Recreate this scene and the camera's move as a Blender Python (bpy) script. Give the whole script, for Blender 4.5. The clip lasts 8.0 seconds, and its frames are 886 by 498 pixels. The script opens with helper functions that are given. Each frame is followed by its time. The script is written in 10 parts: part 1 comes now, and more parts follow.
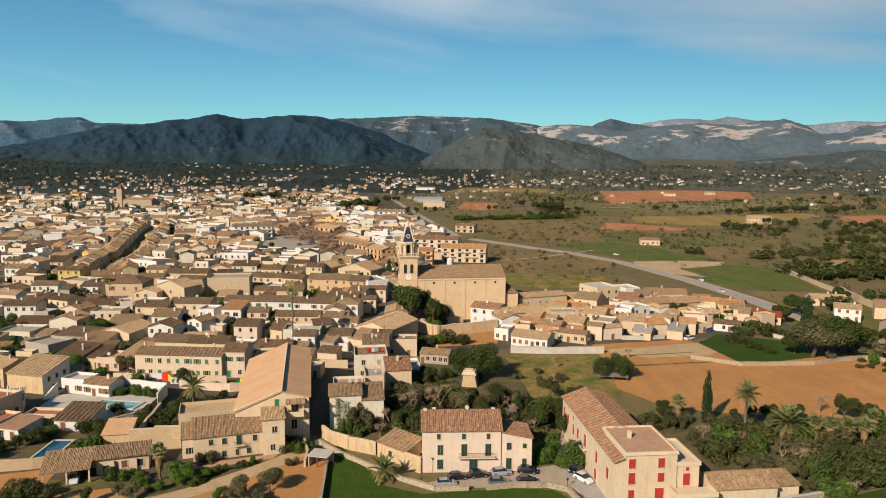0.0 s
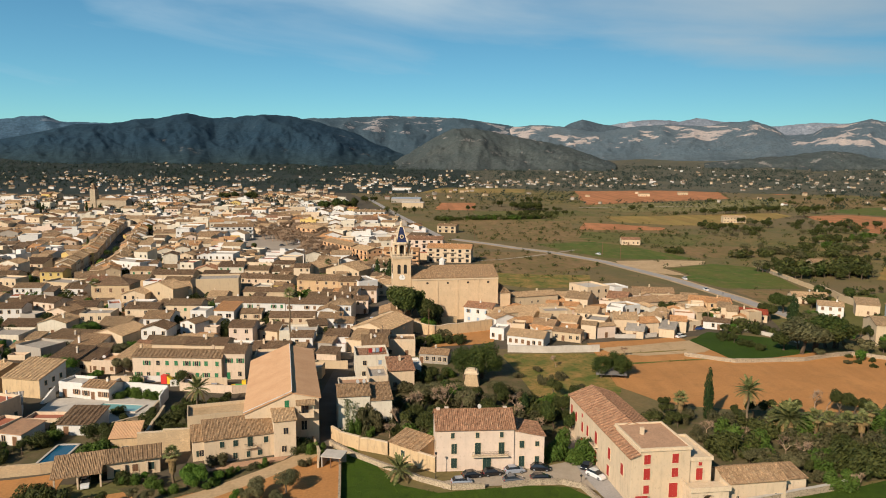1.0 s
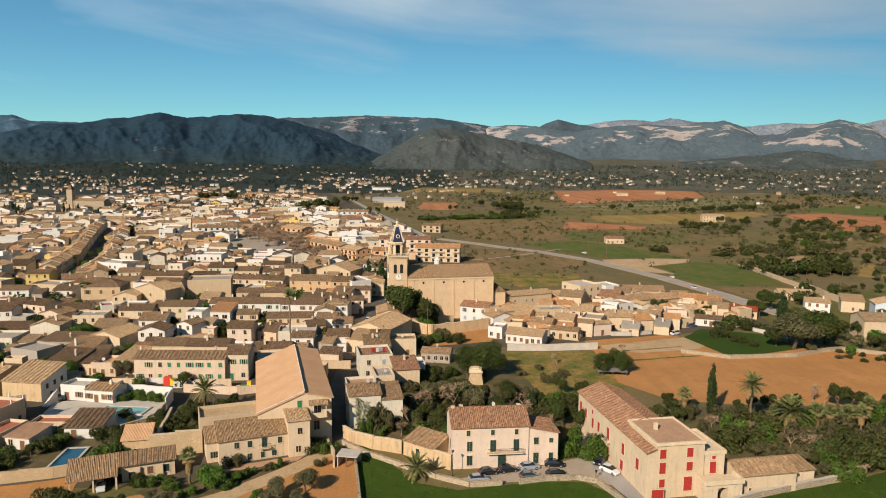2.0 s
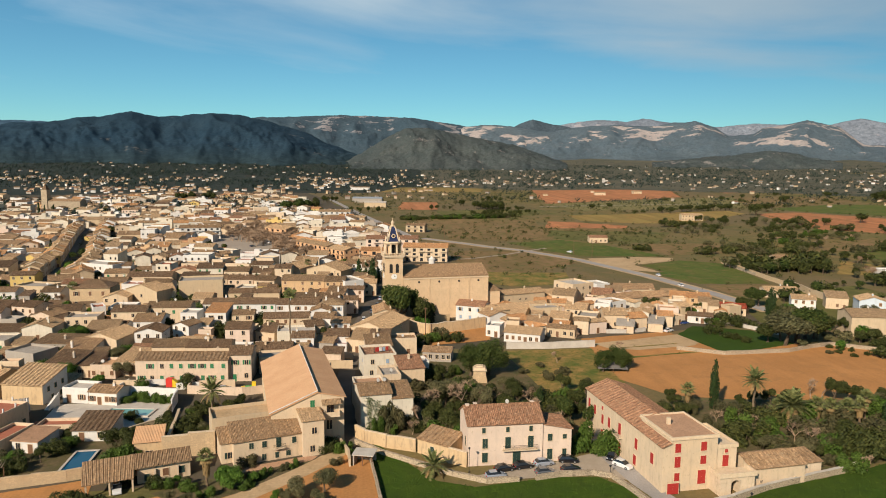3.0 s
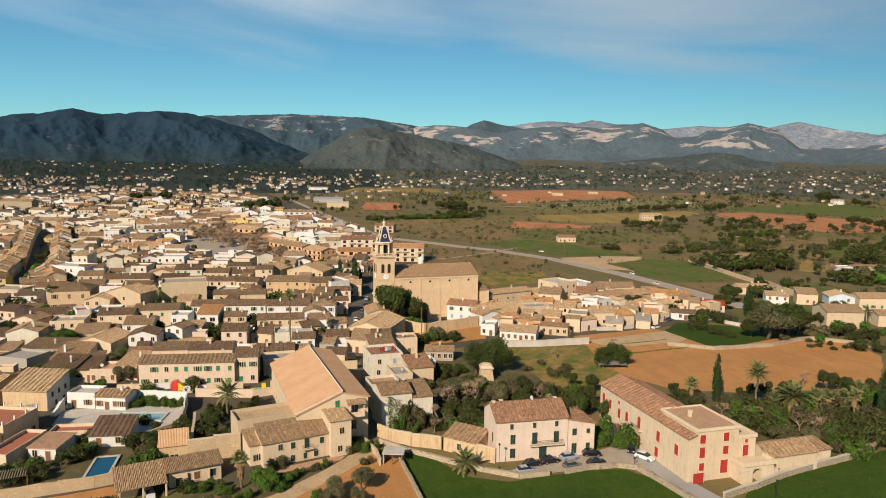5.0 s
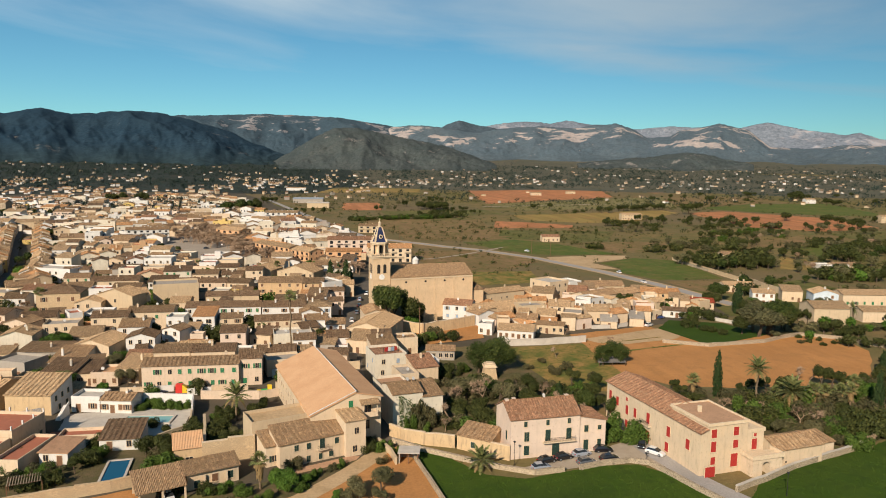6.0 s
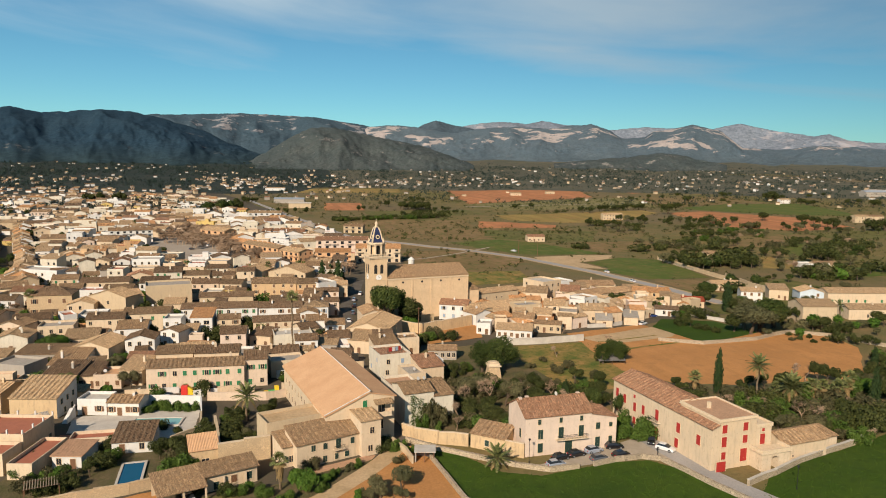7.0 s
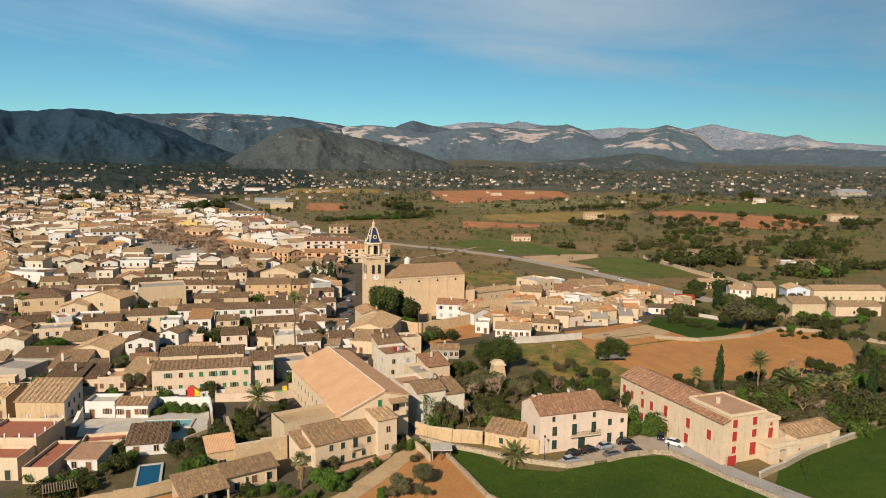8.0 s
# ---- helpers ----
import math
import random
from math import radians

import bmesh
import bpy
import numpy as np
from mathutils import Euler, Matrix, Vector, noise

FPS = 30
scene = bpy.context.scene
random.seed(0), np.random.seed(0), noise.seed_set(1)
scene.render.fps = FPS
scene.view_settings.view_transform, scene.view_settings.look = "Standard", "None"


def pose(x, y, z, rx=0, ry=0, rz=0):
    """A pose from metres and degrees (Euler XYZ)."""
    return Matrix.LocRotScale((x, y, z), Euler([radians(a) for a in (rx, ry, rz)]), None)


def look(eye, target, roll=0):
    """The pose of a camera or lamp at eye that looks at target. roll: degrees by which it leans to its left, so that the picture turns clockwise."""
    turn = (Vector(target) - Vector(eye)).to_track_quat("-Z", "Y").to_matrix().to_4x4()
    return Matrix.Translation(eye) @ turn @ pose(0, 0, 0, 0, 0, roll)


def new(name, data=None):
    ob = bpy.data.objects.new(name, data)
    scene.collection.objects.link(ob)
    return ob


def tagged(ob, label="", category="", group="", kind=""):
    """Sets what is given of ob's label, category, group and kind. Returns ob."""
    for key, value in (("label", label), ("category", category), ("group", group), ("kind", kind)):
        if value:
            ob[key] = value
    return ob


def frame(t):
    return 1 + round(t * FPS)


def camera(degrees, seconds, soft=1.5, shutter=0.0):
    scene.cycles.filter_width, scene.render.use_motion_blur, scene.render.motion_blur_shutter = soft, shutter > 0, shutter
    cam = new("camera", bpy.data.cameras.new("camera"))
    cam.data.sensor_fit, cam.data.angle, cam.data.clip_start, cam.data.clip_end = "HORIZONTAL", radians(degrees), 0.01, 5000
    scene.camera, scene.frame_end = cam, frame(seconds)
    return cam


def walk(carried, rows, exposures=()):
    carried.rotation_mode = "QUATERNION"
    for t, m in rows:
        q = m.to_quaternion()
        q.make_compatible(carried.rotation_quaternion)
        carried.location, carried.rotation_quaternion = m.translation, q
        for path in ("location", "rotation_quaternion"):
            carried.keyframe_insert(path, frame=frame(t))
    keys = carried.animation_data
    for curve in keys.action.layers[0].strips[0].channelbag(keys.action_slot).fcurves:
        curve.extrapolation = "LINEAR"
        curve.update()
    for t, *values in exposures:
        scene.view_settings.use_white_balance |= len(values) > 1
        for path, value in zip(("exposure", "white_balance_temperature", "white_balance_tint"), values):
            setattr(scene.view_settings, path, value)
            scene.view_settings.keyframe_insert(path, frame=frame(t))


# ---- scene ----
cam = camera(64.1, 8.0, 1.0)
PATH = [
    (0, (-0.601, 2.816, 63.289), (-0.597, 4.8, 63.04), 0.4),
    (0.5, (-4.622, 2.506, 63.307), (-4.579, 4.49, 63.058), 0.5),
    (1, (-9.032, 2.073, 63.358), (-8.949, 4.056, 63.11), 0.5),
    (1.5, (-13.014, 1.711, 63.372), (-12.897, 3.692, 63.124), 0.5),
    (3, (-25.607, 1.21, 63.234), (-25.383, 3.182, 62.986), 0.5),
    (3.5, (-29.628, 1.254, 63.232), (-29.369, 3.222, 62.984), 0.6),
    (4, (-33.949, 1.306, 63.219), (-33.654, 3.268, 62.973), 0.6),
    (4.5, (-37.944, 1.422, 63.242), (-37.616, 3.379, 62.996), 0.7),
    (6, (-50.562, 2.11, 63.279), (-50.128, 4.047, 63.034), 0.7),
    (6.5, (-54.638, 2.448, 63.347), (-54.172, 4.377, 63.103), 0.7),
    (7, (-59.042, 2.838, 63.378), (-58.541, 4.759, 63.134), 0.8),
    (7.5, (-63.186, 3.334, 63.388), (-62.653, 5.247, 63.144), 0.8),
    (8, (-67.549, 3.851, 63.362), (-66.983, 5.753, 63.119), 0.8),
]
walk(cam, [(t, look(eye, target, roll)) for t, eye, target, roll in PATH])

# ---- sky, sun and exposure ----
SUN_AZ, SUN_EL = 216.0, 31.0
world = bpy.data.worlds.new("sky")
scene.world = world
world.use_nodes = True


def wire_sky():
    nt = world.node_tree
    N, L = nt.nodes, nt.links
    N.clear()
    out, bg = N.new("ShaderNodeOutputWorld"), N.new("ShaderNodeBackground")
    sky = N.new("ShaderNodeTexSky")
    sky.sky_type, sky.sun_disc = "NISHITA", False
    sky.sun_elevation, sky.sun_rotation = radians(SUN_EL), radians(SUN_AZ)
    sky.altitude, sky.air_density, sky.dust_density, sky.ozone_density = 150, 0.85, 0.1, 3.0
    tint = N.new("ShaderNodeMix")
    tint.data_type, tint.blend_type = "RGBA", "MULTIPLY"
    tint.inputs["Factor"].default_value = 1.0
    tint.inputs["B"].default_value = (0.56, 0.95, 0.95, 1)
    L.new(sky.outputs[0], tint.inputs["A"])
    # thin streaks of high cloud, laid along the horizon
    geo = N.new("ShaderNodeTexCoord")
    sep = N.new("ShaderNodeSeparateXYZ")
    L.new(geo.outputs["Generated"], sep.inputs[0])
    az = N.new("ShaderNodeMath")
    az.operation = "ARCTAN2"
    L.new(sep.outputs["X"], az.inputs[0])
    L.new(sep.outputs["Y"], az.inputs[1])
    com = N.new("ShaderNodeCombineXYZ")
    L.new(az.outputs[0], com.inputs["X"])
    lean = N.new("ShaderNodeMath")
    lean.operation = "MULTIPLY_ADD"
    L.new(az.outputs[0], lean.inputs[0])
    lean.inputs[1].default_value = 0.07
    L.new(sep.outputs["Z"], lean.inputs[2])
    L.new(lean.outputs[0], com.inputs["Y"])
    mp = N.new("ShaderNodeMapping")
    mp.inputs["Scale"].default_value = (1.6, 9.0, 1.0)
    mp.inputs["Location"].default_value = (2.4, 0.35, 0.0)
    L.new(com.outputs[0], mp.inputs[0])
    noi = N.new("ShaderNodeTexNoise")
    noi.inputs["Scale"].default_value, noi.inputs["Detail"].default_value = 1.5, 7
    noi.inputs["Roughness"].default_value = 0.52
    noi.inputs["Distortion"].default_value = 0.35
    L.new(mp.outputs[0], noi.inputs[0])
    up = N.new("ShaderNodeMapRange")
    up.inputs["From Min"].default_value, up.inputs["From Max"].default_value = 0.11, 0.22
    up.inputs["To Min"].default_value, up.inputs["To Max"].default_value = -0.2, 0.2
    L.new(lean.outputs[0], up.inputs["Value"])
    clear = N.new("ShaderNodeMapRange")
    clear.inputs["From Min"].default_value, clear.inputs["From Max"].default_value = 0.26, 0.6
    clear.inputs["To Min"].default_value, clear.inputs["To Max"].default_value = 0.0, -0.5
    L.new(lean.outputs[0], clear.inputs["Value"])
    both = N.new("ShaderNodeMath")
    L.new(up.outputs[0], both.inputs[0])
    L.new(clear.outputs[0], both.inputs[1])
    add = N.new("ShaderNodeMath")
    L.new(noi.outputs[0], add.inputs[0])
    L.new(both.outputs[0], add.inputs[1])
    ramp = N.new("ShaderNodeValToRGB")
    ramp.color_ramp.elements[0].position, ramp.color_ramp.elements[0].color = 0.42, (0, 0, 0, 1)
    ramp.color_ramp.elements[1].position, ramp.color_ramp.elements[1].color = 0.80, (0.8, 0.8, 0.8, 1)
    L.new(add.outputs[0], ramp.inputs[0])
    mix = N.new("ShaderNodeMix")
    mix.data_type = "RGBA"
    L.new(ramp.outputs[0], mix.inputs["Factor"])
    L.new(tint.outputs["Result"], mix.inputs["A"])
    mix.inputs["B"].default_value = (5.2, 6.5, 7.4, 1)
    # the sky deepens slowly away from the sun's side
    side = N.new("ShaderNodeMapRange")
    side.inputs["From Min"].default_value, side.inputs["From Max"].default_value = -0.7, 0.9
    side.inputs["To Min"].default_value, side.inputs["To Max"].default_value = 1.45, 0.78
    L.new(az.outputs[0], side.inputs["Value"])
    deep = N.new("ShaderNodeVectorMath")
    deep.operation = "SCALE"
    L.new(mix.outputs["Result"], deep.inputs[0])
    L.new(side.outputs[0], deep.inputs["Scale"])
    L.new(deep.outputs[0], bg.inputs["Color"])
    bg.inputs["Strength"].default_value = 0.064
    L.new(bg.outputs[0], out.inputs[0])


wire_sky()
sun = new("sun", bpy.data.lights.new("sun", "SUN"))
sun.data.energy, sun.data.angle, sun.data.color = 5.0, radians(0.5), (1.0, 0.85, 0.68)
sa, se = radians(SUN_AZ), radians(SUN_EL)
TO_SUN = Vector((math.sin(sa) * math.cos(se), math.cos(sa) * math.cos(se), math.sin(se)))
sun.matrix_world = look(TO_SUN * 500 + Vector((0, 200, 0)), (0, 200, 0))
scene.view_settings.exposure = 0.32

# ---- materials ----
def material(name, rough=0.85, metal=0.0, spec=0.3):
    m = bpy.data.materials.new(name)
    m.use_nodes = True
    nt = m.node_tree
    b = nt.nodes["Principled BSDF"]
    b.inputs["Roughness"].default_value, b.inputs["Metallic"].default_value = rough, metal
    b.inputs["Specular IOR Level"].default_value = spec
    return m, nt, b


def node(nt, kind, **inputs):
    n = nt.nodes.new(kind)
    for k, v in inputs.items():
        n.inputs[k].default_value = v
    return n


def blend(nt, fac, a, b, mode="MIX"):
    """A colour mix; fac, a and b are sockets or values."""
    n = nt.nodes.new("ShaderNodeMix")
    n.data_type, n.blend_type = "RGBA", mode
    for sock, v in (("Factor", fac), ("A", a), ("B", b)):
        if isinstance(v, bpy.types.NodeSocket):
            nt.links.new(v, n.inputs[sock])
        elif sock == "Factor":
            n.inputs[sock].default_value = v
        else:
            n.inputs[sock].default_value = (*v, 1)
    return n.outputs["Result"]


def noise_fac(nt, scale, lo=0.35, hi=0.65, coord="Object", detail=5, rough=0.6, stretch=None):
    tc = nt.nodes.new("ShaderNodeTexCoord")
    src = tc.outputs[coord]
    if stretch:
        mp = node(nt, "ShaderNodeMapping", Scale=stretch)
        nt.links.new(src, mp.inputs[0])
        src = mp.outputs[0]
    n = node(nt, "ShaderNodeTexNoise", Scale=scale, Detail=detail, Roughness=rough)
    nt.links.new(src, n.inputs["Vector"])
    r = node(nt, "ShaderNodeMapRange", **{"From Min": lo, "From Max": hi})
    nt.links.new(n.outputs[0], r.inputs[0])
    return r.outputs[0]


def bump(nt, b, height, strength=0.3, distance=0.02):
    n = node(nt, "ShaderNodeBump", Strength=strength, Distance=distance)
    nt.links.new(height, n.inputs["Height"])
    nt.links.new(n.outputs[0], b.inputs["Normal"])


def own_random(nt):
    return nt.nodes.new("ShaderNodeObjectInfo").outputs["Random"]


def plaster(name, a, b_, stain=(0.25, 0.2, 0.14), amount=0.52):
    """Painted plaster: two tints by house, rain streaks, blotches, grain."""
    m, nt, b = material(name, 0.9, spec=0.15)
    c = blend(nt, own_random(nt), a, b_)
    c = blend(nt, noise_fac(nt, 0.35, 0.3, 0.75), c, tuple(v * 0.82 for v in a))
    c = blend(nt, noise_fac(nt, 1.7, 0.56, 0.66, detail=8, rough=0.7), c, (a[0] * 0.72, a[1] * 0.70, a[2] * 0.68))
    f = nt.nodes.new("ShaderNodeMath")
    f.operation = "MULTIPLY"
    nt.links.new(noise_fac(nt, 1.0, 0.52, 0.8, stretch=(1.4, 1.4, 0.28), detail=7), f.inputs[0])
    f.inputs[1].default_value = amount
    c = blend(nt, f.outputs[0], c, stain)
    fine = noise_fac(nt, 9.0, 0.2, 0.8)
    c = blend(nt, 0.12, c, blend(nt, fine, (0.35, 0.35, 0.35), (1, 1, 1)), "MULTIPLY")
    nt.links.new(c, b.inputs["Base Color"])
    bump(nt, b, fine, 0.25, 0.03)
    return m


def rubble(name, a, b_, joint, scale=2.2):
    """Irregular stone masonry."""
    m, nt, b = material(name, 0.92, spec=0.15)
    tc = nt.nodes.new("ShaderNodeTexCoord")
    mp = node(nt, "ShaderNodeMapping", Scale=(1, 1, 1.7))
    nt.links.new(tc.outputs["Object"], mp.inputs[0])
    v = node(nt, "ShaderNodeTexVoronoi", Scale=scale)
    nt.links.new(mp.outputs[0], v.inputs["Vector"])
    edge = node(nt, "ShaderNodeTexVoronoi", Scale=scale)
    edge.feature = "DISTANCE_TO_EDGE"
    nt.links.new(mp.outputs[0], edge.inputs["Vector"])
    sep = nt.nodes.new("ShaderNodeSeparateColor")
    nt.links.new(v.outputs["Color"], sep.inputs[0])
    c = blend(nt, sep.outputs[0], a, b_)
    c = blend(nt, noise_fac(nt, 0.3, 0.35, 0.7), c, tuple(x * 0.75 for x in a))
    r = node(nt, "ShaderNodeMapRange", **{"From Min": 0.02, "From Max": 0.08})
    nt.links.new(edge.outputs["Distance"], r.inputs[0])
    c = blend(nt, r.outputs[0], joint, c)
    c = blend(nt, 0.25, c, blend(nt, own_random(nt), (0.7, 0.7, 0.7), (1.25, 1.2, 1.1)), "MULTIPLY")
    nt.links.new(c, b.inputs["Base Color"])
    bump(nt, b, r.outputs[0], 0.5, 0.03)
    return m


def tiles(name, a, b_, c_, lichen=(0.30, 0.26, 0.18)):
    """Barrel clay tiles in columns down the slope (UV in metres), each tile of its own shade, with lichen and dirt."""
    m, nt, b = material(name, 0.9, spec=0.15)
    uv = nt.nodes.new("ShaderNodeTexCoord").outputs["UV"]
    mp = node(nt, "ShaderNodeMapping", Scale=(1 / 0.24, 1 / 0.42, 1))
    nt.links.new(uv, mp.inputs[0])
    fl = nt.nodes.new("ShaderNodeVectorMath")
    fl.operation = "FLOOR"
    nt.links.new(mp.outputs[0], fl.inputs[0])
    wn = nt.nodes.new("ShaderNodeTexWhiteNoise")
    wn.noise_dimensions = "2D"
    nt.links.new(fl.outputs[0], wn.inputs["Vector"])
    c = blend(nt, wn.outputs["Value"], a, b_)
    c = blend(nt, noise_fac(nt, 0.22, 0.35, 0.7, "Object"), c, c_)
    c = blend(nt, noise_fac(nt, 1.3, 0.5, 0.75, "Object", 8), c, lichen)
    c = blend(nt, noise_fac(nt, 1.6, 0.52, 0.62, "Object", 7, 0.75), c, tuple(v * 0.42 for v in b_))
    c = blend(nt, noise_fac(nt, 2.6, 0.54, 0.64, "Object", 6, 0.75), c, tuple(min(1, v * 1.55) for v in a))
    streak = noise_fac(nt, 1.0, 0.35, 0.7, "UV", 4, 0.6, (3.4, 0.5, 1))
    c = blend(nt, streak, c, tuple(v * 0.62 for v in b_))
    patch = noise_fac(nt, 1.0, 0.55, 0.75, "UV", 5, 0.65, (1.5, 0.7, 1))
    c = blend(nt, patch, c, tuple(min(1, v * 1.45) for v in a))
    c = blend(nt, 0.62, c, blend(nt, own_random(nt), (0.62, 0.6, 0.58), (1.35, 1.3, 1.25)), "MULTIPLY")
    wave = node(nt, "ShaderNodeTexWave", Scale=1.0, Distortion=0.0)
    wave.bands_direction = "X"
    wm = node(nt, "ShaderNodeMapping", Scale=(1 / 0.24 / 3.1831, 1, 1))
    nt.links.new(uv, wm.inputs[0])
    nt.links.new(wm.outputs[0], wave.inputs["Vector"])
    nt.links.new(c, b.inputs["Base Color"])
    bump(nt, b, wave.outputs["Fac"], 0.9, 0.09)
    return m


def mottled(name, a, b_, scale=1.0, rough=0.9, fine=None, c_=None, relief=0.3, coord="Object", dist=0.05, big=None, streak=0.0):
    """Ground and plain surfaces: two tones in blotches, a third in smaller ones, a fine grain."""
    m, nt, b = material(name, rough, spec=0.1)
    c = blend(nt, noise_fac(nt, scale, 0.35, 0.65, coord), a, b_)
    if streak:
        lines = noise_fac(nt, scale * 6, 0.4, 0.6, coord, 3, 0.5, (1, 0.06, 1))
        c = blend(nt, streak, c, blend(nt, lines, tuple(v * 0.55 for v in a), tuple(v * 1.25 for v in a)))
    if c_:
        c = blend(nt, noise_fac(nt, scale * 4.3, 0.5, 0.72, coord), c, c_)
    if big:
        c = blend(nt, noise_fac(nt, scale * 0.16, 0.42, 0.66, coord), c, big)
    g = noise_fac(nt, fine or scale * 18, 0.25, 0.75, coord)
    c = blend(nt, 0.35, c, blend(nt, g, (0.45, 0.45, 0.45), (1.35, 1.35, 1.35)), "MULTIPLY")
    nt.links.new(c, b.inputs["Base Color"])
    bump(nt, b, g, relief, dist)
    return m


def leafy(name, a, b_, rough=0.6):
    """Leaves: each of its own shade, each plant slightly different."""
    m, nt, b = material(name, rough, spec=0.1)
    geo = nt.nodes.new("ShaderNodeNewGeometry")
    c = blend(nt, geo.outputs["Random Per Island"], a, b_)
    c = blend(nt, 0.6, c, blend(nt, own_random(nt), (0.7, 0.75, 0.7), (1.3, 1.2, 1.2)), "MULTIPLY")
    nt.links.new(c, b.inputs["Base Color"])
    b.inputs["Subsurface Weight"].default_value = 0.0
    return m


def plain(name, colour, rough=0.6, metal=0.0, spec=0.4, vary=0.12):
    m, nt, b = material(name, rough, metal, spec)
    c = blend(nt, noise_fac(nt, 2.5), colour, tuple(v * (1 - vary) for v in colour))
    nt.links.new(c, b.inputs["Base Color"])
    return m


def glass_dark(name):
    m, nt, b = material(name, 0.12, spec=0.6)
    b.inputs["Base Color"].default_value = (0.02, 0.022, 0.025, 1)
    return m


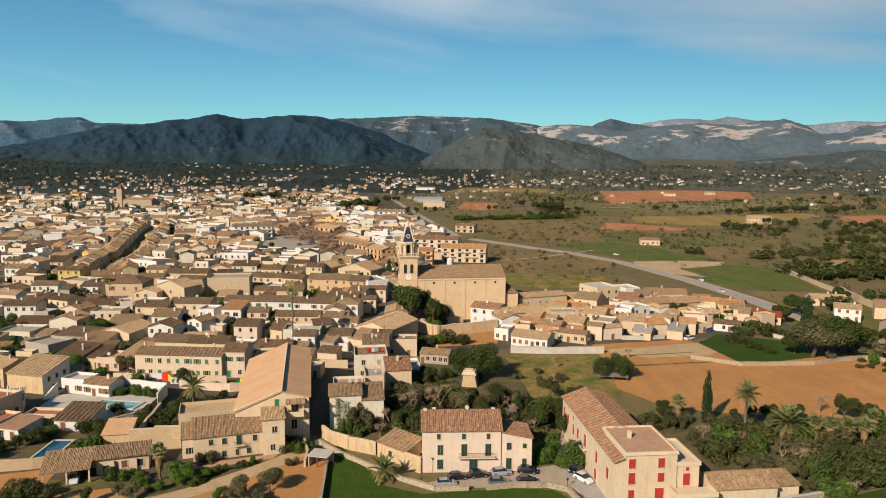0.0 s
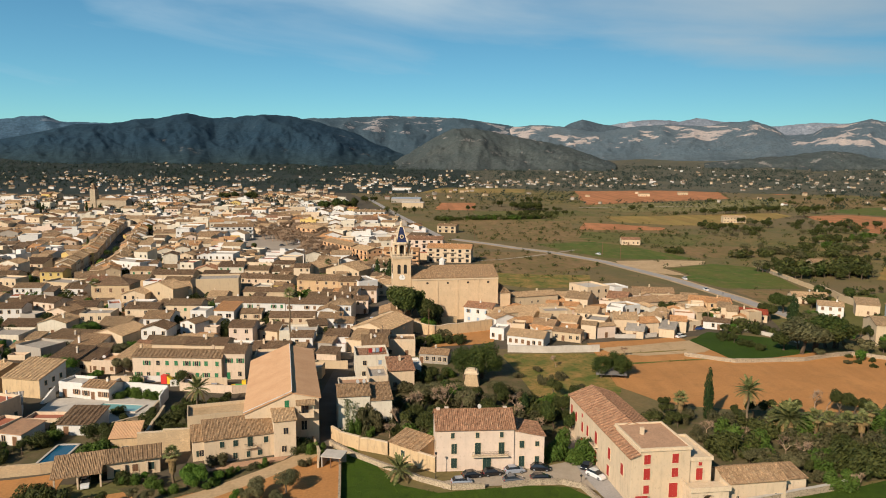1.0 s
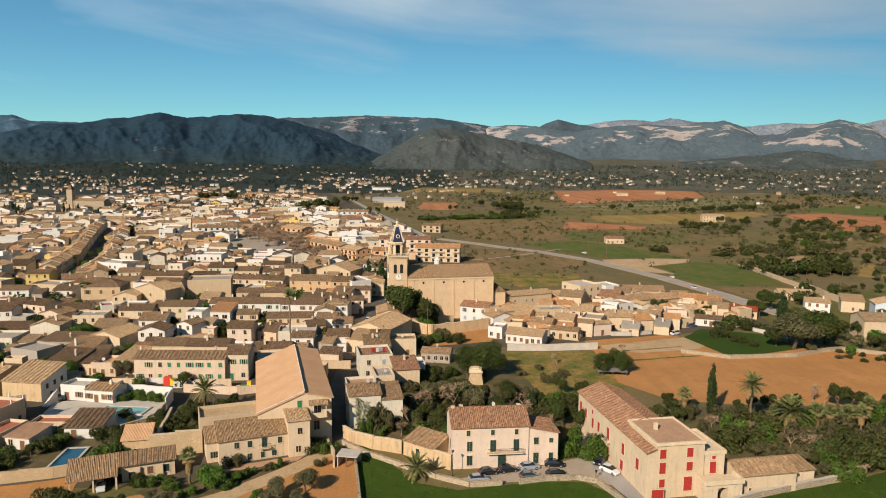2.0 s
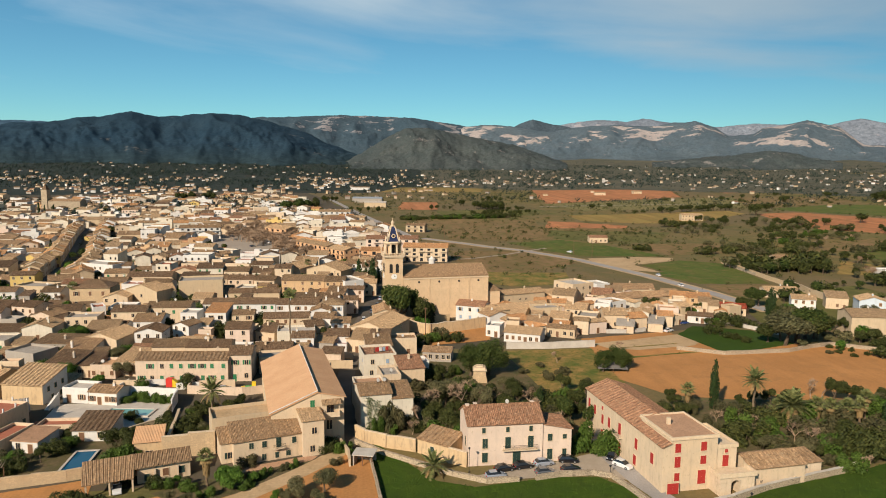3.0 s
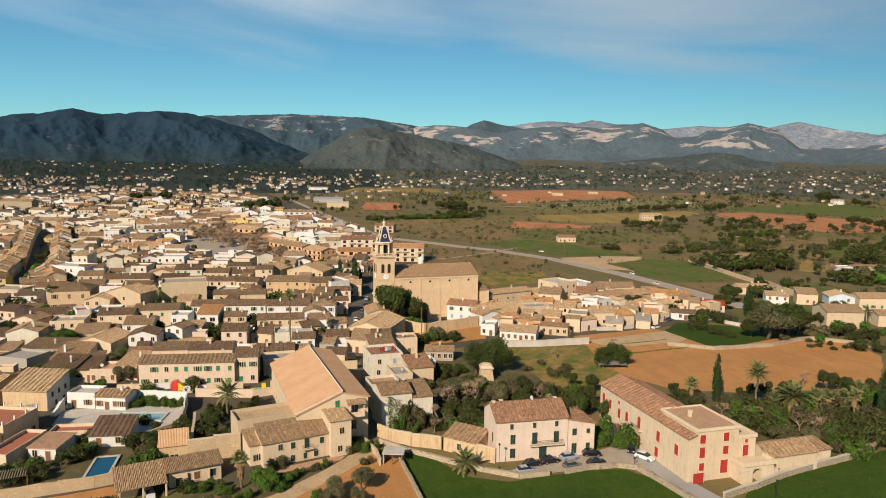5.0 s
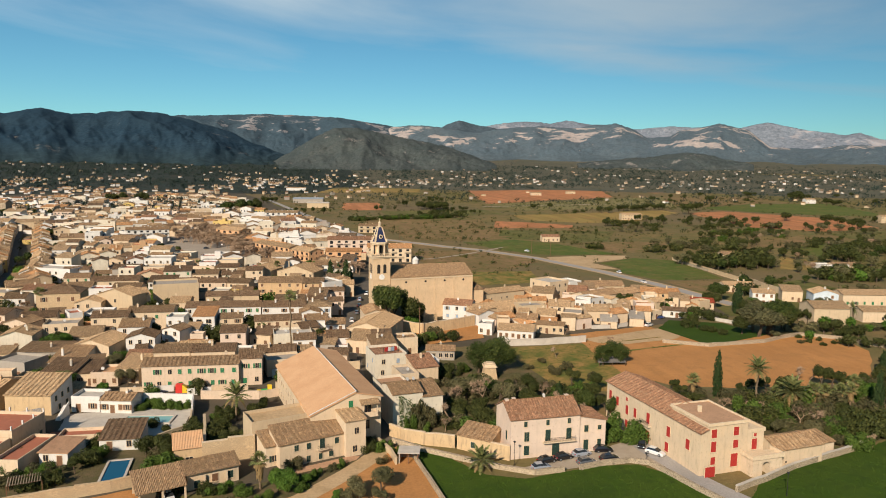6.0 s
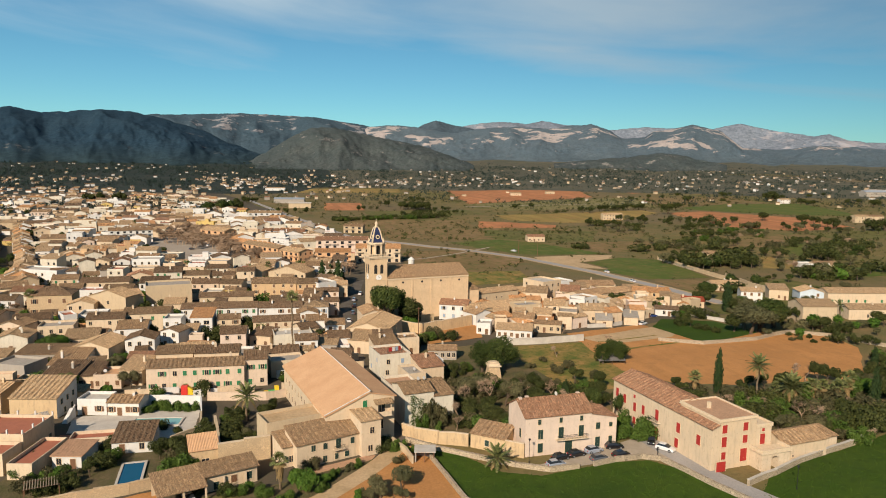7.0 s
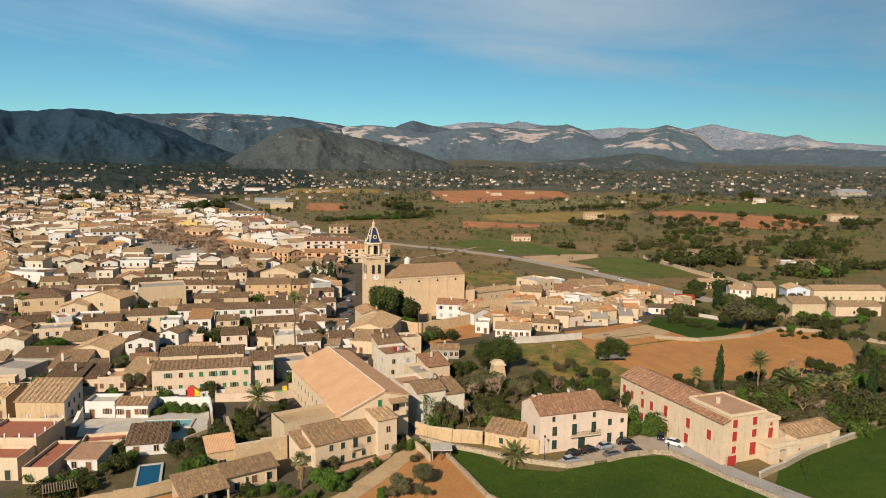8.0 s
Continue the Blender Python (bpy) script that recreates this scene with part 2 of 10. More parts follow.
M = {
    "cream": plaster("cream_plaster", (0.644, 0.507, 0.353), (0.617, 0.459, 0.295)),
    "pink": plaster("pink_plaster", (0.644, 0.503, 0.379), (0.626, 0.477, 0.339)),
    "palepink": plaster("pale_pink_plaster", (0.67, 0.529, 0.423), (0.67, 0.521, 0.405), amount=0.22),
    "white": plaster("white_plaster", (0.688, 0.662, 0.617), (0.653, 0.617, 0.555), amount=0.2),
    "ochre": plaster("ochre_plaster", (0.582, 0.389, 0.212), (0.565, 0.371, 0.212)),
    "yellow": plaster("yellow_plaster", (0.6, 0.441, 0.159), (0.582, 0.405, 0.141)),
    "sand": plaster("sandstone_plaster", (0.565, 0.433, 0.282), (0.503, 0.379, 0.238)),
    "grey": plaster("grey_render", (0.389, 0.344, 0.291), (0.335, 0.291, 0.238)),
    "marl": plaster("marl_ashlar", (0.653, 0.467, 0.287), (0.653, 0.467, 0.287), amount=0.32),
    "ivory": plaster("weathered_ivory_plaster", (0.653, 0.582, 0.459), (0.653, 0.582, 0.459), amount=0.5),
    "oldwall": plaster("old_sandstone_wall", (0.582, 0.415, 0.238), (0.582, 0.415, 0.238), (0.265, 0.194, 0.124), 0.95),
    "oldwood": mottled("weathered_wood", (0.34, 0.27, 0.19), (0.26, 0.20, 0.14), 1.5, fine=12),
    "paleblue": plaster("pale_blue_plaster", (0.56, 0.62, 0.66), (0.56, 0.62, 0.66), amount=0.25),
    "scarlet_roof": tiles("bright_red_tile", (0.50, 0.10, 0.05), (0.40, 0.08, 0.04), (0.45, 0.11, 0.06), (0.42, 0.12, 0.07)),
    "terrace_tan": mottled("brown_terrace_tile", (0.50, 0.30, 0.18), (0.42, 0.25, 0.15), 0.5, c_=(0.30, 0.19, 0.12), relief=0.15),
    "salmon": plaster("salmon_plaster", (0.68, 0.40, 0.215), (0.66, 0.38, 0.205)),
    "steel_roof": mottled("blue_grey_sheet_roof", (0.30, 0.33, 0.36), (0.26, 0.29, 0.32), 0.3, relief=0.1),
    "stone": rubble("rubble_stone", (0.62, 0.45, 0.27), (0.48, 0.35, 0.21), (0.40, 0.30, 0.19)),
    "drystone": rubble("dry_stone", (0.50, 0.40, 0.28), (0.38, 0.30, 0.21), (0.2, 0.16, 0.11), 1.6),
    "tile": tiles("clay_tile", (0.41, 0.265, 0.145), (0.31, 0.195, 0.108), (0.36, 0.24, 0.14)),
    "tile_brown": tiles("brown_clay_tile", (0.30, 0.195, 0.11), (0.215, 0.14, 0.08), (0.26, 0.175, 0.105)),
    "tile_red": tiles("red_clay_tile", (0.43, 0.235, 0.135), (0.28, 0.145, 0.085), (0.35, 0.20, 0.12)),
    "tile_dark": tiles("old_clay_tile", (0.235, 0.148, 0.085), (0.16, 0.10, 0.06), (0.205, 0.138, 0.085)),
    "tile_tan": tiles("pale_clay_tile", (0.52, 0.355, 0.20), (0.43, 0.29, 0.165), (0.48, 0.33, 0.19)),
    "tile_orange": tiles("orange_clay_tile", (0.60, 0.32, 0.145), (0.52, 0.27, 0.12), (0.56, 0.31, 0.15)),
    "membrane": mottled("salmon_roof_sheet", (0.60, 0.36, 0.20), (0.54, 0.31, 0.165), 0.25, relief=0.1),
    "terrace": mottled("terracotta_terrace", (0.40, 0.15, 0.09), (0.34, 0.13, 0.08), 0.8, relief=0.1),
    "concrete": mottled("concrete", (0.40, 0.35, 0.29), (0.33, 0.29, 0.24), 0.5, c_=(0.25, 0.21, 0.17), relief=0.2),
    "pale_concrete": mottled("pale_concrete", (0.52, 0.47, 0.40), (0.44, 0.39, 0.33), 0.5, relief=0.2),
    "asphalt": mottled("asphalt", (0.17, 0.155, 0.14), (0.13, 0.12, 0.11), 0.4, fine=8, relief=0.2),
    "street": mottled("street_paving", (0.135, 0.115, 0.093), (0.105, 0.088, 0.07), 0.2, fine=5, relief=0.2),
    "gravel": mottled("pale_gravel", (0.40, 0.33, 0.25), (0.33, 0.27, 0.2), 0.3, fine=7),
    "green": plain("green_shutter_paint", (0.02, 0.15, 0.06)),
    "darkgreen": plain("dark_green_paint", (0.018, 0.04, 0.03)),
    "red": plain("red_shutter_paint", (0.36, 0.028, 0.022)),
    "brown": plain("brown_wood", (0.16, 0.08, 0.04)),
    "blue": plain("grey_blue_paint", (0.25, 0.33, 0.42)),
    "glass": glass_dark("window_glass"),
    "trim": mottled("stone_trim", (0.66, 0.52, 0.36), (0.58, 0.45, 0.3), 1.5),
    "metal": plain("grey_metal", (0.35, 0.36, 0.37), 0.45, 0.6),
    "iron": plain("dark_iron", (0.04, 0.04, 0.04), 0.5, 0.5),
}

# ---- building kit ----
class Geo:
    """Collects faces for one mesh, with a material slot and UV in metres for each."""

    def __init__(self):
        self.v, self.f, self.m, self.uv = [], [], [], []

    def face(self, pts, mat=0, uv=None):
        n = len(self.v)
        self.v += [tuple(p) for p in pts]
        self.f.append(tuple(range(n, n + len(pts))))
        self.m.append(mat)
        self.uv += list(uv) if uv else [(p[0] + p[1], p[2]) for p in pts]

    def box(self, x0, y0, z0, x1, y1, z1, mat=0, bottom=False):
        a = [(x0, y0), (x1, y0), (x1, y1), (x0, y1)]
        for i in range(4):
            (p, q), (r, s) = a[i], a[(i + 1) % 4]
            self.face([(p, q, z0), (r, s, z0), (r, s, z1), (p, q, z1)], mat)
        self.face([(p, q, z1) for p, q in a], mat, a)
        if bottom:
            self.face([(p, q, z0) for p, q in reversed(a)], mat, a)

    def prism(self, poly, axis, lo, hi, mat=0):
        """A polygon in (u, z) drawn out along the other horizontal axis."""
        at = (lambda u, z, t: (t, u, z)) if axis == "x" else (lambda u, z, t: (u, t, z))
        self.face([at(u, z, lo) for u, z in poly], mat)
        self.face([at(u, z, hi) for u, z in reversed(poly)], mat)
        for i in range(len(poly)):
            (a, b), (c, d) = poly[i], poly[(i + 1) % len(poly)]
            self.face([at(a, b, lo), at(a, b, hi), at(c, d, hi), at(c, d, lo)], mat)

    def tube(self, pts, radii, sides=8, mat=0, cap=True):
        rings = []
        for i, p in enumerate(pts):
            p = Vector(p)
            q = Vector(pts[min(i + 1, len(pts) - 1)]) - Vector(pts[max(i - 1, 0)])
            q.normalize()
            a = q.orthogonal().normalized() if abs(q.z) < 0.99 else Vector((1, 0, 0))
            b = q.cross(a)
            rings.append([p + radii[i] * (a * math.cos(2 * math.pi * k / sides) + b * math.sin(2 * math.pi * k / sides)) for k in range(sides)])
        for r0, r1 in zip(rings, rings[1:]):
            for k in range(sides):
                self.face([r0[k], r0[(k + 1) % sides], r1[(k + 1) % sides], r1[k]], mat)
        if cap:
            self.face(rings[-1], mat)

    def slab(self, a, b, c, d, thick, mat=0, segs=1, sag=0.0, rnd=None, ribs=0.0):
        """A roof slope: a-b along the eave, d-c along the ridge above it. UV runs along the eave and down the slope."""
        a, b, c, d = (Vector(p) for p in (a, b, c, d))
        w, s = (b - a).length, ((d + c) - (a + b)).length / 2
        up = Vector((0, 0, thick))
        coarse = segs
        if ribs:
            segs = max(2, int(w / ribs) * 2)
        def row(p, q, wob):
            dips = [(rnd.uniform(-1, 1) if rnd else 0) * wob for _ in range(coarse + 2)]
            out = []
            for i in range(segs + 1):
                k = i / segs * coarse
                dip = dips[int(k)] * (1 - k % 1) + dips[int(k) + 1] * (k % 1)
                out.append(p.lerp(q, i / segs) + Vector((0, 0, dip + (ribs * 0.24 * (i % 2) if ribs else 0) + (rnd.uniform(-0.012, 0.012) if rnd and ribs else 0))))
            return out
        lo, mid, hi = row(a, b, sag), row(a.lerp(d, 0.5), b.lerp(c, 0.5), sag), row(d, c, sag)
        for i in range(segs):
            u0, u1 = w * i / segs, w * (i + 1) / segs
            for r0, r1, v0, v1 in ((lo, mid, s, s / 2), (mid, hi, s / 2, 0)):
                self.face([r0[i] + up, r0[i + 1] + up, r1[i + 1] + up, r1[i] + up], mat, [(u0, v0), (u1, v0), (u1, v1), (u0, v1)])
            self.face([lo[i], lo[i + 1], lo[i + 1] + up, lo[i] + up], mat)
        self.face([a, d, d + up, lo[0] + up], mat)
        self.face([b, lo[-1] + up, c + up, c], mat)
        self.face([d, c, b, a], mat)

    def add(self, other, m, slot):
        """Takes over another Geo's faces, moved by m, in the given slot."""
        n = len(self.v)
        self.v += [tuple(m @ Vector(p)) for p in other.v]
        self.f += [tuple(n + k for k in f) for f in other.f]
        self.m += [slot] * len(other.f)
        self.uv += other.uv

    def mesh(self, name, mats, smooth=False):
        me = bpy.data.meshes.new(name)
        me.from_pydata(self.v, [], self.f)
        for k in mats:
            me.materials.append(M[k] if isinstance(k, str) else k)
        me.polygons.foreach_set("material_index", self.m)
        layer = me.uv_layers.new(name="UVMap")
        layer.data.foreach_set("uv", [c for p in self.uv for c in p])
        if smooth:
            me.polygons.foreach_set("use_smooth", [True] * len(self.f))
        me.update()
        return me


def part(name, data, parent, label="", m=None):
    """Links a mesh as one object under a thing or a part."""
    ob = new(name, data)
    ob.parent = parent
    if m is not None:
        ob.matrix_basis = m
    if label:
        tagged(ob, label)
    return ob


def thing(name, m, label, category, group="", kind=""):
    ob = new(name)
    ob.empty_display_size = 0.5
    ob.matrix_basis = m
    return tagged(ob, label, category, group, kind)


def setting(name, data, label, category, kind="structure"):
    return tagged(new(name, data), label, category, "", kind)


TAKEN = {}  # footprints, by square of the plan: centre and radius


def take(x, y, r):
    TAKEN.setdefault((int(x // 24), int(y // 24)), []).append((x, y, r))


def claim(x, y, w, d, turn):
    a = radians(turn)
    n = max(1, round(w / max(d, 1.0)))
    for i in range(n):
        u, v = w * (i + 0.5) / n, d / 2
        take(x + u * math.cos(a) - v * math.sin(a), y + u * math.sin(a) + v * math.cos(a), max(d, w / n) * 0.55)


def free(x, y, r):
    i, j = int(x // 24), int(y // 24)
    for k in (i - 1, i, i + 1):
        for m in (j - 1, j, j + 1):
            if any((x - a) ** 2 + (y - b) ** 2 <= (r + c) ** 2 for a, b, c in TAKEN.get((k, m), ())):
                return False
    return True


WINDOWS = {}


def window_mesh(style, w, h, detail):
    """Meshes of a window whose front lies in the plane y = 0: (frame and pane, shutter)."""
    key = (style, round(w, 1), round(h, 1), detail)
    if key not in WINDOWS:
        g = Geo()
        e = 0.09
        g.box(-w / 2 - e, -0.05, -e, -w / 2, 0.02, h + e, 0, True)
        g.box(w / 2, -0.05, -e, w / 2 + e, 0.02, h + e, 0, True)
        g.box(-w / 2, -0.05, h, w / 2, 0.02, h + e, 0, True)
        g.box(-w / 2 - e, -0.12, -e - 0.05, w / 2 + e, 0.02, 0, 0, True)
        g.box(-w / 2, -0.02, 0, w / 2, 0.015, h, 1)
        g.box(-0.03, -0.035, 0, 0.03, 0.0, h, 0)
        frame_me = g.mesh("window", ["trim", "glass"])
        shut = None
        if style != "d":
            s = Geo()
            n = 7 if detail > 2 else 3
            prof = [(0.0, 0.01), (-0.03, 0.01)]
            for k in range(n):
                prof += [(-0.05, 0.01 + (h - 0.02) * (k + 0.15) / n), (-0.028, 0.01 + (h - 0.02) * (k + 0.95) / n)]
            prof += [(-0.03, h - 0.01), (0.0, h - 0.01)]
            s.prism(prof, "x", -w / 4 + 0.01, w / 4 - 0.01)
            shut = s.mesh("shutter", [{"g": "green", "r": "red", "b": "brown", "k": "darkgreen", "u": "blue"}[style]])
        WINDOWS[key] = (frame_me, shut)
    return WINDOWS[key]


def window(parent, m, style, w=1.0, h=1.4, detail=2, closed=True):
    fr, sh = window_mesh(style, w, h, detail)
    win = part("window", fr, parent, "", m)
    if sh:
        for s in (-1, 1):
            x = s * w / 4 if closed else s * (w * 0.75 + 0.1)
            part("shutter", sh, win, "", pose(x, -0.056 if not closed else -0.021, 0))
    return win


def roof_geo(w, d, h, kind, rise, over, rnd, segs, ribs=0.0):
    """Roof over a w x d plan with its eaves at h."""
    g, t = Geo(), 0.16
    o = over
    if kind == "gx":
        k = rise / (d / 2)
        z0, z1 = h - o * k, h + rise
        g.slab((-o, -o, z0), (w + o, -o, z0), (w + o, d / 2, z1), (-o, d / 2, z1), t, 0, segs, 0.05, rnd, ribs)
        g.slab((w + o, d + o, z0), (-o, d + o, z0), (-o, d / 2, z1), (w + o, d / 2, z1), t, 0, segs, 0.05, rnd, ribs)
        g.tube([(-o, d / 2, z1 + t), (w + o, d / 2, z1 + t)], [0.14, 0.14], 6)
    elif kind == "gy":
        k = rise / (w / 2)
        z0, z1 = h - o * k, h + rise
        g.slab((-o, d + o, z0), (-o, -o, z0), (w / 2, -o, z1), (w / 2, d + o, z1), t, 0, segs, 0.05, rnd, ribs)
        g.slab((w + o, -o, z0), (w + o, d + o, z0), (w / 2, d + o, z1), (w / 2, -o, z1), t, 0, segs, 0.05, rnd, ribs)
        g.tube([(w / 2, -o, z1 + t), (w / 2, d + o, z1 + t)], [0.14, 0.14], 6)
    elif kind == "shed":
        k = rise / d
        g.slab((-o, -o, h - o * k), (w + o, -o, h - o * k), (w + o, d + o, h + rise + o * k), (-o, d + o, h + rise + o * k), t, 0, segs, 0.05, rnd, ribs)
    elif kind == "hip":
        i = min(w, d) / 2
        p = [(-o, -o), (w + o, -o), (w + o, d + o), (-o, d + o)]
        r = [(i, i), (w - i, i), (w - i, d - i), (i, d - i)]
        for j in range(4):
            a, b, c, e = p[j], p[(j + 1) % 4], r[(j + 1) % 4], r[j]
            g.slab((*a, h - 0.1), (*b, h - 0.1), (*c, h + rise), (*e, h + rise), t, 0, max(2, segs // 2), 0.02, rnd, 0.0)
    return g


def wall_geo(w, d, h, kind, rise):
    g = Geo()
    if kind == "gx":
        g.prism([(0, 0), (0, h), (d / 2, h + rise), (d, h), (d, 0)], "x", 0, w)
    elif kind == "gy":
        g.prism([(0, 0), (0, h), (w / 2, h + rise), (w, h), (w, 0)], "y", 0, d)
    elif kind == "shed":
        g.prism([(0, 0), (0, h), (d, h + rise), (d, 0)], "x", 0, w)
    else:
        g.box(0, 0, 0, w, d, h)
    return g


KINDS = {"gx": "gabled", "gy": "gabled", "shed": "lean-to", "hip": "hipped", "flat": "flat-roofed"}
TINTS = {"paleblue": "pale blue", "ivory": "ivory", "salmon": "salmon", "cream": "cream", "pink": "pink", "palepink": "pale pink", "white": "white", "ochre": "ochre", "yellow": "yellow", "sand": "sand-coloured",
         "grey": "grey", "marl": "golden stone", "stone": "rubble stone", "drystone": "dry stone"}
ROOFS = {"scarlet_roof": "a bright red roof", "steel_roof": "a blue-grey metal roof", "tile": "brown clay tiles", "tile_brown": "weathered dark brown tiles", "tile_red": "red clay tiles", "tile_dark": "old dark tiles", "tile_tan": "pale tan tiles", "tile_orange": "orange clay tiles",
         "membrane": "a salmon roof sheet", "terrace": "a terracotta terrace", "concrete": "a concrete terrace", "pale_concrete": "a pale concrete terrace"}


def aerial(dish):
    g = Geo()
    g.tube([(0, 0, -0.3), (0, 0, 2.4 if not dish else 0.7)], [0.035, 0.035], 5)
    if dish:
        g.tube([(0, -0.1, 0.8), (0.05, -0.2, 0.83), (0.1, -0.3, 0.88)], [0.06, 0.34, 0.48], 12, 1)
    else:
        for k in range(4):
            g.box(-0.5 + 0.06 * k, -0.02, 1.7 + 0.2 * k, 0.5 - 0.06 * k, 0.02, 1.74 + 0.2 * k, 0, True)
    return g.mesh("satellite_dish" if dish else "antenna", ["iron", "white"])


AERIALS = {0: aerial(False), 1: aerial(True)}


def house(x, y, w, d, h, turn=0.0, roof="gx", wall="cream", top="tile", shut="g", cols=None, rows=None, detail=2, rise=None,
          label="", chimney=None, side="", name="house", category="house", group="houses of the town", over=0.3, z=0.0, door=True, win_w=1.0, win_h=1.35, seed=0, skip=0.15):
    """A house: its front runs from (x, y) for w metres in the direction turn, d metres deep behind it, eaves at h."""
    rnd = random.Random(int(x * 7 + y * 131) + seed)
    rise = (d if roof in ("gx", "shed") else w) * (0.16 if roof != "shed" else 0.2) if rise is None else rise
    if roof == "hip":
        rise = min(w, d) * 0.17 if rise is None else rise
    hs = thing(name, pose(x, y, z, 0, 0, turn), label or f"{TINTS[wall]} {KINDS[roof]} house with {ROOFS[top]}", category, group)
    claim(x, y, w, d, turn)
    part("wall", wall_geo(w, d, h, roof, rise).mesh("wall", [wall]), hs)
    if roof == "flat":
        g = Geo()
        g.box(0.22, 0.22, h - 0.3, w - 0.22, d - 0.22, h + 0.02)
        part("roof", g.mesh("roof", [top]), hs)
        p = Geo()
        for b in ((0, 0, w, 0.2), (0, d - 0.2, w, d), (0, 0.2, 0.2, d - 0.2), (w - 0.2, 0.2, w, d - 0.2)):
            p.box(b[0], b[1], h + 0.004, b[2], b[3], h + 0.75)
        part("parapet", p.mesh("parapet", [wall]), hs)
    else:
        part("roof", roof_geo(w, d, h, roof, rise, over, rnd, max(2, int(w / 2.5)) if detail > 1 else 1, 0.0 if top == "membrane" or detail < 2 else (0.3 if detail > 2 else 0.38)).mesh("roof", [top]), hs)
    # openings
    cols = max(1, round(w / 3.3)) if cols is None else cols
    rows = max(1, int((h + 0.4) / 2.9)) if rows is None else rows
    step = h / rows if rows else h
    dcol = rnd.randrange(cols) if door and cols else -1
    for r in range(rows):
        for c in range(cols):
            xx = w * (c + 0.5) / cols + rnd.uniform(-0.25, 0.25)
            if r == 0 and c == dcol:
                st = shut if shut in ("g", "b", "k") else "b"
                dm = window_mesh(st, 1.1, 2.1, detail)
                dd = part("door", dm[0], hs, "", pose(xx, -0.02, 0.05))
                part("door_leaf", dm[1], dd, "", pose(0, -0.021, 0, 0, 0, 0) @ Matrix.Diagonal((2, 1, 1, 1)))
            elif rnd.random() > skip:
                window(hs, pose(xx, -0.02, r * step + min(1.0, step * 0.33)), shut if rnd.random() > 0.25 else "d", win_w, win_h, detail, rnd.random() > 0.3)
    for s in side:
        n = max(1, round(d / 4.5))
        for r in range(rows):
            for c in range(n):
                yy = d * (c + 0.5) / n + rnd.uniform(-0.3, 0.3)
                if rnd.random() < 0.7:
                    mm = pose(-0.02, yy, r * step + 1.0, 0, 0, -90) if s == "l" else pose(w + 0.02, yy, r * step + 1.0, 0, 0, 90)
                    window(hs, mm, shut if rnd.random() > 0.3 else "d", win_w, win_h, detail)
    if chimney is None:
        chimney = rnd.random() < 0.55
    if chimney and roof != "flat":
        cx, cy = w * rnd.uniform(0.15, 0.85), d * rnd.uniform(0.3, 0.7)
        g = Geo()
        zt = h + rise + 0.8
        g.box(cx - 0.3, cy - 0.25, h + 0.1, cx + 0.3, cy + 0.25, zt)
        g.box(cx - 0.38, cy - 0.33, zt + 0.004, cx + 0.38, cy + 0.33, zt + 0.12, 1, True)
        g.box(cx - 0.2, cy - 0.18, zt + 0.124, cx + 0.2, cy + 0.18, zt + 0.4, 1)
        part("chimney", g.mesh("chimney", [wall, "trim"]), hs)
    if detail == 2 and name == "house" and rnd.random() < 0.3:
        x0, y0 = w * rnd.uniform(0.2, 0.8), d * rnd.uniform(0.4, 0.6)
        dish = rnd.randrange(2)
        part(("antenna", "satellite_dish")[dish], AERIALS[dish], hs, "", pose(x0, y0, h + (rise if roof != "flat" else 0) * 0.9))
    return hs


def wall_run(name, pts, h, thick, mat, label, z=0.0, cap=None):
    """A free-standing wall along plan points, with an uneven top."""
    rnd = random.Random(len(pts) * 97 + int(pts[0][0] * 3))
    w = thing(name, pose(0, 0, z), label, "wall")
    body, top = Geo(), Geo()
    for (ax, ay), (bx, by) in zip(pts, pts[1:]):
        L = math.hypot(bx - ax, by - ay)
        n = max(1, int(L / 3))
        nx, ny = -(by - ay) / L * thick / 2, (bx - ax) / L * thick / 2
        hh = [h * rnd.uniform(0.93, 1.05) for _ in range(n + 1)]
        for i in range(n):
            p = [(ax + (bx - ax) * k / n, ay + (by - ay) * k / n) for k in (i, i + 1)]
            for s in (1, -1):
                q = p if s < 0 else p[::-1]
                zz = (hh[i], hh[i + 1]) if s < 0 else (hh[i + 1], hh[i])
                body.face([(q[0][0] + s * nx, q[0][1] + s * ny, 0), (q[1][0] + s * nx, q[1][1] + s * ny, 0), (q[1][0] + s * nx, q[1][1] + s * ny, zz[1]), (q[0][0] + s * nx, q[0][1] + s * ny, zz[0])])
            e = 1.25
            t = [(p[0][0] - e * nx, p[0][1] - e * ny, hh[i]), (p[1][0] - e * nx, p[1][1] - e * ny, hh[i + 1]), (p[1][0] + e * nx, p[1][1] + e * ny, hh[i + 1]), (p[0][0] + e * nx, p[0][1] + e * ny, hh[i])]
            u = [(a, b, c + 0.13) for a, b, c in t]
            top.face(u)
            for k in range(4):
                top.face([t[k], t[(k + 1) % 4], u[(k + 1) % 4], u[k]])
        for (ex, ey), k in (((ax, ay), 0), ((bx, by), n)):
            body.face([(ex - nx, ey - ny, 0), (ex + nx, ey + ny, 0), (ex + nx, ey + ny, hh[k]), (ex - nx, ey - ny, hh[k])])
    part("wall_body", body.mesh("wall_body", [mat]), w)
    part("coping", top.mesh("coping", [cap or mat]), w)
    return w


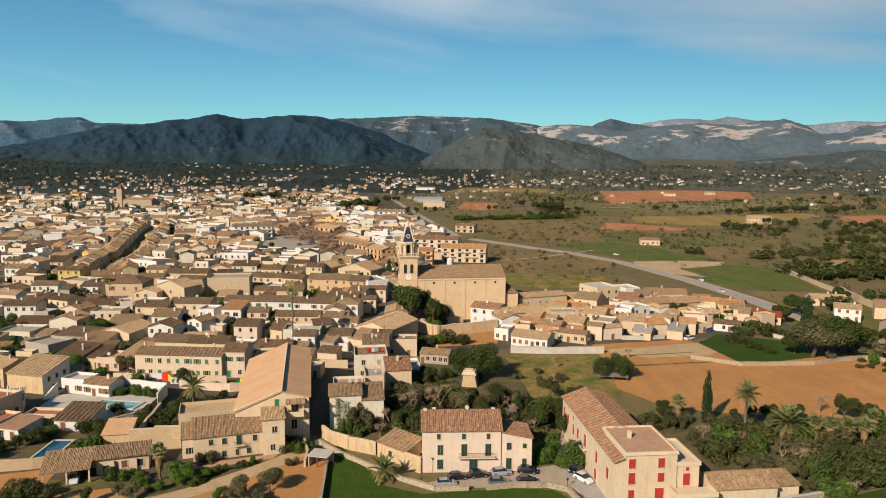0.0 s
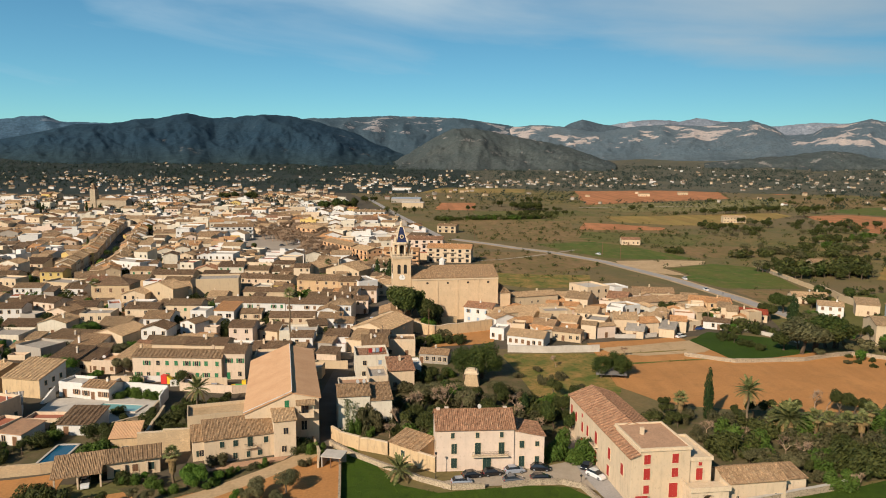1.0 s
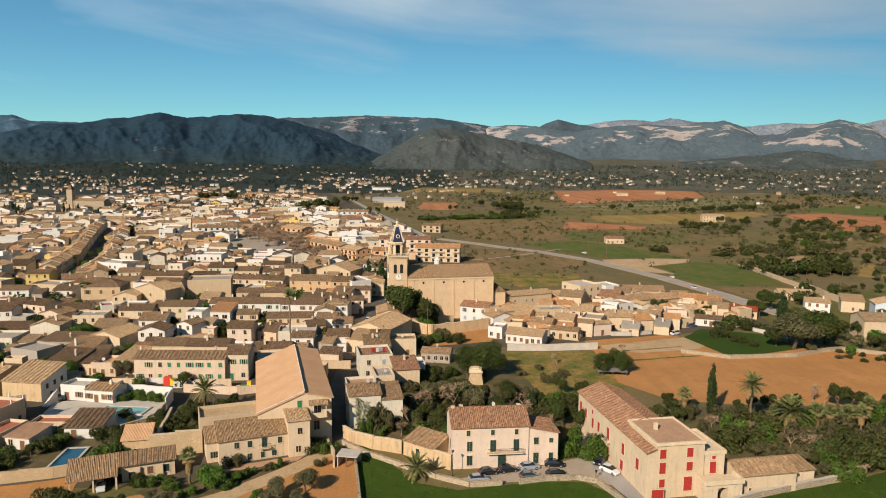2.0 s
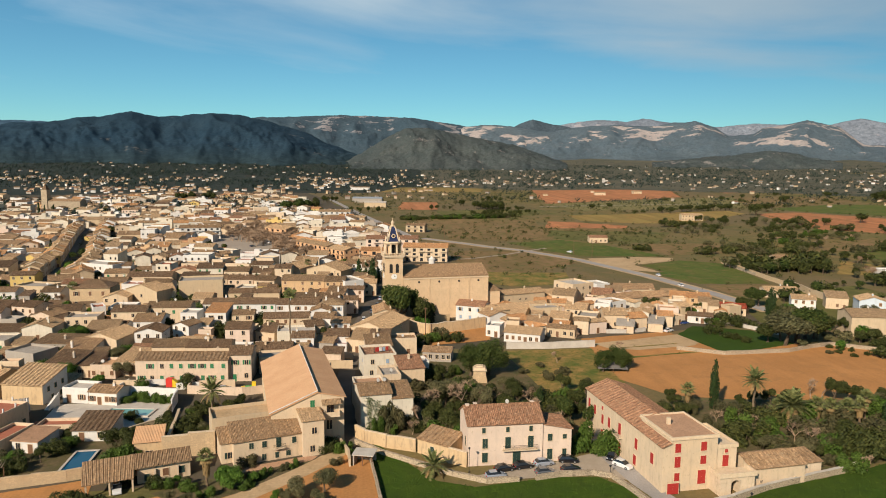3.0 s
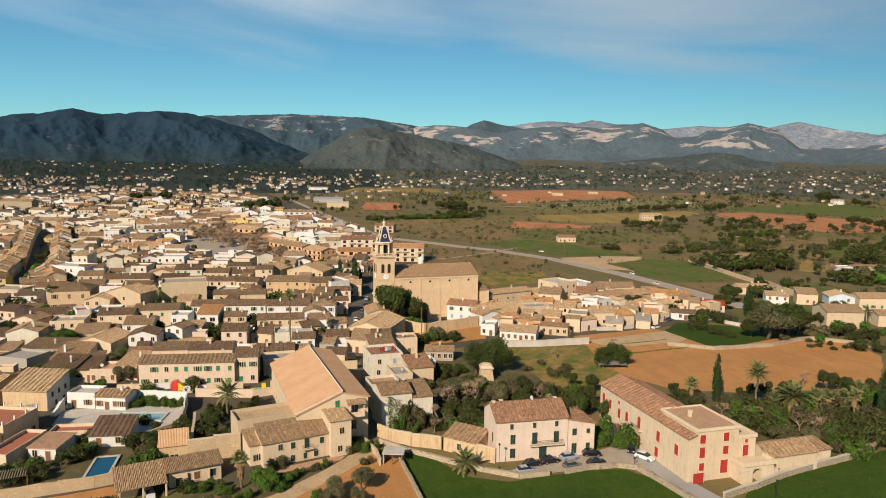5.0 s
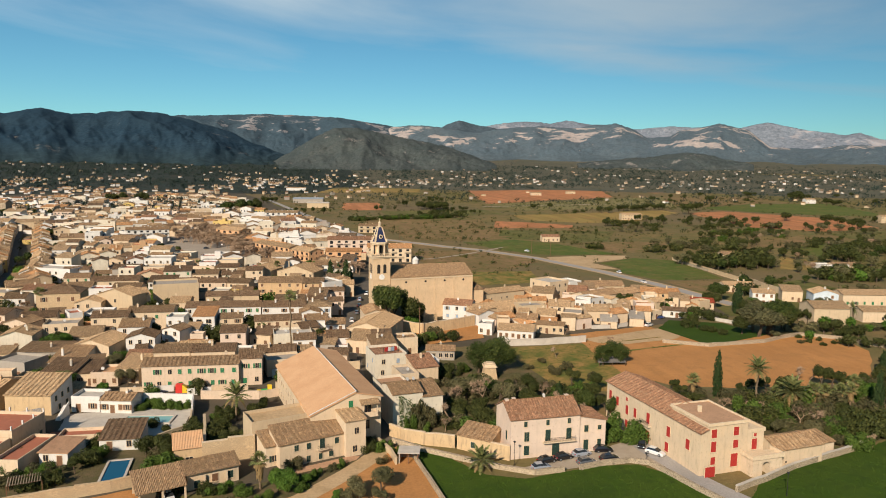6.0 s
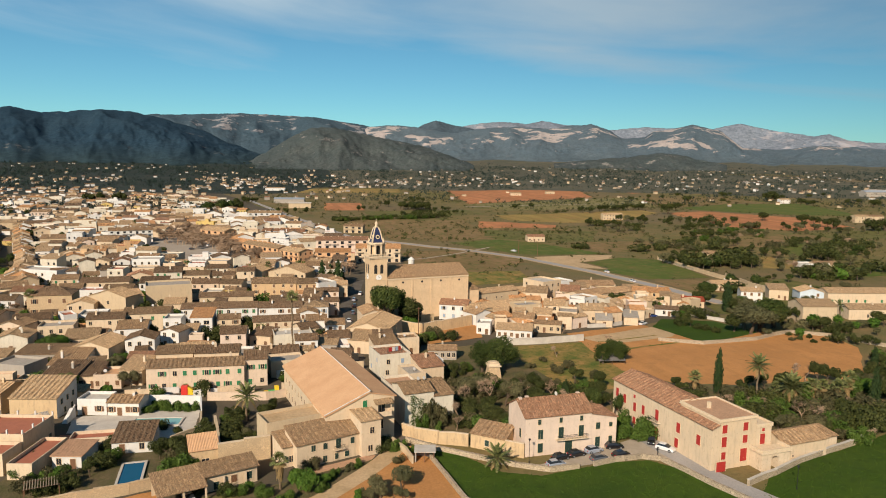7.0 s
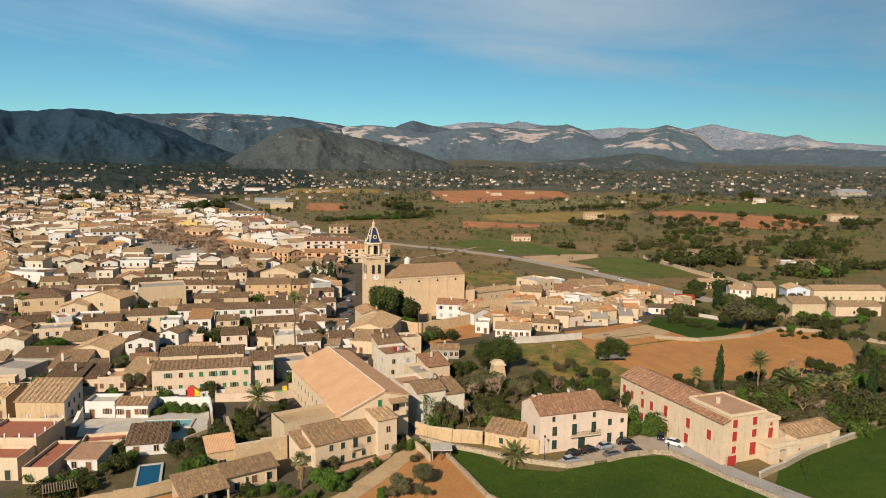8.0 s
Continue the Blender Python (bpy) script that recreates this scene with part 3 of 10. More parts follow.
def sheet(name, poly, mat, label, category, z=0.02, thick=0.0):
    """A flat piece of ground cover with a polygon outline, slightly above the ground."""
    bm = bmesh.new()
    f = bm.faces.new([bm.verts.new((a, b, z)) for a, b in poly])
    if f.normal.z < 0:
        f.normal_flip()
    f.normal_update()
    if f.normal.z < 0:
        bmesh.ops.reverse_faces(bm, faces=[f])
    me = bpy.data.meshes.new(name)
    bm.to_mesh(me)
    bm.free()
    me.materials.append(M[mat])
    return setting(name, me, label, category)

# ---- ground, fields, roads ----
M.update({
    "meadow": mottled("meadow_grass", (0.042, 0.080, 0.008), (0.058, 0.092, 0.011), 0.1, c_=(0.036, 0.062, 0.009), fine=4, relief=0.6, dist=0.15, big=(0.030, 0.056, 0.009)),
    "scrub": mottled("dry_scrub_grass", (0.10, 0.125, 0.026), (0.34, 0.205, 0.07), 0.13, c_=(0.075, 0.10, 0.02), fine=2.5, relief=0.6, dist=0.2),
    "plain": mottled("open_country", (0.185, 0.138, 0.056), (0.115, 0.112, 0.038), 0.02, c_=(0.235, 0.15, 0.062), fine=0.9, relief=0.5, dist=0.3, big=(0.16, 0.118, 0.068)),
    "soil": mottled("ochre_soil", (0.47, 0.225, 0.080), (0.40, 0.19, 0.068), 0.06, c_=(0.36, 0.18, 0.068), fine=2, relief=0.4, dist=0.1, streak=0.1),
    "redsoil": mottled("red_soil", (0.46, 0.19, 0.085), (0.37, 0.16, 0.07), 0.02, c_=(0.25, 0.14, 0.06), fine=0.5, relief=0.3, streak=0.35),
    "lush": mottled("lush_field", (0.07, 0.11, 0.02), (0.13, 0.125, 0.032), 0.035, c_=(0.17, 0.13, 0.05), fine=0.7, relief=0.3, streak=0.2),
    "fallow": mottled("fallow_field", (0.25, 0.155, 0.075), (0.165, 0.12, 0.048), 0.035, c_=(0.10, 0.11, 0.03), fine=0.8, relief=0.4, dist=0.2, streak=0.15),
    "sandy": mottled("sandy_ground", (0.50, 0.35, 0.20), (0.43, 0.295, 0.16), 0.06, c_=(0.36, 0.25, 0.13), fine=1.5, relief=0.3),
    "garden": mottled("garden_soil", (0.17, 0.12, 0.066), (0.085, 0.08, 0.036), 0.16, c_=(0.09, 0.09, 0.03), fine=2.5, relief=0.6, dist=0.2),
    "pale_road": mottled("pale_road", (0.36, 0.33, 0.30), (0.30, 0.275, 0.25), 0.1, fine=3, relief=0.2),
    "green_field": mottled("green_field", (0.12, 0.118, 0.036), (0.18, 0.14, 0.055), 0.025, c_=(0.08, 0.09, 0.024), fine=0.6, relief=0.3, streak=0.3),
    "tan_field": mottled("stubble_field", (0.30, 0.205, 0.065), (0.235, 0.175, 0.055), 0.02, c_=(0.30, 0.165, 0.06), fine=0.7, relief=0.3, streak=0.3),
    "orchard": mottled("orchard_ground", (0.22, 0.18, 0.075), (0.165, 0.15, 0.058), 0.02, fine=0.7),
    "town": mottled("town_paving", (0.12, 0.095, 0.066), (0.085, 0.07, 0.048), 0.06, c_=(0.08, 0.075, 0.045), fine=3, relief=0.2),
    # the grey-teal cast of this dark floor is painted distance haze
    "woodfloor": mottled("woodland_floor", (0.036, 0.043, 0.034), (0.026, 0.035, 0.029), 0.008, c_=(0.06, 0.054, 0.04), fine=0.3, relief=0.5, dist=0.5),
    # lighter than the wood floor: olive garden land, with haze put into the colour
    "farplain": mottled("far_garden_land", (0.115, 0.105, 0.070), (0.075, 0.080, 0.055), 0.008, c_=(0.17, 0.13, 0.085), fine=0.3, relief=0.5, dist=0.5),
    "plaza": mottled("plaza_gravel", (0.38, 0.32, 0.25), (0.30, 0.25, 0.20), 0.05, fine=2),
})

from mathutils.geometry import tessellate_polygon as mathutils_fill


def land(x, y):
    """Height of the open country: level round the town, rising towards the mountains."""
    r = math.hypot(x, y)
    return 0.011 * max(0.0, r - 500) + 1.2e-5 * max(0.0, r - 1600) ** 2 if y > 0 else 0.0


def ground_mesh():
    g = Geo()
    xs = [-5200, -4200, -3400, -2700, -2200, -1800, -1400, -1100] + list(range(-900, 901, 60)) + [1100, 1400, 1800, 2200, 2700, 3400, 4200, 5200]
    ys = [-1500, -400, 0] + list(range(120, 1620, 60)) + [1700, 1800, 1900, 2000, 2150, 2300, 2500, 2700, 3000, 3400, 3900, 4900]
    for x0, x1 in zip(xs, xs[1:]):
        for y0, y1 in zip(ys, ys[1:]):
            g.face([(x, y, min(land(x, y), 90)) for x, y in ((x0, y0), (x1, y0), (x1, y1), (x0, y1))])
    return g.mesh("ground", ["plain"], True)


setting("ground", ground_mesh(), "open country of dry grass and scrub under the town", "ground")


FIELDS = []


def field(mat, label, *poly, z=0.05):
    """A field laid a little over the ground, following its slope."""
    g = Geo()
    FIELDS.append((mat, list(poly)))
    c = [sum(p[i] for p in poly) / len(poly) for i in (0, 1)]
    rnd = random.Random(int(c[0]))
    edge = []
    for i, p in enumerate(poly):
        q = poly[(i + 1) % len(poly)]
        n = 6
        for k in range(n):
            j = 0.012 * math.dist(p, q) if k else 0
            edge.append((p[0] + (q[0] - p[0]) * k / n + rnd.uniform(-j, j), p[1] + (q[1] - p[1]) * k / n + rnd.uniform(-j, j)))
    z += 0.004 * (len(FIELDS) % 12)
    for tri in mathutils_fill([[Vector((u, v, 0)) for u, v in edge]]):
        p = [edge[k] for k in tri]
        if (p[1][0] - p[0][0]) * (p[2][1] - p[0][1]) < (p[1][1] - p[0][1]) * (p[2][0] - p[0][0]):
            p.reverse()
        todo = [p]
        while todo:
            p = todo.pop()
            if max(math.dist(p[k], p[(k + 1) % 3]) for k in range(3)) > 70:
                mid = [((p[k][0] + p[(k + 1) % 3][0]) / 2, (p[k][1] + p[(k + 1) % 3][1]) / 2) for k in range(3)]
                todo += [(p[0], mid[0], mid[2]), (mid[0], p[1], mid[1]), (mid[2], mid[1], p[2]), (mid[0], mid[1], mid[2])]
            else:
                g.face([(u, v, land(u, v) + z + 0.03 * min(1, max(0, (v - 330) / 120))) for u, v in p])
    return setting("field", g.mesh("field", [mat]), label, "field")


def ribbon(name, pts, width, mat, label, category, z=0.06):
    """A road along plan points."""
    g = Geo()
    L, R = [], []
    for i, p in enumerate(pts):
        a, b = pts[max(0, i - 1)], pts[min(len(pts) - 1, i + 1)]
        d = Vector((b[0] - a[0], b[1] - a[1])).normalized()
        L.append((p[0] - d.y * width / 2, p[1] + d.x * width / 2))
        R.append((p[0] + d.y * width / 2, p[1] - d.x * width / 2))
    for i in range(len(pts) - 1):
        g.face([(u, v, land(u, v) + z + (0.08 if v > 400 else 0)) for u, v in (R[i], R[i + 1], L[i + 1], L[i])])
    return setting(name, g.mesh(name, [mat]), label, category)


field("redsoil", "bare red soil field", (286, 1306), (596, 1424), (488, 1100), (224, 952))
field("redsoil", "strip of red soil", (598, 1400), (699, 1353), (622, 1231), (551, 1270))
field("redsoil", "small red soil field", (28, 982), (76, 984), (65, 856), (16, 856))
field("green_field", "distant green field", (-213, 1413), (-77, 1530), (-66, 1344), (-184, 1255))
field("orchard", "orchard ground in rows", (224, 952), (571, 1097), (476, 880), (242, 836))
field("fallow", "fallow field behind the church", (37, 541), (89, 499), (109, 431), (60, 380), (34, 413))
field("scrub", "marshy green strip behind the church", (25, 403), (62, 393), (90, 392), (82, 354), (50, 350), (34, 363))
field("fallow", "fallow field", (45, 644), (231, 634), (219, 592), (91, 545), (43, 559))
field("green_field", "far green field", (1282, 1810), (1520, 1826), (1384, 1665), (1174, 1640))
field("redsoil", "far red field", (506, 1640), (633, 1673), (568, 1528), (466, 1497))
COUNTRY_ROAD = [(149, 282), (146, 302), (143.5, 325), (139, 348), (132.5, 380), (122, 414), (112, 446), (100, 468), (86, 493), (66, 513), (51, 533), (36, 550), (22, 566)]
ribbon("verge", COUNTRY_ROAD, 10.5, "sandy", "dusty sand-coloured verge of the country road", "verge", 0.07)
ribbon("road", COUNTRY_ROAD, 6.4, "pale_road", "pale grey country road along the fields", "road", 0.13)
ribbon("road_2", [(13, 580), (-10, 698), (-32, 810), (-57, 951), (-82, 1092)], 6.5, "pale_road", "pale grey road leaving the town", "road", 0.16)
ribbon("track", [(107, 503), (70, 470), (45, 452), (30, 448)], 2.6, "gravel", "pale dirt track across the fallow field", "track", 0.16)
field("lush", "far green field strip", (-176, 1342), (-54, 1423), (-53, 1549), (-180, 1501))
field("tan_field", "far pale field strip", (-14, 1229), (185, 1243), (210, 1384), (-11, 1362))
ribbon("track_3", [(203, 901), (283, 919), (420, 940)], 6, "gravel", "pale walled track before a far field", "track", 0.2)
field("soil", "ploughed ochre field beside the village", (52, 243), (88, 251), (96, 219), (126, 230), (150, 222), (146, 203), (118, 172), (78, 174), (58, 180), (49, 195), z=0.04)
field("sandy", "pale dry field strip below the village", (54, 236), (72.7, 241), (96, 248.5), (101, 242), (89, 230.6), (67.4, 226.3), (57.8, 229), z=0.05)
field("scrub", "rough grass plot with yellow weeds", (21, 229), (52, 229), (57, 240), (50, 194), (44, 178), (14, 183), z=0.03)
field("meadow", "green kitchen garden plot", (90, 246), (102, 259), (121, 250), (126, 230), (95, 219), z=0.06)
field("scrub", "narrow grass strip in the ploughed field", (56, 216), (88, 222), (88, 223.2), (56, 217.2), z=0.07)
field("scrub", "narrow grass strip across the soil", (58, 228), (84, 233), (84, 234), (58, 229), z=0.07)
field("meadow", "lush green meadow in front of the houses", (-23.5, 155), (-17.8, 145.3), (-11.5, 134.5), (-4, 131), (5.6, 132.6), (14, 133.7), (21.4, 133), (26, 127), (31, 112), (36, 60), (-14, 60), (-20, 110), (-22.4, 124), (-23.2, 135), (-24, 145), z=0.03)
field("meadow", "green meadow beside the stone wall", (36, 60), (33, 112), (41.5, 120), (53, 125), (74, 130), (100, 139), (140, 150), (150, 60), z=0.03)
field("soil", "bare earth yard in front of the farm", (-80, 128), (-60, 134), (-46, 140), (-34, 146), (-27, 152), (-24.2, 144), (-22.6, 124), (-20, 108), (-30, 60), (-80, 60), z=0.028)
field("garden", "overgrown garden ground between the houses", (-22, 158), (-18, 215), (20, 226), (26, 165), (20, 148), (-4, 147), z=0.025)
field("garden", "shady garden ground under palms", (42, 128), (48, 160), (58, 176), (120, 172), (160, 200), (150, 150), (76, 132), z=0.02)
field("town", "paved and dusty ground of the town", (-27, 150), (-60, 138), (-140, 130), (-420, 400), (-900, 1000), (-620, 1300), (-120, 1230), (-30, 780), (5, 640), (30, 440), (-5, 330), (-18, 230), z=0.012)
field("town", "paved ground of the village", (-14, 230), (-5, 330), (60, 340), (130, 310), (140, 262), (100, 255), (88, 250), (56, 243), (20, 235), z=0.014)
field("gravel", "pale gravel yard of parked cars", (-5, 135.4), (18, 142), (27, 146), (30, 160), (27, 160), (24.5, 148), (27, 131), (22, 133.8), (12, 134.4), (4, 133.2), (-3, 132.5), z=0.06)
ribbon("pavement", [(27, 152), (27.5, 140), (29, 130), (32, 119), (36, 108), (42, 96)], 4.2, "pale_road", "narrow grey lane beside the stone house", "lane", 0.08)
ribbon("street", [(-30.8, 151), (-28.9, 160), (-30.4, 172), (-31.8, 186), (-30.4, 215), (-28.0, 240), (-27.5, 266), (-23, 310), (-14, 345), (-8, 375)], 5.0, "street", "narrow town street running to the church", "street", 0.05)
ribbon("lane", [(-84, 108), (-70, 116), (-58, 123.5), (-48.5, 130.9), (-44.4, 134.8), (-38.8, 140.4), (-34.6, 145.2), (-31.6, 149.4), (-30.6, 153)], 4.2, "sandy", "dusty pale lane passing the farmhouse", "lane", 0.09)
field("plaza", "gravel square under bare trees", (-141, 476), (-144, 575), (-119, 660), (-75, 552), (-41, 431), (-75, 452), z=0.05)


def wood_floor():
    """Dark ground under the far woods and gardens, before the mountains, with distance haze put into its tints."""
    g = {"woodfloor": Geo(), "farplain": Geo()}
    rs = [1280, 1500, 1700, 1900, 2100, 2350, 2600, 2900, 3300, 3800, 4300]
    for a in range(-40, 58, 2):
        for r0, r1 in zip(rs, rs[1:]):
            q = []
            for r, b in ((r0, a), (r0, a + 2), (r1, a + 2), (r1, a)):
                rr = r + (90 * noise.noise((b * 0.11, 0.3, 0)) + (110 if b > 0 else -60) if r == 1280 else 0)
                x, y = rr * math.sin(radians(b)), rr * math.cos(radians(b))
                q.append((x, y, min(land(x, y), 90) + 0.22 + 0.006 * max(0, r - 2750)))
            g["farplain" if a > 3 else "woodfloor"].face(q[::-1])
    setting("woodland_floor", g["woodfloor"].mesh("woodland_floor", ["woodfloor"]), "dark woodland floor of the far plain, greyed for haze", "ground")
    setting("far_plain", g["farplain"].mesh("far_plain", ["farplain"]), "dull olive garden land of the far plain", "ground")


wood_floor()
field("soil", "sandy church yard behind walls", (-4, 255), (24, 266), (19, 243), (-3, 237), z=0.16)
field("green_field", "soft green pasture", (60, 760), (200, 790), (190, 860), (60, 840), z=0.02)
field("fallow", "brown fallow strip", (20, 640), (140, 650), (150, 720), (30, 740), z=0.02)
field("green_field", "rough garden land beside the village", (132, 262), (180, 250), (235, 290), (230, 340), (150, 320), (140, 290), z=0.03)

# ---- fields of the plain beyond the road ----
field("lush", "green field with soft edges beside the road", (84, 536), (132, 551), (157, 516), (172, 476), (180, 456), (150, 458), (120, 462), (103, 490))
field("lush", "olive-green pasture between road and wall", (178, 437), (200, 424), (195, 383), (188.5, 349), (150, 350), (139, 384), (149, 392), (145, 418), (174, 434))
field("sandy", "bare sandy patch beside the road", (121, 449), (156, 454), (180, 449), (173, 435), (141, 419), (146, 390), (134, 396), (127, 412), (119, 430))
field("fallow", "rough fallow corner below the wall", (188.5, 347), (186, 322), (165, 306), (153, 318), (150, 347))
field("redsoil", "red soil strip", (162, 706), (190, 692), (228, 657), (214, 625), (167, 627), (140, 634))
field("tan_field", "olive-yellow stubble field", (203, 777), (254, 782), (367, 814), (421, 824), (420, 786), (302, 678), (246, 680), (198, 713))
field("redsoil", "long red soil field with single trees", (432, 784), (493, 800), (554, 697), (524, 588), (442, 569), (398, 613), (418, 730))
field("lush", "wide soft green pasture", (498, 859), (628, 923), (740, 910), (652, 703), (581, 728), (503, 815))
field("green_field", "green field beside the farm houses", (435, 561), (534, 562), (507, 515), (475, 505), (417, 497))
field("fallow", "brown vineyard ground", (314, 508), (429, 554), (424, 510), (348, 483), (276, 454))
field("tan_field", "yellow weedy field among trees", (284, 426), (302, 406), (266, 371), (246, 377))
field("fallow", "rust-brown fallow ground", (180, 523), (251, 522), (224, 466), (183, 462))
field("redsoil", "far red soil strip", (613, 1330), (741, 1306), (723, 1250), (620, 1203))
field("green_field", "olive grazing land", (142, 623), (164, 618), (245, 599), (203, 530), (139, 549), (123, 565))
field("lush", "green garden land", (337, 475), (369, 485), (318, 422), (302, 438))
field("lush", "green garden land by the houses", (290, 370), (346, 382), (300, 338), (263, 335))
field("fallow", "brown field beyond the trees", (533, 1116), (749, 1086), (700, 960), (509, 876), (445, 941))


# ---- mountain builder ----
def mountain_mat(name, wood, wood2, rock, rock2, amount, scale, crags=None, wooded_foot=True, low_wood=(0.021, 0.036, 0.042)):
    """Maquis and pine forest with bare rock where the noise and the slope allow it, the tints of wood, rock and
    low_wood holding the distance haze; crags is a height band of cliffs: (from, to, how much).
    """
    m, nt, b = material(name, 0.95, spec=0.05)
    c = blend(nt, noise_fac(nt, 0.004 * scale, 0.35, 0.65), wood, wood2)
    c = blend(nt, noise_fac(nt, 0.055 * scale, 0.40, 0.66, detail=4, rough=0.7), c, tuple(v * 0.62 for v in wood))
    c = blend(nt, noise_fac(nt, 0.16 * scale, 0.60, 0.74, detail=2), c, tuple(v * 1.5 for v in wood2))
    r = blend(nt, noise_fac(nt, 0.012 * scale, 0.35, 0.65), rock, rock2)
    r = blend(nt, noise_fac(nt, 0.09 * scale, 0.56, 0.66, detail=4), r, tuple(v * 1.1 for v in wood2))
    geo = nt.nodes.new("ShaderNodeNewGeometry")
    sep = nt.nodes.new("ShaderNodeSeparateXYZ")
    nt.links.new(geo.outputs["True Normal"], sep.inputs[0])
    n = noise_fac(nt, 0.0045 * scale, 0.3, 0.75, detail=9, rough=0.68, stretch=(1, 1, 2.6))
    k = nt.nodes.new("ShaderNodeMath")
    k.operation = "SUBTRACT"
    nt.links.new(n, k.inputs[0])
    s = nt.nodes.new("ShaderNodeMath")
    s.operation = "MULTIPLY"
    nt.links.new(sep.outputs["Z"], s.inputs[0])
    s.inputs[1].default_value = 0.45
    nt.links.new(s.outputs[0], k.inputs[1])
    top = k.outputs[0]
    if crags:
        zz = nt.nodes.new("ShaderNodeSeparateXYZ")
        nt.links.new(geo.outputs["Position"], zz.inputs[0])
        lo, hi, much = crags
        up = node(nt, "ShaderNodeMapRange", **{"From Min": lo, "From Max": lo + 40, "To Max": much})
        down = node(nt, "ShaderNodeMapRange", **{"From Min": hi - 14, "From Max": hi, "To Min": 1.0, "To Max": 0.0})
        both = nt.nodes.new("ShaderNodeMath")
        both.operation = "MULTIPLY"
        nt.links.new(zz.outputs["Z"], up.inputs[0])
        nt.links.new(zz.outputs["Z"], down.inputs[0])
        nt.links.new(up.outputs[0], both.inputs[0])
        nt.links.new(down.outputs[0], both.inputs[1])
        add = nt.nodes.new("ShaderNodeMath")
        add.operation = "MULTIPLY_ADD"
        nt.links.new(noise_fac(nt, 0.0026, 0.40, 0.60, detail=3), add.inputs[0])
        nt.links.new(both.outputs[0], add.inputs[1])
        nt.links.new(top, add.inputs[2])
        top = add.outputs[0]
    f = node(nt, "ShaderNodeMapRange", **{"From Min": 0.42 - amount, "From Max": 0.5 - amount})
    nt.links.new(top, f.inputs[0])
    c = blend(nt, f.outputs[0], c, r)
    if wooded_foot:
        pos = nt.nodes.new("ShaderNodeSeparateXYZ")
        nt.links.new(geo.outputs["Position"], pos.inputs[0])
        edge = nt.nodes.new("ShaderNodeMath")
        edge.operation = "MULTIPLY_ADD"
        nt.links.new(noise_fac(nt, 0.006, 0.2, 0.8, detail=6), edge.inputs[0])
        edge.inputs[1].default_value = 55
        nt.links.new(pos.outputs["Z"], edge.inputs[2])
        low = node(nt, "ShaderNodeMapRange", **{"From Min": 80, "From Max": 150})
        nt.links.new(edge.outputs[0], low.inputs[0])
        # wooded foot zone; its bluish cast is haze in the colour
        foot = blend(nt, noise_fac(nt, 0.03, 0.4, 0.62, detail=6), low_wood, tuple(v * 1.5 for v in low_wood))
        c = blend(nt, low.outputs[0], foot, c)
    nt.links.new(c, b.inputs["Base Color"])
    bump(nt, b, noise_fac(nt, 0.09 * scale, 0.2, 0.8, detail=4), 0.45, 5.0)
    M[name] = m


# the navy cast of these woods stands in for air haze
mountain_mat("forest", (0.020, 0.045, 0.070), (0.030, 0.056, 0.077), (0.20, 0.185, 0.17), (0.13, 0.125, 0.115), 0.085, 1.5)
# blue and pale tones of the far ranges are haze put into base colour
mountain_mat("hazed_rock", (0.055, 0.105, 0.155), (0.066, 0.115, 0.165), (0.14, 0.18, 0.22), (0.11, 0.15, 0.20), 0.2, 1.0)
mountain_mat("hazed_forest", (0.065, 0.091, 0.110), (0.078, 0.104, 0.124), (0.260, 0.260, 0.276), (0.195, 0.195, 0.207), -0.1, 1.0)
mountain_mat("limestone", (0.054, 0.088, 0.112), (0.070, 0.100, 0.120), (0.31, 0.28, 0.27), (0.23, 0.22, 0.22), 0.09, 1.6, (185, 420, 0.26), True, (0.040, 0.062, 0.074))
mountain_mat("hazed_limestone", (0.17, 0.195, 0.23), (0.20, 0.22, 0.25), (0.31, 0.285, 0.29), (0.25, 0.245, 0.26), 0.22, 1.0)
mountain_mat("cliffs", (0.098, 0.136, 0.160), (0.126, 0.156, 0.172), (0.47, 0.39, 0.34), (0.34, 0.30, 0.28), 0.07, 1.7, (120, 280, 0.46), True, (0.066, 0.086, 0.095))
mountain_mat("brush_hill", (0.066, 0.082, 0.080), (0.088, 0.096, 0.088), (0.22, 0.20, 0.18), (0.17, 0.16, 0.145), 0.14, 1.9, None, False)


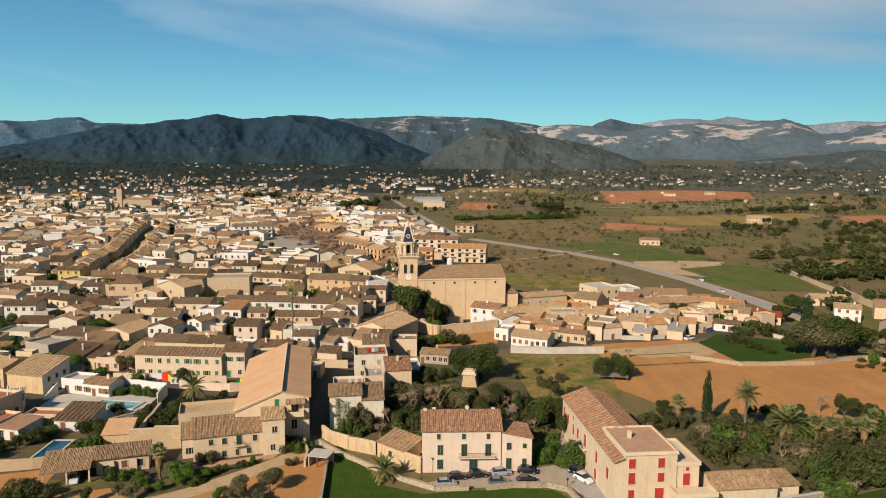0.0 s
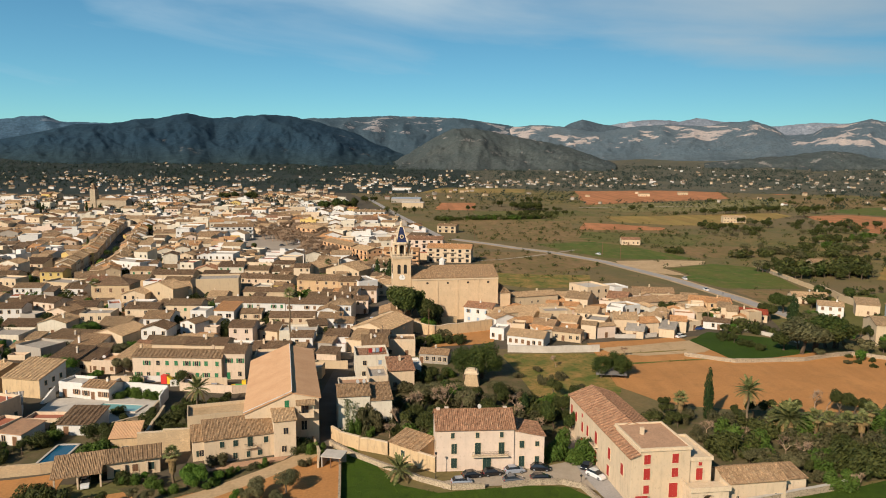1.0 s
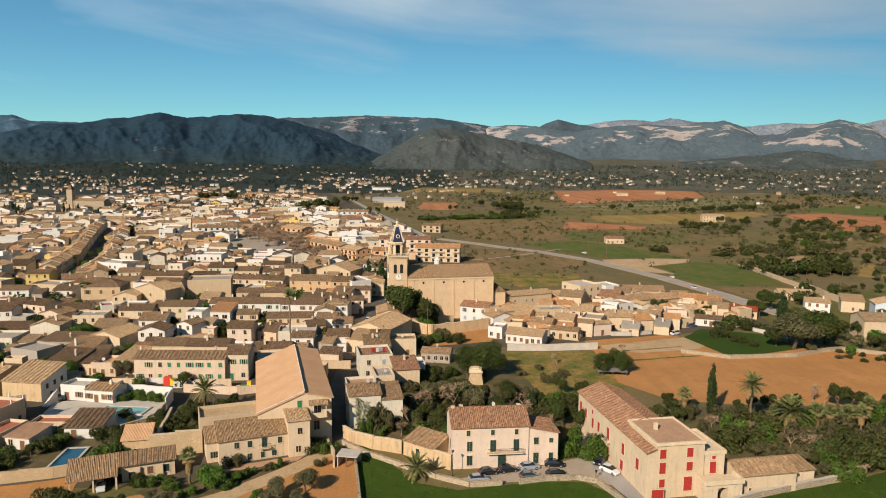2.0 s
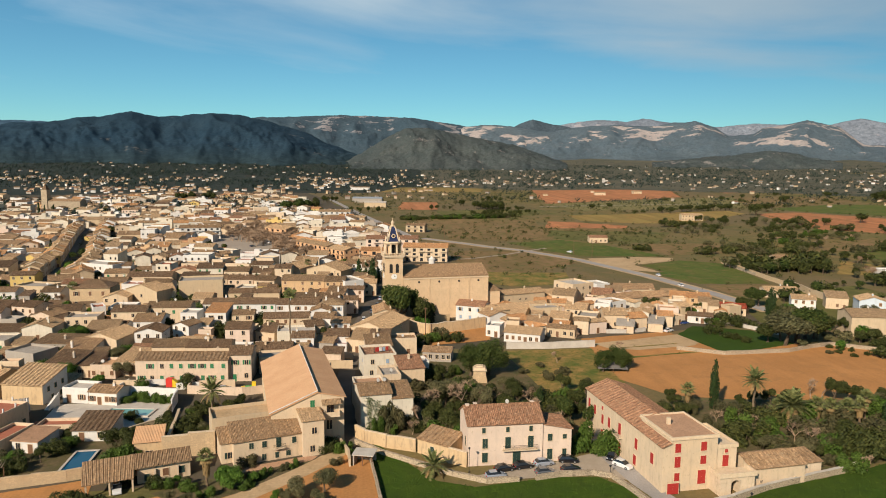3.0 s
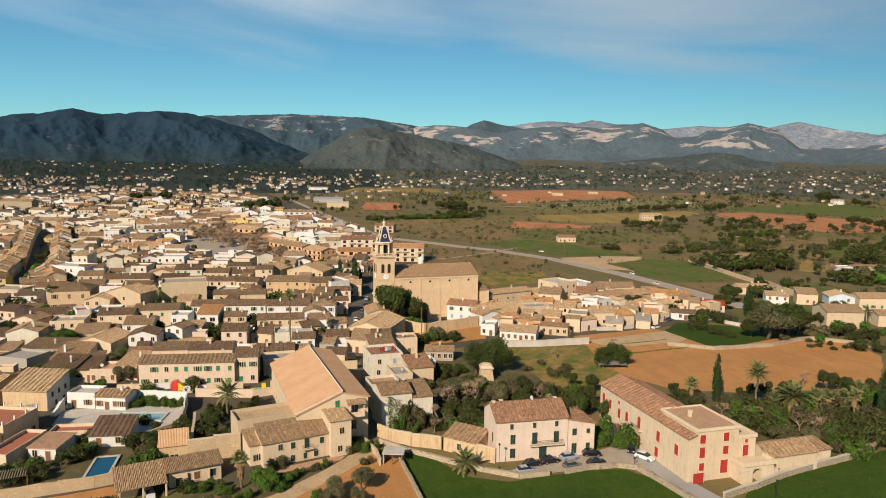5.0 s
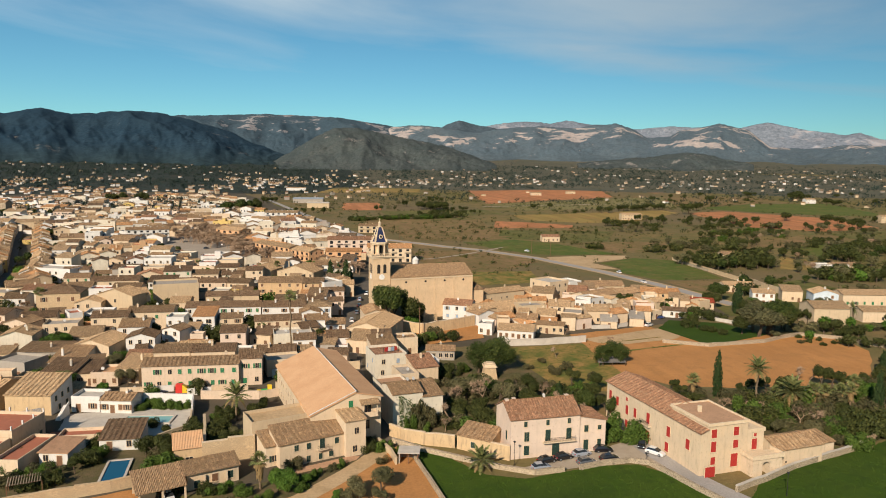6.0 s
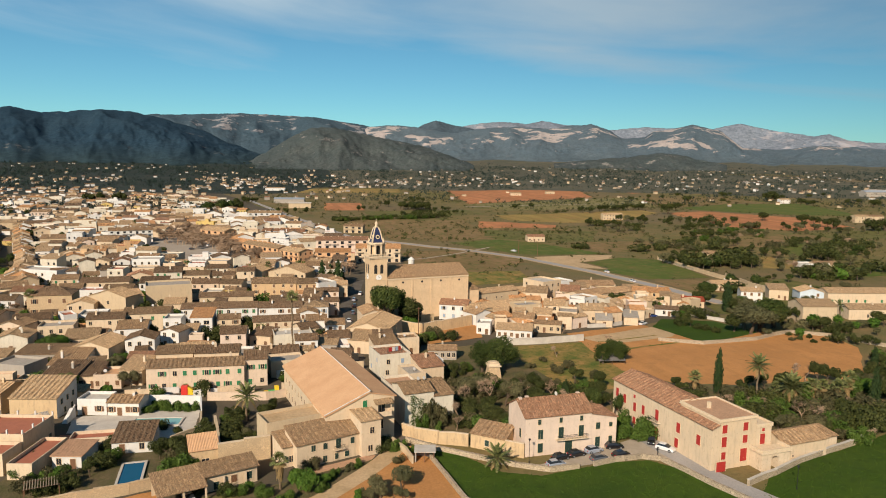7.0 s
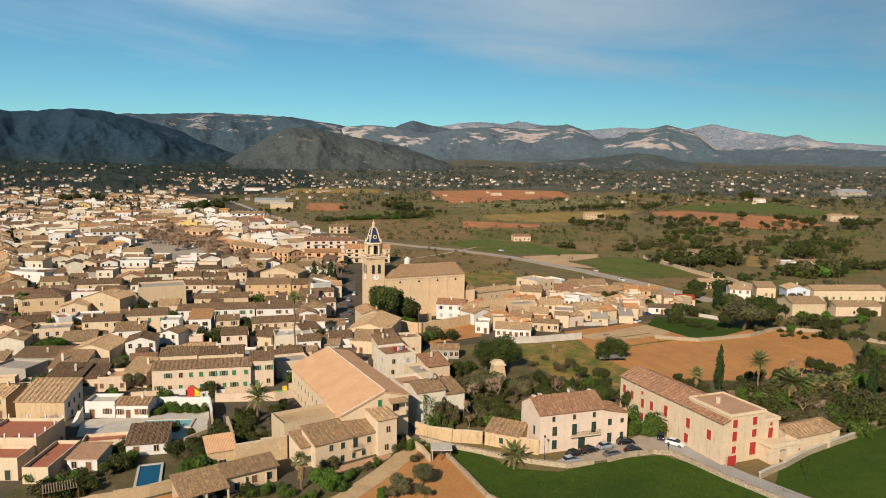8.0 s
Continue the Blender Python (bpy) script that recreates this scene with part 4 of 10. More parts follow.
def mountain(name, r, depth, mat, label, *crest):
    """A range round the plain: its crest at radius r, given as azimuths in degrees and slopes in thousandths above the eye; its front falls towards the plain in spurs."""
    az, el = [c[0] for c in crest], [c[1] for c in crest]
    n, rows = int((az[-1] - az[0]) / 0.11) + 1, 56
    g, pts = Geo(), []
    for j in range(rows + 6):
        s = j / rows
        ring = []
        for i in range(n + 1):
            a = az[0] + (az[-1] - az[0]) * i / n
            top = 63.3 + float(np.interp(a, az, el)) * r / 1000
            rr = r - depth * (1 - s) * (1 + 0.35 * noise.noise((a * 0.22, 5.0, r * 0.01)))
            rr_eff = rr + 55 * noise.noise((a * 0.5, s * 3, r * 0.01))
            x, y = rr_eff * math.sin(radians(a)), rr_eff * math.cos(radians(a))
            base = min(land(x, y), 80) - 15
            skew = a * 0.17 + s * 0.45 + 0.25 * noise.noise((a * 0.3, s * 2.0, r * 0.02))
            spur = 1 - 2 * abs(noise.noise((skew, s * 0.55, r * 0.013)) * 1.6)
            gully = 1 - 2 * abs(noise.noise((a * 0.55 - s * 0.7, s * 1.1, 8.0 + r * 0.013)) * 1.5)
            rough = noise.fractal((a * 1.4, s * 9, 3.1 + r * 0.01), 0.65, 2.1, 7)
            if s <= 1:
                h = base + (top - base) * (s ** 1.1) * (1 + (spur * 0.2 + gully * 0.08) * (1 - s ** 2)) + rough * 5 * (1 - s * 0.6) * min(1, s * 3)
                h += (1 - abs(2 * s - 1)) * (spur * 9 + gully * 5 + rough * 5)
                h = min(h, 63.3 + (top - 63.3) * (0.35 + 0.65 * s) + 5) if s > 0.2 else h
            else:
                h = top - (s - 1) * depth * 0.6
            if s == 1:
                h = top + rough * 4.0
            ring.append((x, y, h))
        pts.append(ring)
    v = [p for ring in pts for p in ring]
    w = n + 1
    f = [(j * w + i, j * w + i + 1, (j + 1) * w + i + 1, (j + 1) * w + i) for j in range(rows + 5) for i in range(n)]
    me = bpy.data.meshes.new(name)
    me.from_pydata(v, [], f)
    me.materials.append(M[mat])
    me.polygons.foreach_set("use_smooth", [True] * len(f))
    me.update()
    return setting(name, me, label, "mountain")

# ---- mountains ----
mountain("far_range", 4750, 500, "hazed_rock", "rock mountain range coloured blue for haze", (-33.6, 34.5), (-31.6, 43.4), (-29.6, 43.3), (-28.2, 48.1), (-26.8, 50.3), (-25.9, 43.9), (-23.5, 43.6), (-19.6, 43.2))
mountain("far_range", 4780, 450, "hazed_limestone", "far limestone mountain crest, paled in colour for haze", (14.0, 38.8), (15.5, 50.7), (18.2, 56.9), (20.4, 54.3), (21.7, 58.3), (23.7, 52.7), (24.6, 52.9), (26.9, 46.9), (29.7, 50.1), (34.3, 47.2), (36.3, 55.1), (38.7, 45.5), (41.4, 38.2), (42.3, 41.0), (43.6, 32.6), (47.6, 27.1), (51.9, 24.4))
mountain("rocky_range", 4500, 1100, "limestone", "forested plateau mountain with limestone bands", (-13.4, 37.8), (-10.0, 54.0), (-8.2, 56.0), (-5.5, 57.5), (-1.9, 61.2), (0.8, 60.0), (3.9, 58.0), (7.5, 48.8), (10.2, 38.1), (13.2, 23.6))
mountain("blue_peak", 4600, 700, "hazed_forest", "dark conical mountain peak tinted blue for haze", (10.6, 35.0), (12.1, 51.0), (13.2, 56.9), (14.4, 52.3), (16.1, 46.9), (18.2, 34.8))
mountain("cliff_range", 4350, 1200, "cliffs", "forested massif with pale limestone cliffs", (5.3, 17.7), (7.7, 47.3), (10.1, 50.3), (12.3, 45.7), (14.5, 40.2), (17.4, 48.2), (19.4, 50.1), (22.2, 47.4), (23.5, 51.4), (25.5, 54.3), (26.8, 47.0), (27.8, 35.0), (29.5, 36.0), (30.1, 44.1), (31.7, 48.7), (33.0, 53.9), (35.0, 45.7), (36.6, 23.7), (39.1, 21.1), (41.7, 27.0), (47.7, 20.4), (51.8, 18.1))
mountain("forest_range", 3900, 1200, "forest", "dark forested mountain range, tinted blue for haze", (-34.3, 6.4), (-31.7, 12.2), (-29.7, 19.6), (-27.2, 30.1), (-25.0, 40.8), (-23.1, 41.7), (-20.8, 49.2), (-19.2, 52.1), (-17.4, 58.8), (-15.5, 52.9), (-13.8, 55.8), (-12.1, 59.4), (-9.9, 58.6), (-7.8, 51.5), (-4.6, 35.2), (-1.9, 16.9), (0.3, -0.9))
mountain("hill", 3000, 600, "brush_hill", "low brown-green brush hill with rock", (-2.2, -5.1), (-0.6, 9.2), (1.2, 29.8), (3.0, 44.7), (4.6, 44.8), (6.6, 38.8), (9.1, 30.4), (11.5, 22.8), (13.7, 10.7), (15.8, -2.8))
mountain("hill", 3100, 450, "brush_hill", "low wooded hill before the mountains", (22.3, -0.1), (25.4, 6.0), (28.6, 11.3), (30.3, 16.2), (31.9, 14.2), (33.6, 6.3), (35.3, 1.5))

# ---- houses of the town ----
house(-148.8, 310.6, 16.4, 12, 8.5, -0.7, "hip", "stone", "tile_dark", shut="b", cols=3, rows=2, skip=0, win_w=1.2, win_h=1.8)
house(-107.6, 276.1, 16.0, 9, 6.8, -1.8, "gx", "cream", "tile_brown", cols=4, rows=2, skip=0)
house(-119.2, 272.1, 12.5, 9, 6.2, -1.4, "gx", "cream", "tile_dark", shut="d")
house(-83.5, 264.8, 7.5, 10, 7.0, -5.3, "shed", "white", "tile_orange", shut="d", cols=2, rows=2, rise=1.5, win_w=1.8)
house(-88.6, 284.5, 28.2, 9, 6.2, -3.2, "gx", "white", "tile_dark", shut="g", cols=9, rows=2)
house(-59.9, 281.7, 16.6, 9, 6.2, -5.5, "gx", "white", "tile_dark", shut="b", cols=5, rows=2)
house(-43.1, 278.1, 9.6, 11, 6.6, -5.4, "hip", "white", "tile_tan", shut="u", cols=3, rows=2, skip=0)
house(-62.9, 327.2, 19.7, 11, 8.2, -9.4, "gx", "ochre", "tile_brown", shut="b", cols=5, rows=3, skip=0.1)
house(-43.2, 322.4, 9.1, 10, 8.2, -5.0, "gx", "ochre", "tile_brown", shut="b", cols=3, rows=3, skip=0)
house(-33.9, 319.7, 9.4, 14, 8.0, 26.0, "flat", "white", "concrete", shut="d", cols=2, rows=2)
house(-105.6, 316.0, 18.3, 13, 9.5, 8.5, "flat", "sand", "concrete", cols=0, rows=0, door=False)
house(-113.4, 307.7, 8.5, 13, 7, 26.0, "gx", "sand", "tile_tan", cols=0, rows=0, door=False)
house(-139.1, 353.6, 20.9, 10, 6.2, -0.3, "gx", "cream", "tile_dark", shut="d")
house(-125.8, 309.9, 16.3, 9, 8, -26.0, "gy", "sand", "tile_tan", shut="d", cols=1, rows=2, side="l")
house(-148.0, 339.9, 12.8, 9, 6, 1.3, "gx", "ochre", "tile_brown", shut="d")
house(-169.7, 340.4, 13.1, 12, 6.5, 22.5, "gx", "sand", "tile_brown", shut="d")
house(-179.3, 329.8, 14.7, 11, 6.0, -16.2, "flat", "sand", "concrete", shut="d")
house(-137.8, 389.8, 13.7, 10, 6.5, -4.2, "gx", "grey", "tile_dark", shut="d", cols=5, rows=1)
house(-154.0, 366.2, 11.3, 9, 6, 4.0, "gx", "cream", "tile")
house(-161.1, 391.0, 12.0, 8, 6, 4.8, "gx", "white", "tile_dark", cols=3, rows=1)
house(-124.7, 402.2, 14.1, 12, 9.5, -4.5, "flat", "white", "pale_concrete", shut="d", cols=4, rows=3, skip=0)
house(-122.9, 390.7, 11.7, 9, 6.5, -4.4, "flat", "cream", "concrete", shut="d", cols=3, rows=2)
house(-110.2, 403.3, 7.6, 9, 7, -20.8, "flat", "cream", "pale_concrete", shut="d")
house(-102.7, 401.3, 14.7, 9, 5, -12.6, "flat", "cream", "tile_red", shut="b")
house(-89.0, 412.1, 12.6, 10, 6.5, -14.7, "flat", "cream", "pale_concrete", shut="d")
house(-96.7, 403.6, 8.6, 9, 6.5, -4.7, "flat", "white", "terrace", shut="d")
house(-178.0, 397.0, 23.6, 12, 6.5, -26.0, "flat", "white", "pale_concrete", shut="d")
house(-100.7, 345.0, 10.2, 9, 6, 3.9, "gx", "cream", "tile_dark", shut="d")
house(-90.0, 344.1, 12.1, 9, 6, -5.2, "gx", "pink", "tile_dark", shut="d")
house(-77.4, 341.4, 10.1, 9, 6, -14.3, "gx", "cream", "tile_brown", shut="d")
house(-84.1, 313.2, 21.9, 8, 5.2, -1.8, "gx", "sand", "tile_dark", shut="d", cols=6, rows=1)
house(-71.0, 375.2, 14.2, 14, 7, -26.0, "gy", "cream", "tile_tan", shut="d")
house(-55.0, 371.4, 20.0, 13, 6.5, -26.0, "gy", "sand", "tile_tan", shut="d")
house(-143.4, 275.4, 11.8, 9, 6, 8.7, "gx", "cream", "tile_dark", shut="b")
house(-159.9, 284.8, 10.8, 9, 6.5, -22.3, "gx", "pink", "tile_dark", shut="b")
house(-146.4, 269.1, 9.4, 8, 6, -17.3, "gy", "pink", "tile_brown", shut="b")
house(-132.5, 264.0, 11.1, 9, 5.4, 3.1, "flat", "cream", "concrete", shut="d", cols=4, rows=2)
house(-127.9, 278.8, 4.4, 8, 6, 26.0, "flat", "white", "terrace", shut="d")
house(-115.8, 236.6, 11.8, 13, 5.2, -16.7, "gy", "cream", "tile_tan", cols=0, rows=0, door=False)
house(-131.6, 237.4, 15.1, 9, 3.6, -9.2, "shed", "grey", "tile_brown", shut="d", cols=2, rows=1, rise=0.9)
house(-133.9, 224.2, 11.2, 9, 4.2, -25.4, "flat", "grey", "concrete", shut="b", cols=3, rows=1)
house(-117.3, 211.3, 9.2, 9, 4.0, -13.9, "shed", "grey", "tile_dark", shut="b", cols=2, rows=1)
house(-108.6, 210.5, 6.0, 8, 3.6, -6.7, "shed", "cream", "tile_dark", shut="b", cols=2, rows=1)
house(-103.9, 209.0, 7.2, 8, 3.4, -6.3, "flat", "pink", "membrane", shut="b", cols=3, rows=1)
house(-97.8, 211.8, 6.5, 9, 4.2, -17.0, "shed", "cream", "tile_tan", shut="b", cols=2, rows=1)
house(-89.5, 203.0, 25.7, 8, 6.8, -3.8, "gx", "pink", "tile_brown", shut="g", cols=9, rows=2, detail=3, skip=0.05, group="", label="long pink two-storey house with green shutters")
house(-88.4, 215.1, 10.0, 8, 7.4, -2.9, "gx", "cream", "tile_brown", shut="b")
house(-78.0, 213.2, 12.5, 8, 7.6, -3.7, "gx", "cream", "tile_dark", shut="b")
house(-63.8, 202.9, 6.2, 9, 7.8, -0.9, "gx", "pink", "tile_dark", shut="g", cols=2, rows=2, skip=0)
house(-59.2, 219.6, 11.3, 8, 4.6, 0.5, "gx", "cream", "tile_dark", shut="b")
house(-56.4, 209.5, 9.8, 8, 4.2, 7.6, "flat", "cream", "concrete", shut="b", cols=3, rows=1)
house(-61.8, 258.6, 16.4, 8, 5.8, 0.7, "gx", "cream", "tile_dark", shut="b", cols=5)
house(-45.7, 248.0, 6.5, 8, 5, 17.0, "gx", "cream", "tile_dark", shut="b")
house(-74.4, 266.4, 8.1, 7, 5.6, 1.4, "gx", "cream", "tile_brown", shut="b")
house(-72.2, 253.2, 8.3, 6, 3.4, -6.2, "flat", "cream", "concrete", shut="b")
house(-63.0, 247.3, 7.6, 7, 4, -26.0, "shed", "cream", "tile_dark", shut="d")
house(-82.7, 249.4, 4.4, 4, 3.6, -6.5, "flat", "pink", "concrete", cols=1, rows=1)
house(-92.1, 252.8, 6.8, 7, 5.4, -26.0, "gy", "white", "tile_brown", shut="d")
house(-116.5, 263.8, 5.3, 6, 3, -6.5, "gx", "white", "tile_dark", shut="d")
house(-92.8, 266.5, 6.1, 8, 6, -5.6, "flat", "white", "pale_concrete", shut="d")
house(-30.4, 241.3, 14.0, 20, 6.2, -26.0, "gy", "cream", "tile_tan", shut="d", cols=2, rows=2, skip=0.4, side="r")
house(-31.4, 232.4, 7.8, 9, 4.5, -26.0, "shed", "cream", "tile_tan", shut="d", cols=1, rows=1)
house(-19.0, 226.2, 10.6, 7, 5.0, 1.6, "flat", "cream", "tile", shut="d", cols=2, rows=1)
house(-23.7, 226.4, 6.4, 6, 6.2, -6.2, "shed", "cream", "tile_dark", shut="d", cols=1)
house(-7.1, 219.0, 9.1, 6, 3.2, -14.6, "gx", "grey", "tile", shut="d", cols=5, rows=1, skip=0)
house(11.0, 275.9, 11.5, 9, 6.2, -26.0, "gx", "white", "tile_red", shut="u", cols=3, rows=2, skip=0)
house(31.4, 287.7, 21.9, 8, 7.5, 19.2, "gx", "sand", "tile_tan", shut="d", cols=8, rows=2, win_w=0.7, win_h=0.9)
house(26.8, 293.5, 5.9, 8, 8.2, -26.0, "hip", "sand", "tile", shut="d", cols=2, rows=2, win_w=0.7)
house(21.1, 267.6, 30.0, 9, 5.0, 18.1, "gx", "sand", "tile_tan", shut="d", cols=7, rows=1)
house(55.0, 293.3, 9.4, 12, 6.5, -26.0, "gx", "cream", "tile_tan", shut="d", cols=2)
house(65.8, 299.3, 12.0, 13, 9.0, 24.2, "flat", "cream", "pale_concrete", shut="d", cols=3, rows=3, skip=0, side="l")
house(73.9, 298.2, 8.5, 12, 5.5, -26.0, "gx", "cream", "tile_red", shut="d")
house(78.2, 285.1, 20.3, 10, 5.2, 20.8, "gx", "cream", "tile", shut="d")
house(96.1, 289.7, 12.6, 10, 5.2, 19.4, "gx", "sand", "tile", shut="d")
house(107.5, 292.9, 7.6, 9, 5.4, -25.6, "gx", "ochre", "tile_orange", shut="d")
house(114.0, 288.3, 9.5, 9, 5.4, -13.4, "gx", "ochre", "tile_orange", shut="d")
house(82.5, 316.3, 7.5, 10, 6, 19.4, "flat", "white", "pale_concrete", shut="d")
house(90.4, 313.7, 18.0, 10, 5, -9.9, "gx", "sand", "tile", shut="d")
house(67.1, 273.7, 6.4, 8, 6, -26.0, "flat", "white", "pale_concrete", shut="d", cols=3, rows=2, skip=0)
house(74.0, 274.2, 9.1, 8, 6, 26.0, "flat", "white", "tile_tan", shut="d", cols=2, rows=2, skip=0)
house(65.9, 258.0, 8.9, 10, 5.2, -5.8, "gx", "cream", "tile_tan", shut="d")
house(74.4, 255.6, 8.2, 8, 4.2, 8.4, "gx", "cream", "tile_orange", shut="d", cols=1)
house(68.2, 250.8, 6.2, 6, 2.8, -22.8, "shed", "cream", "concrete", shut="d", cols=1)
house(80.7, 251.6, 5.4, 12, 3.2, -26.0, "shed", "cream", "concrete", shut="d", cols=0, rows=0, door=False, rise=0.7)
house(123.0, 278.5, 10.5, 8, 3.2, -26.0, "gx", "cream", "scarlet_roof", shut="d", cols=3, rows=1)
house(102.6, 264.9, 9.4, 6, 2.9, -26.0, "gx", "white", "tile_dark", shut="d", cols=4, rows=1)
house(23.6, 241.4, 12.9, 9, 3.4, -24.8, "gx", "white", "tile_tan", shut="b", cols=6, rows=1, skip=0)
house(34.5, 253.9, 8.0, 8, 4.4, -26.0, "gx", "cream", "tile", shut="d")
house(31.5, 268.3, 5.8, 8, 4.4, -26.0, "gx", "cream", "tile_tan", shut="d")
house(22.0, 261.2, 8.7, 8, 4.6, 21.6, "gy", "white", "tile", shut="d")
house(44.7, 258.9, 7.3, 9, 4.6, -26.0, "gx", "cream", "tile_tan", shut="d")
house(40.7, 247.4, 10.1, 5, 3.4, -26.0, "gx", "sand", "tile", shut="d", cols=4, rows=1)
house(53.6, 269.1, 8.4, 10, 5.6, -26.0, "gx", "cream", "tile_tan", shut="d")
house(54.7, 256.9, 7.3, 10, 4.8, -26.0, "flat", "cream", "concrete", shut="b")
house(41.4, 267.0, 10.8, 8, 5.6, 5.9, "flat", "sand", "concrete", shut="d")
house(18.4, 248.9, 5.2, 7, 3.6, -25.1, "flat", "white", "pale_concrete", shut="d")
house(183.0, 274.0, 10.5, 10, 6, -23.0, "gy", "paleblue", "tile_tan", shut="b", cols=2, rows=2)
house(196.3, 271.3, 35.9, 10, 5.5, -12.2, "gx", "cream", "tile_tan", shut="g", cols=9, rows=1)
house(153.0, 238.0, 14.1, 12, 7.5, -12.7, "gx", "sand", "tile_tan", cols=0, rows=0, door=False)
house(179.7, 241.9, 20.3, 9, 4.5, -12.8, "gx", "cream", "tile_tan", shut="d")
house(157.9, 282.6, 9.5, 8, 5.5, -26.0, "gx", "white", "tile_tan", shut="b", cols=3)
house(176.8, 286.8, 8.8, 8, 5, -26.0, "shed", "cream", "tile_tan", shut="b")
house(163.9, 312.7, 15.2, 8, 3.5, -11.8, "gx", "cream", "tile_tan", shut="d")
house(-208.4, 417.3, 14.1, 10, 7, 51.3, "gx", "yellow", "tile_tan", shut="d")
house(-96.1, 186.5, 7.7, 6, 3.4, -14.2, "gx", "white", "tile", shut="b", cols=4, rows=1, detail=3, skip=0, label="low white pool house with brown tiled roof", group="")
house(-103.4, 188.7, 7.2, 6, 3.4, -13.7, "flat", "white", "pale_concrete", shut="b", cols=2, rows=1, detail=3, label="white flat-roofed annexe beside the pool", group="")
terrace_house = house(-119.4, 164.6, 12.4, 11.5, 5.2, -15.0, "flat", "cream", "terrace", shut="k", cols=3, rows=1, detail=3, side="r", label="cream house with a red terrace roof and pale posts", group="")
post_geo = Geo()
post_geo.box(-0.14, -0.14, 0, 0.14, 0.14, 0.9)
post_mesh = post_geo.mesh("post", ["white"])
for u, v in ((0.5, 0.1), (3.2, 0.1), (6.0, 0.1), (9.0, 0.1), (12.2, 0.1), (12.3, 3.8), (12.3, 7.6), (12.3, 11.3), (0.4, 11.4), (4.4, 11.4), (8.4, 11.4)):
    part("post", post_mesh, terrace_house, "", pose(u, v, 5.95))
house(-116.6, 156.6, 7.6, 6.4, 3.9, -15.0, "flat", "cream", "terrace", shut="k", cols=2, rows=1, detail=3, chimney=False, group="", label="low cream block with a small tiled terrace")
house(-108.0, 152.6, 5.0, 13.6, 2.7, -14.0, "flat", "cream", "terrace", cols=0, rows=0, detail=3, door=False, chimney=False, group="", label="long low annexe with a dark red terrace roof")
house(-100.0, 165.4, 9.0, 4.6, 1.9, -2.0, "flat", "cream", "terrace", cols=0, rows=0, detail=3, door=False, chimney=False, group="", label="low store with a red tiled flat roof beside the pool terrace")
house(-100.9, 156.4, 6.0, 7.0, 2.7, -14.0, "shed", "white", "terrace_tan", shut="d", cols=2, rows=1, detail=3, group="", chimney=False, rise=0.55, label="small white outhouse with a plain tan roof")
house(-90.6, 161.4, 8.2, 8.0, 2.6, -3.0, "shed", "white", "tile_dark", shut="d", cols=2, rows=1, detail=3, group="", chimney=False, rise=1.5, label="pool pavilion with a broad grey-brown tiled roof")
house(-110.2, 170.9, 5.9, 6, 3.2, 26.0, "shed", "white", "concrete", shut="d", cols=1, rows=1, detail=3, group="")
house(-128.2, 195.6, 7.7, 9, 5.5, -26.0, "gx", "stone", "tile_tan", shut="d", detail=3)
tan_house = house(-118.6, 189.6, 11.4, 10.0, 5.0, -13.5, "shed", "oldwall", "tile_tan", shut="k", cols=0, rows=1, door=False, chimney=False, side="", detail=3, rise=2.6, label="ochre rendered house with a tan roof and white side wall", group="")

white_side = Geo()
white_side.prism([(0.1, 0), (9.9, 0), (9.9, 7.3), (0.1, 4.85)], "x", 11.404, 11.46)
white_panel = part("side_wall", white_side.mesh("side_wall", ["white"]), tan_house, "whitewashed side wall")
for y, z in ((2.2, 3.0), (5.0, 3.2), (7.8, 3.4), (3.6, 0.5), (7.0, 0.6)):
    window(white_panel, pose(11.48, y, z, 0, 0, 90), "k", 0.9, 1.3, 3)


def outside_stairs(x, y, turn):
    """A white flight with a solid parapet, climbing along a wall."""
    ob = thing("outside_stairs", pose(x, y, 0, 0, 0, turn), "whitewashed outside stairs with a solid parapet", "stairs")
    g = Geo()
    for k in range(14):
        g.box(0, k * 0.3, 0, 1.1, k * 0.3 + 0.3, 0.18 * (k + 1))
    part("flight", g.mesh("flight", ["white"]), ob)
    g = Geo()
    g.prism([(0, 0), (4.2, 0), (4.2, 3.4), (0, 1.0)], "x", 1.104, 1.3)
    part("parapet", g.mesh("parapet", ["white"]), ob)


outside_stairs(-105.6, 183.0, -13.5)

# ---- the church ----
M.update({
    "bluetile": mottled("blue_glazed_tile", (0.022, 0.030, 0.070), (0.036, 0.046, 0.10), 0.6, rough=0.25, fine=6, relief=0.2),
    "clockface": plain("white_clock_face", (0.75, 0.72, 0.66)),
    # near-black surface painted where an opening would hold only shade
    "shade_panel": plain("opening_shade", (0.02, 0.018, 0.015), 0.9),
})


def arch_geo(w, h, depth, mat=0):
    """A round-headed panel in the plane y = 0; its dark material paints a recess's shade."""
    pts = [(-w / 2, 0), (w / 2, 0)] + [(w / 2 * math.cos(math.pi * k / 10), h - w / 2 + w / 2 * math.sin(math.pi * k / 10)) for k in range(11)]
    g = Geo()
    g.prism(pts, "y", -depth, 0.05, mat)
    return g


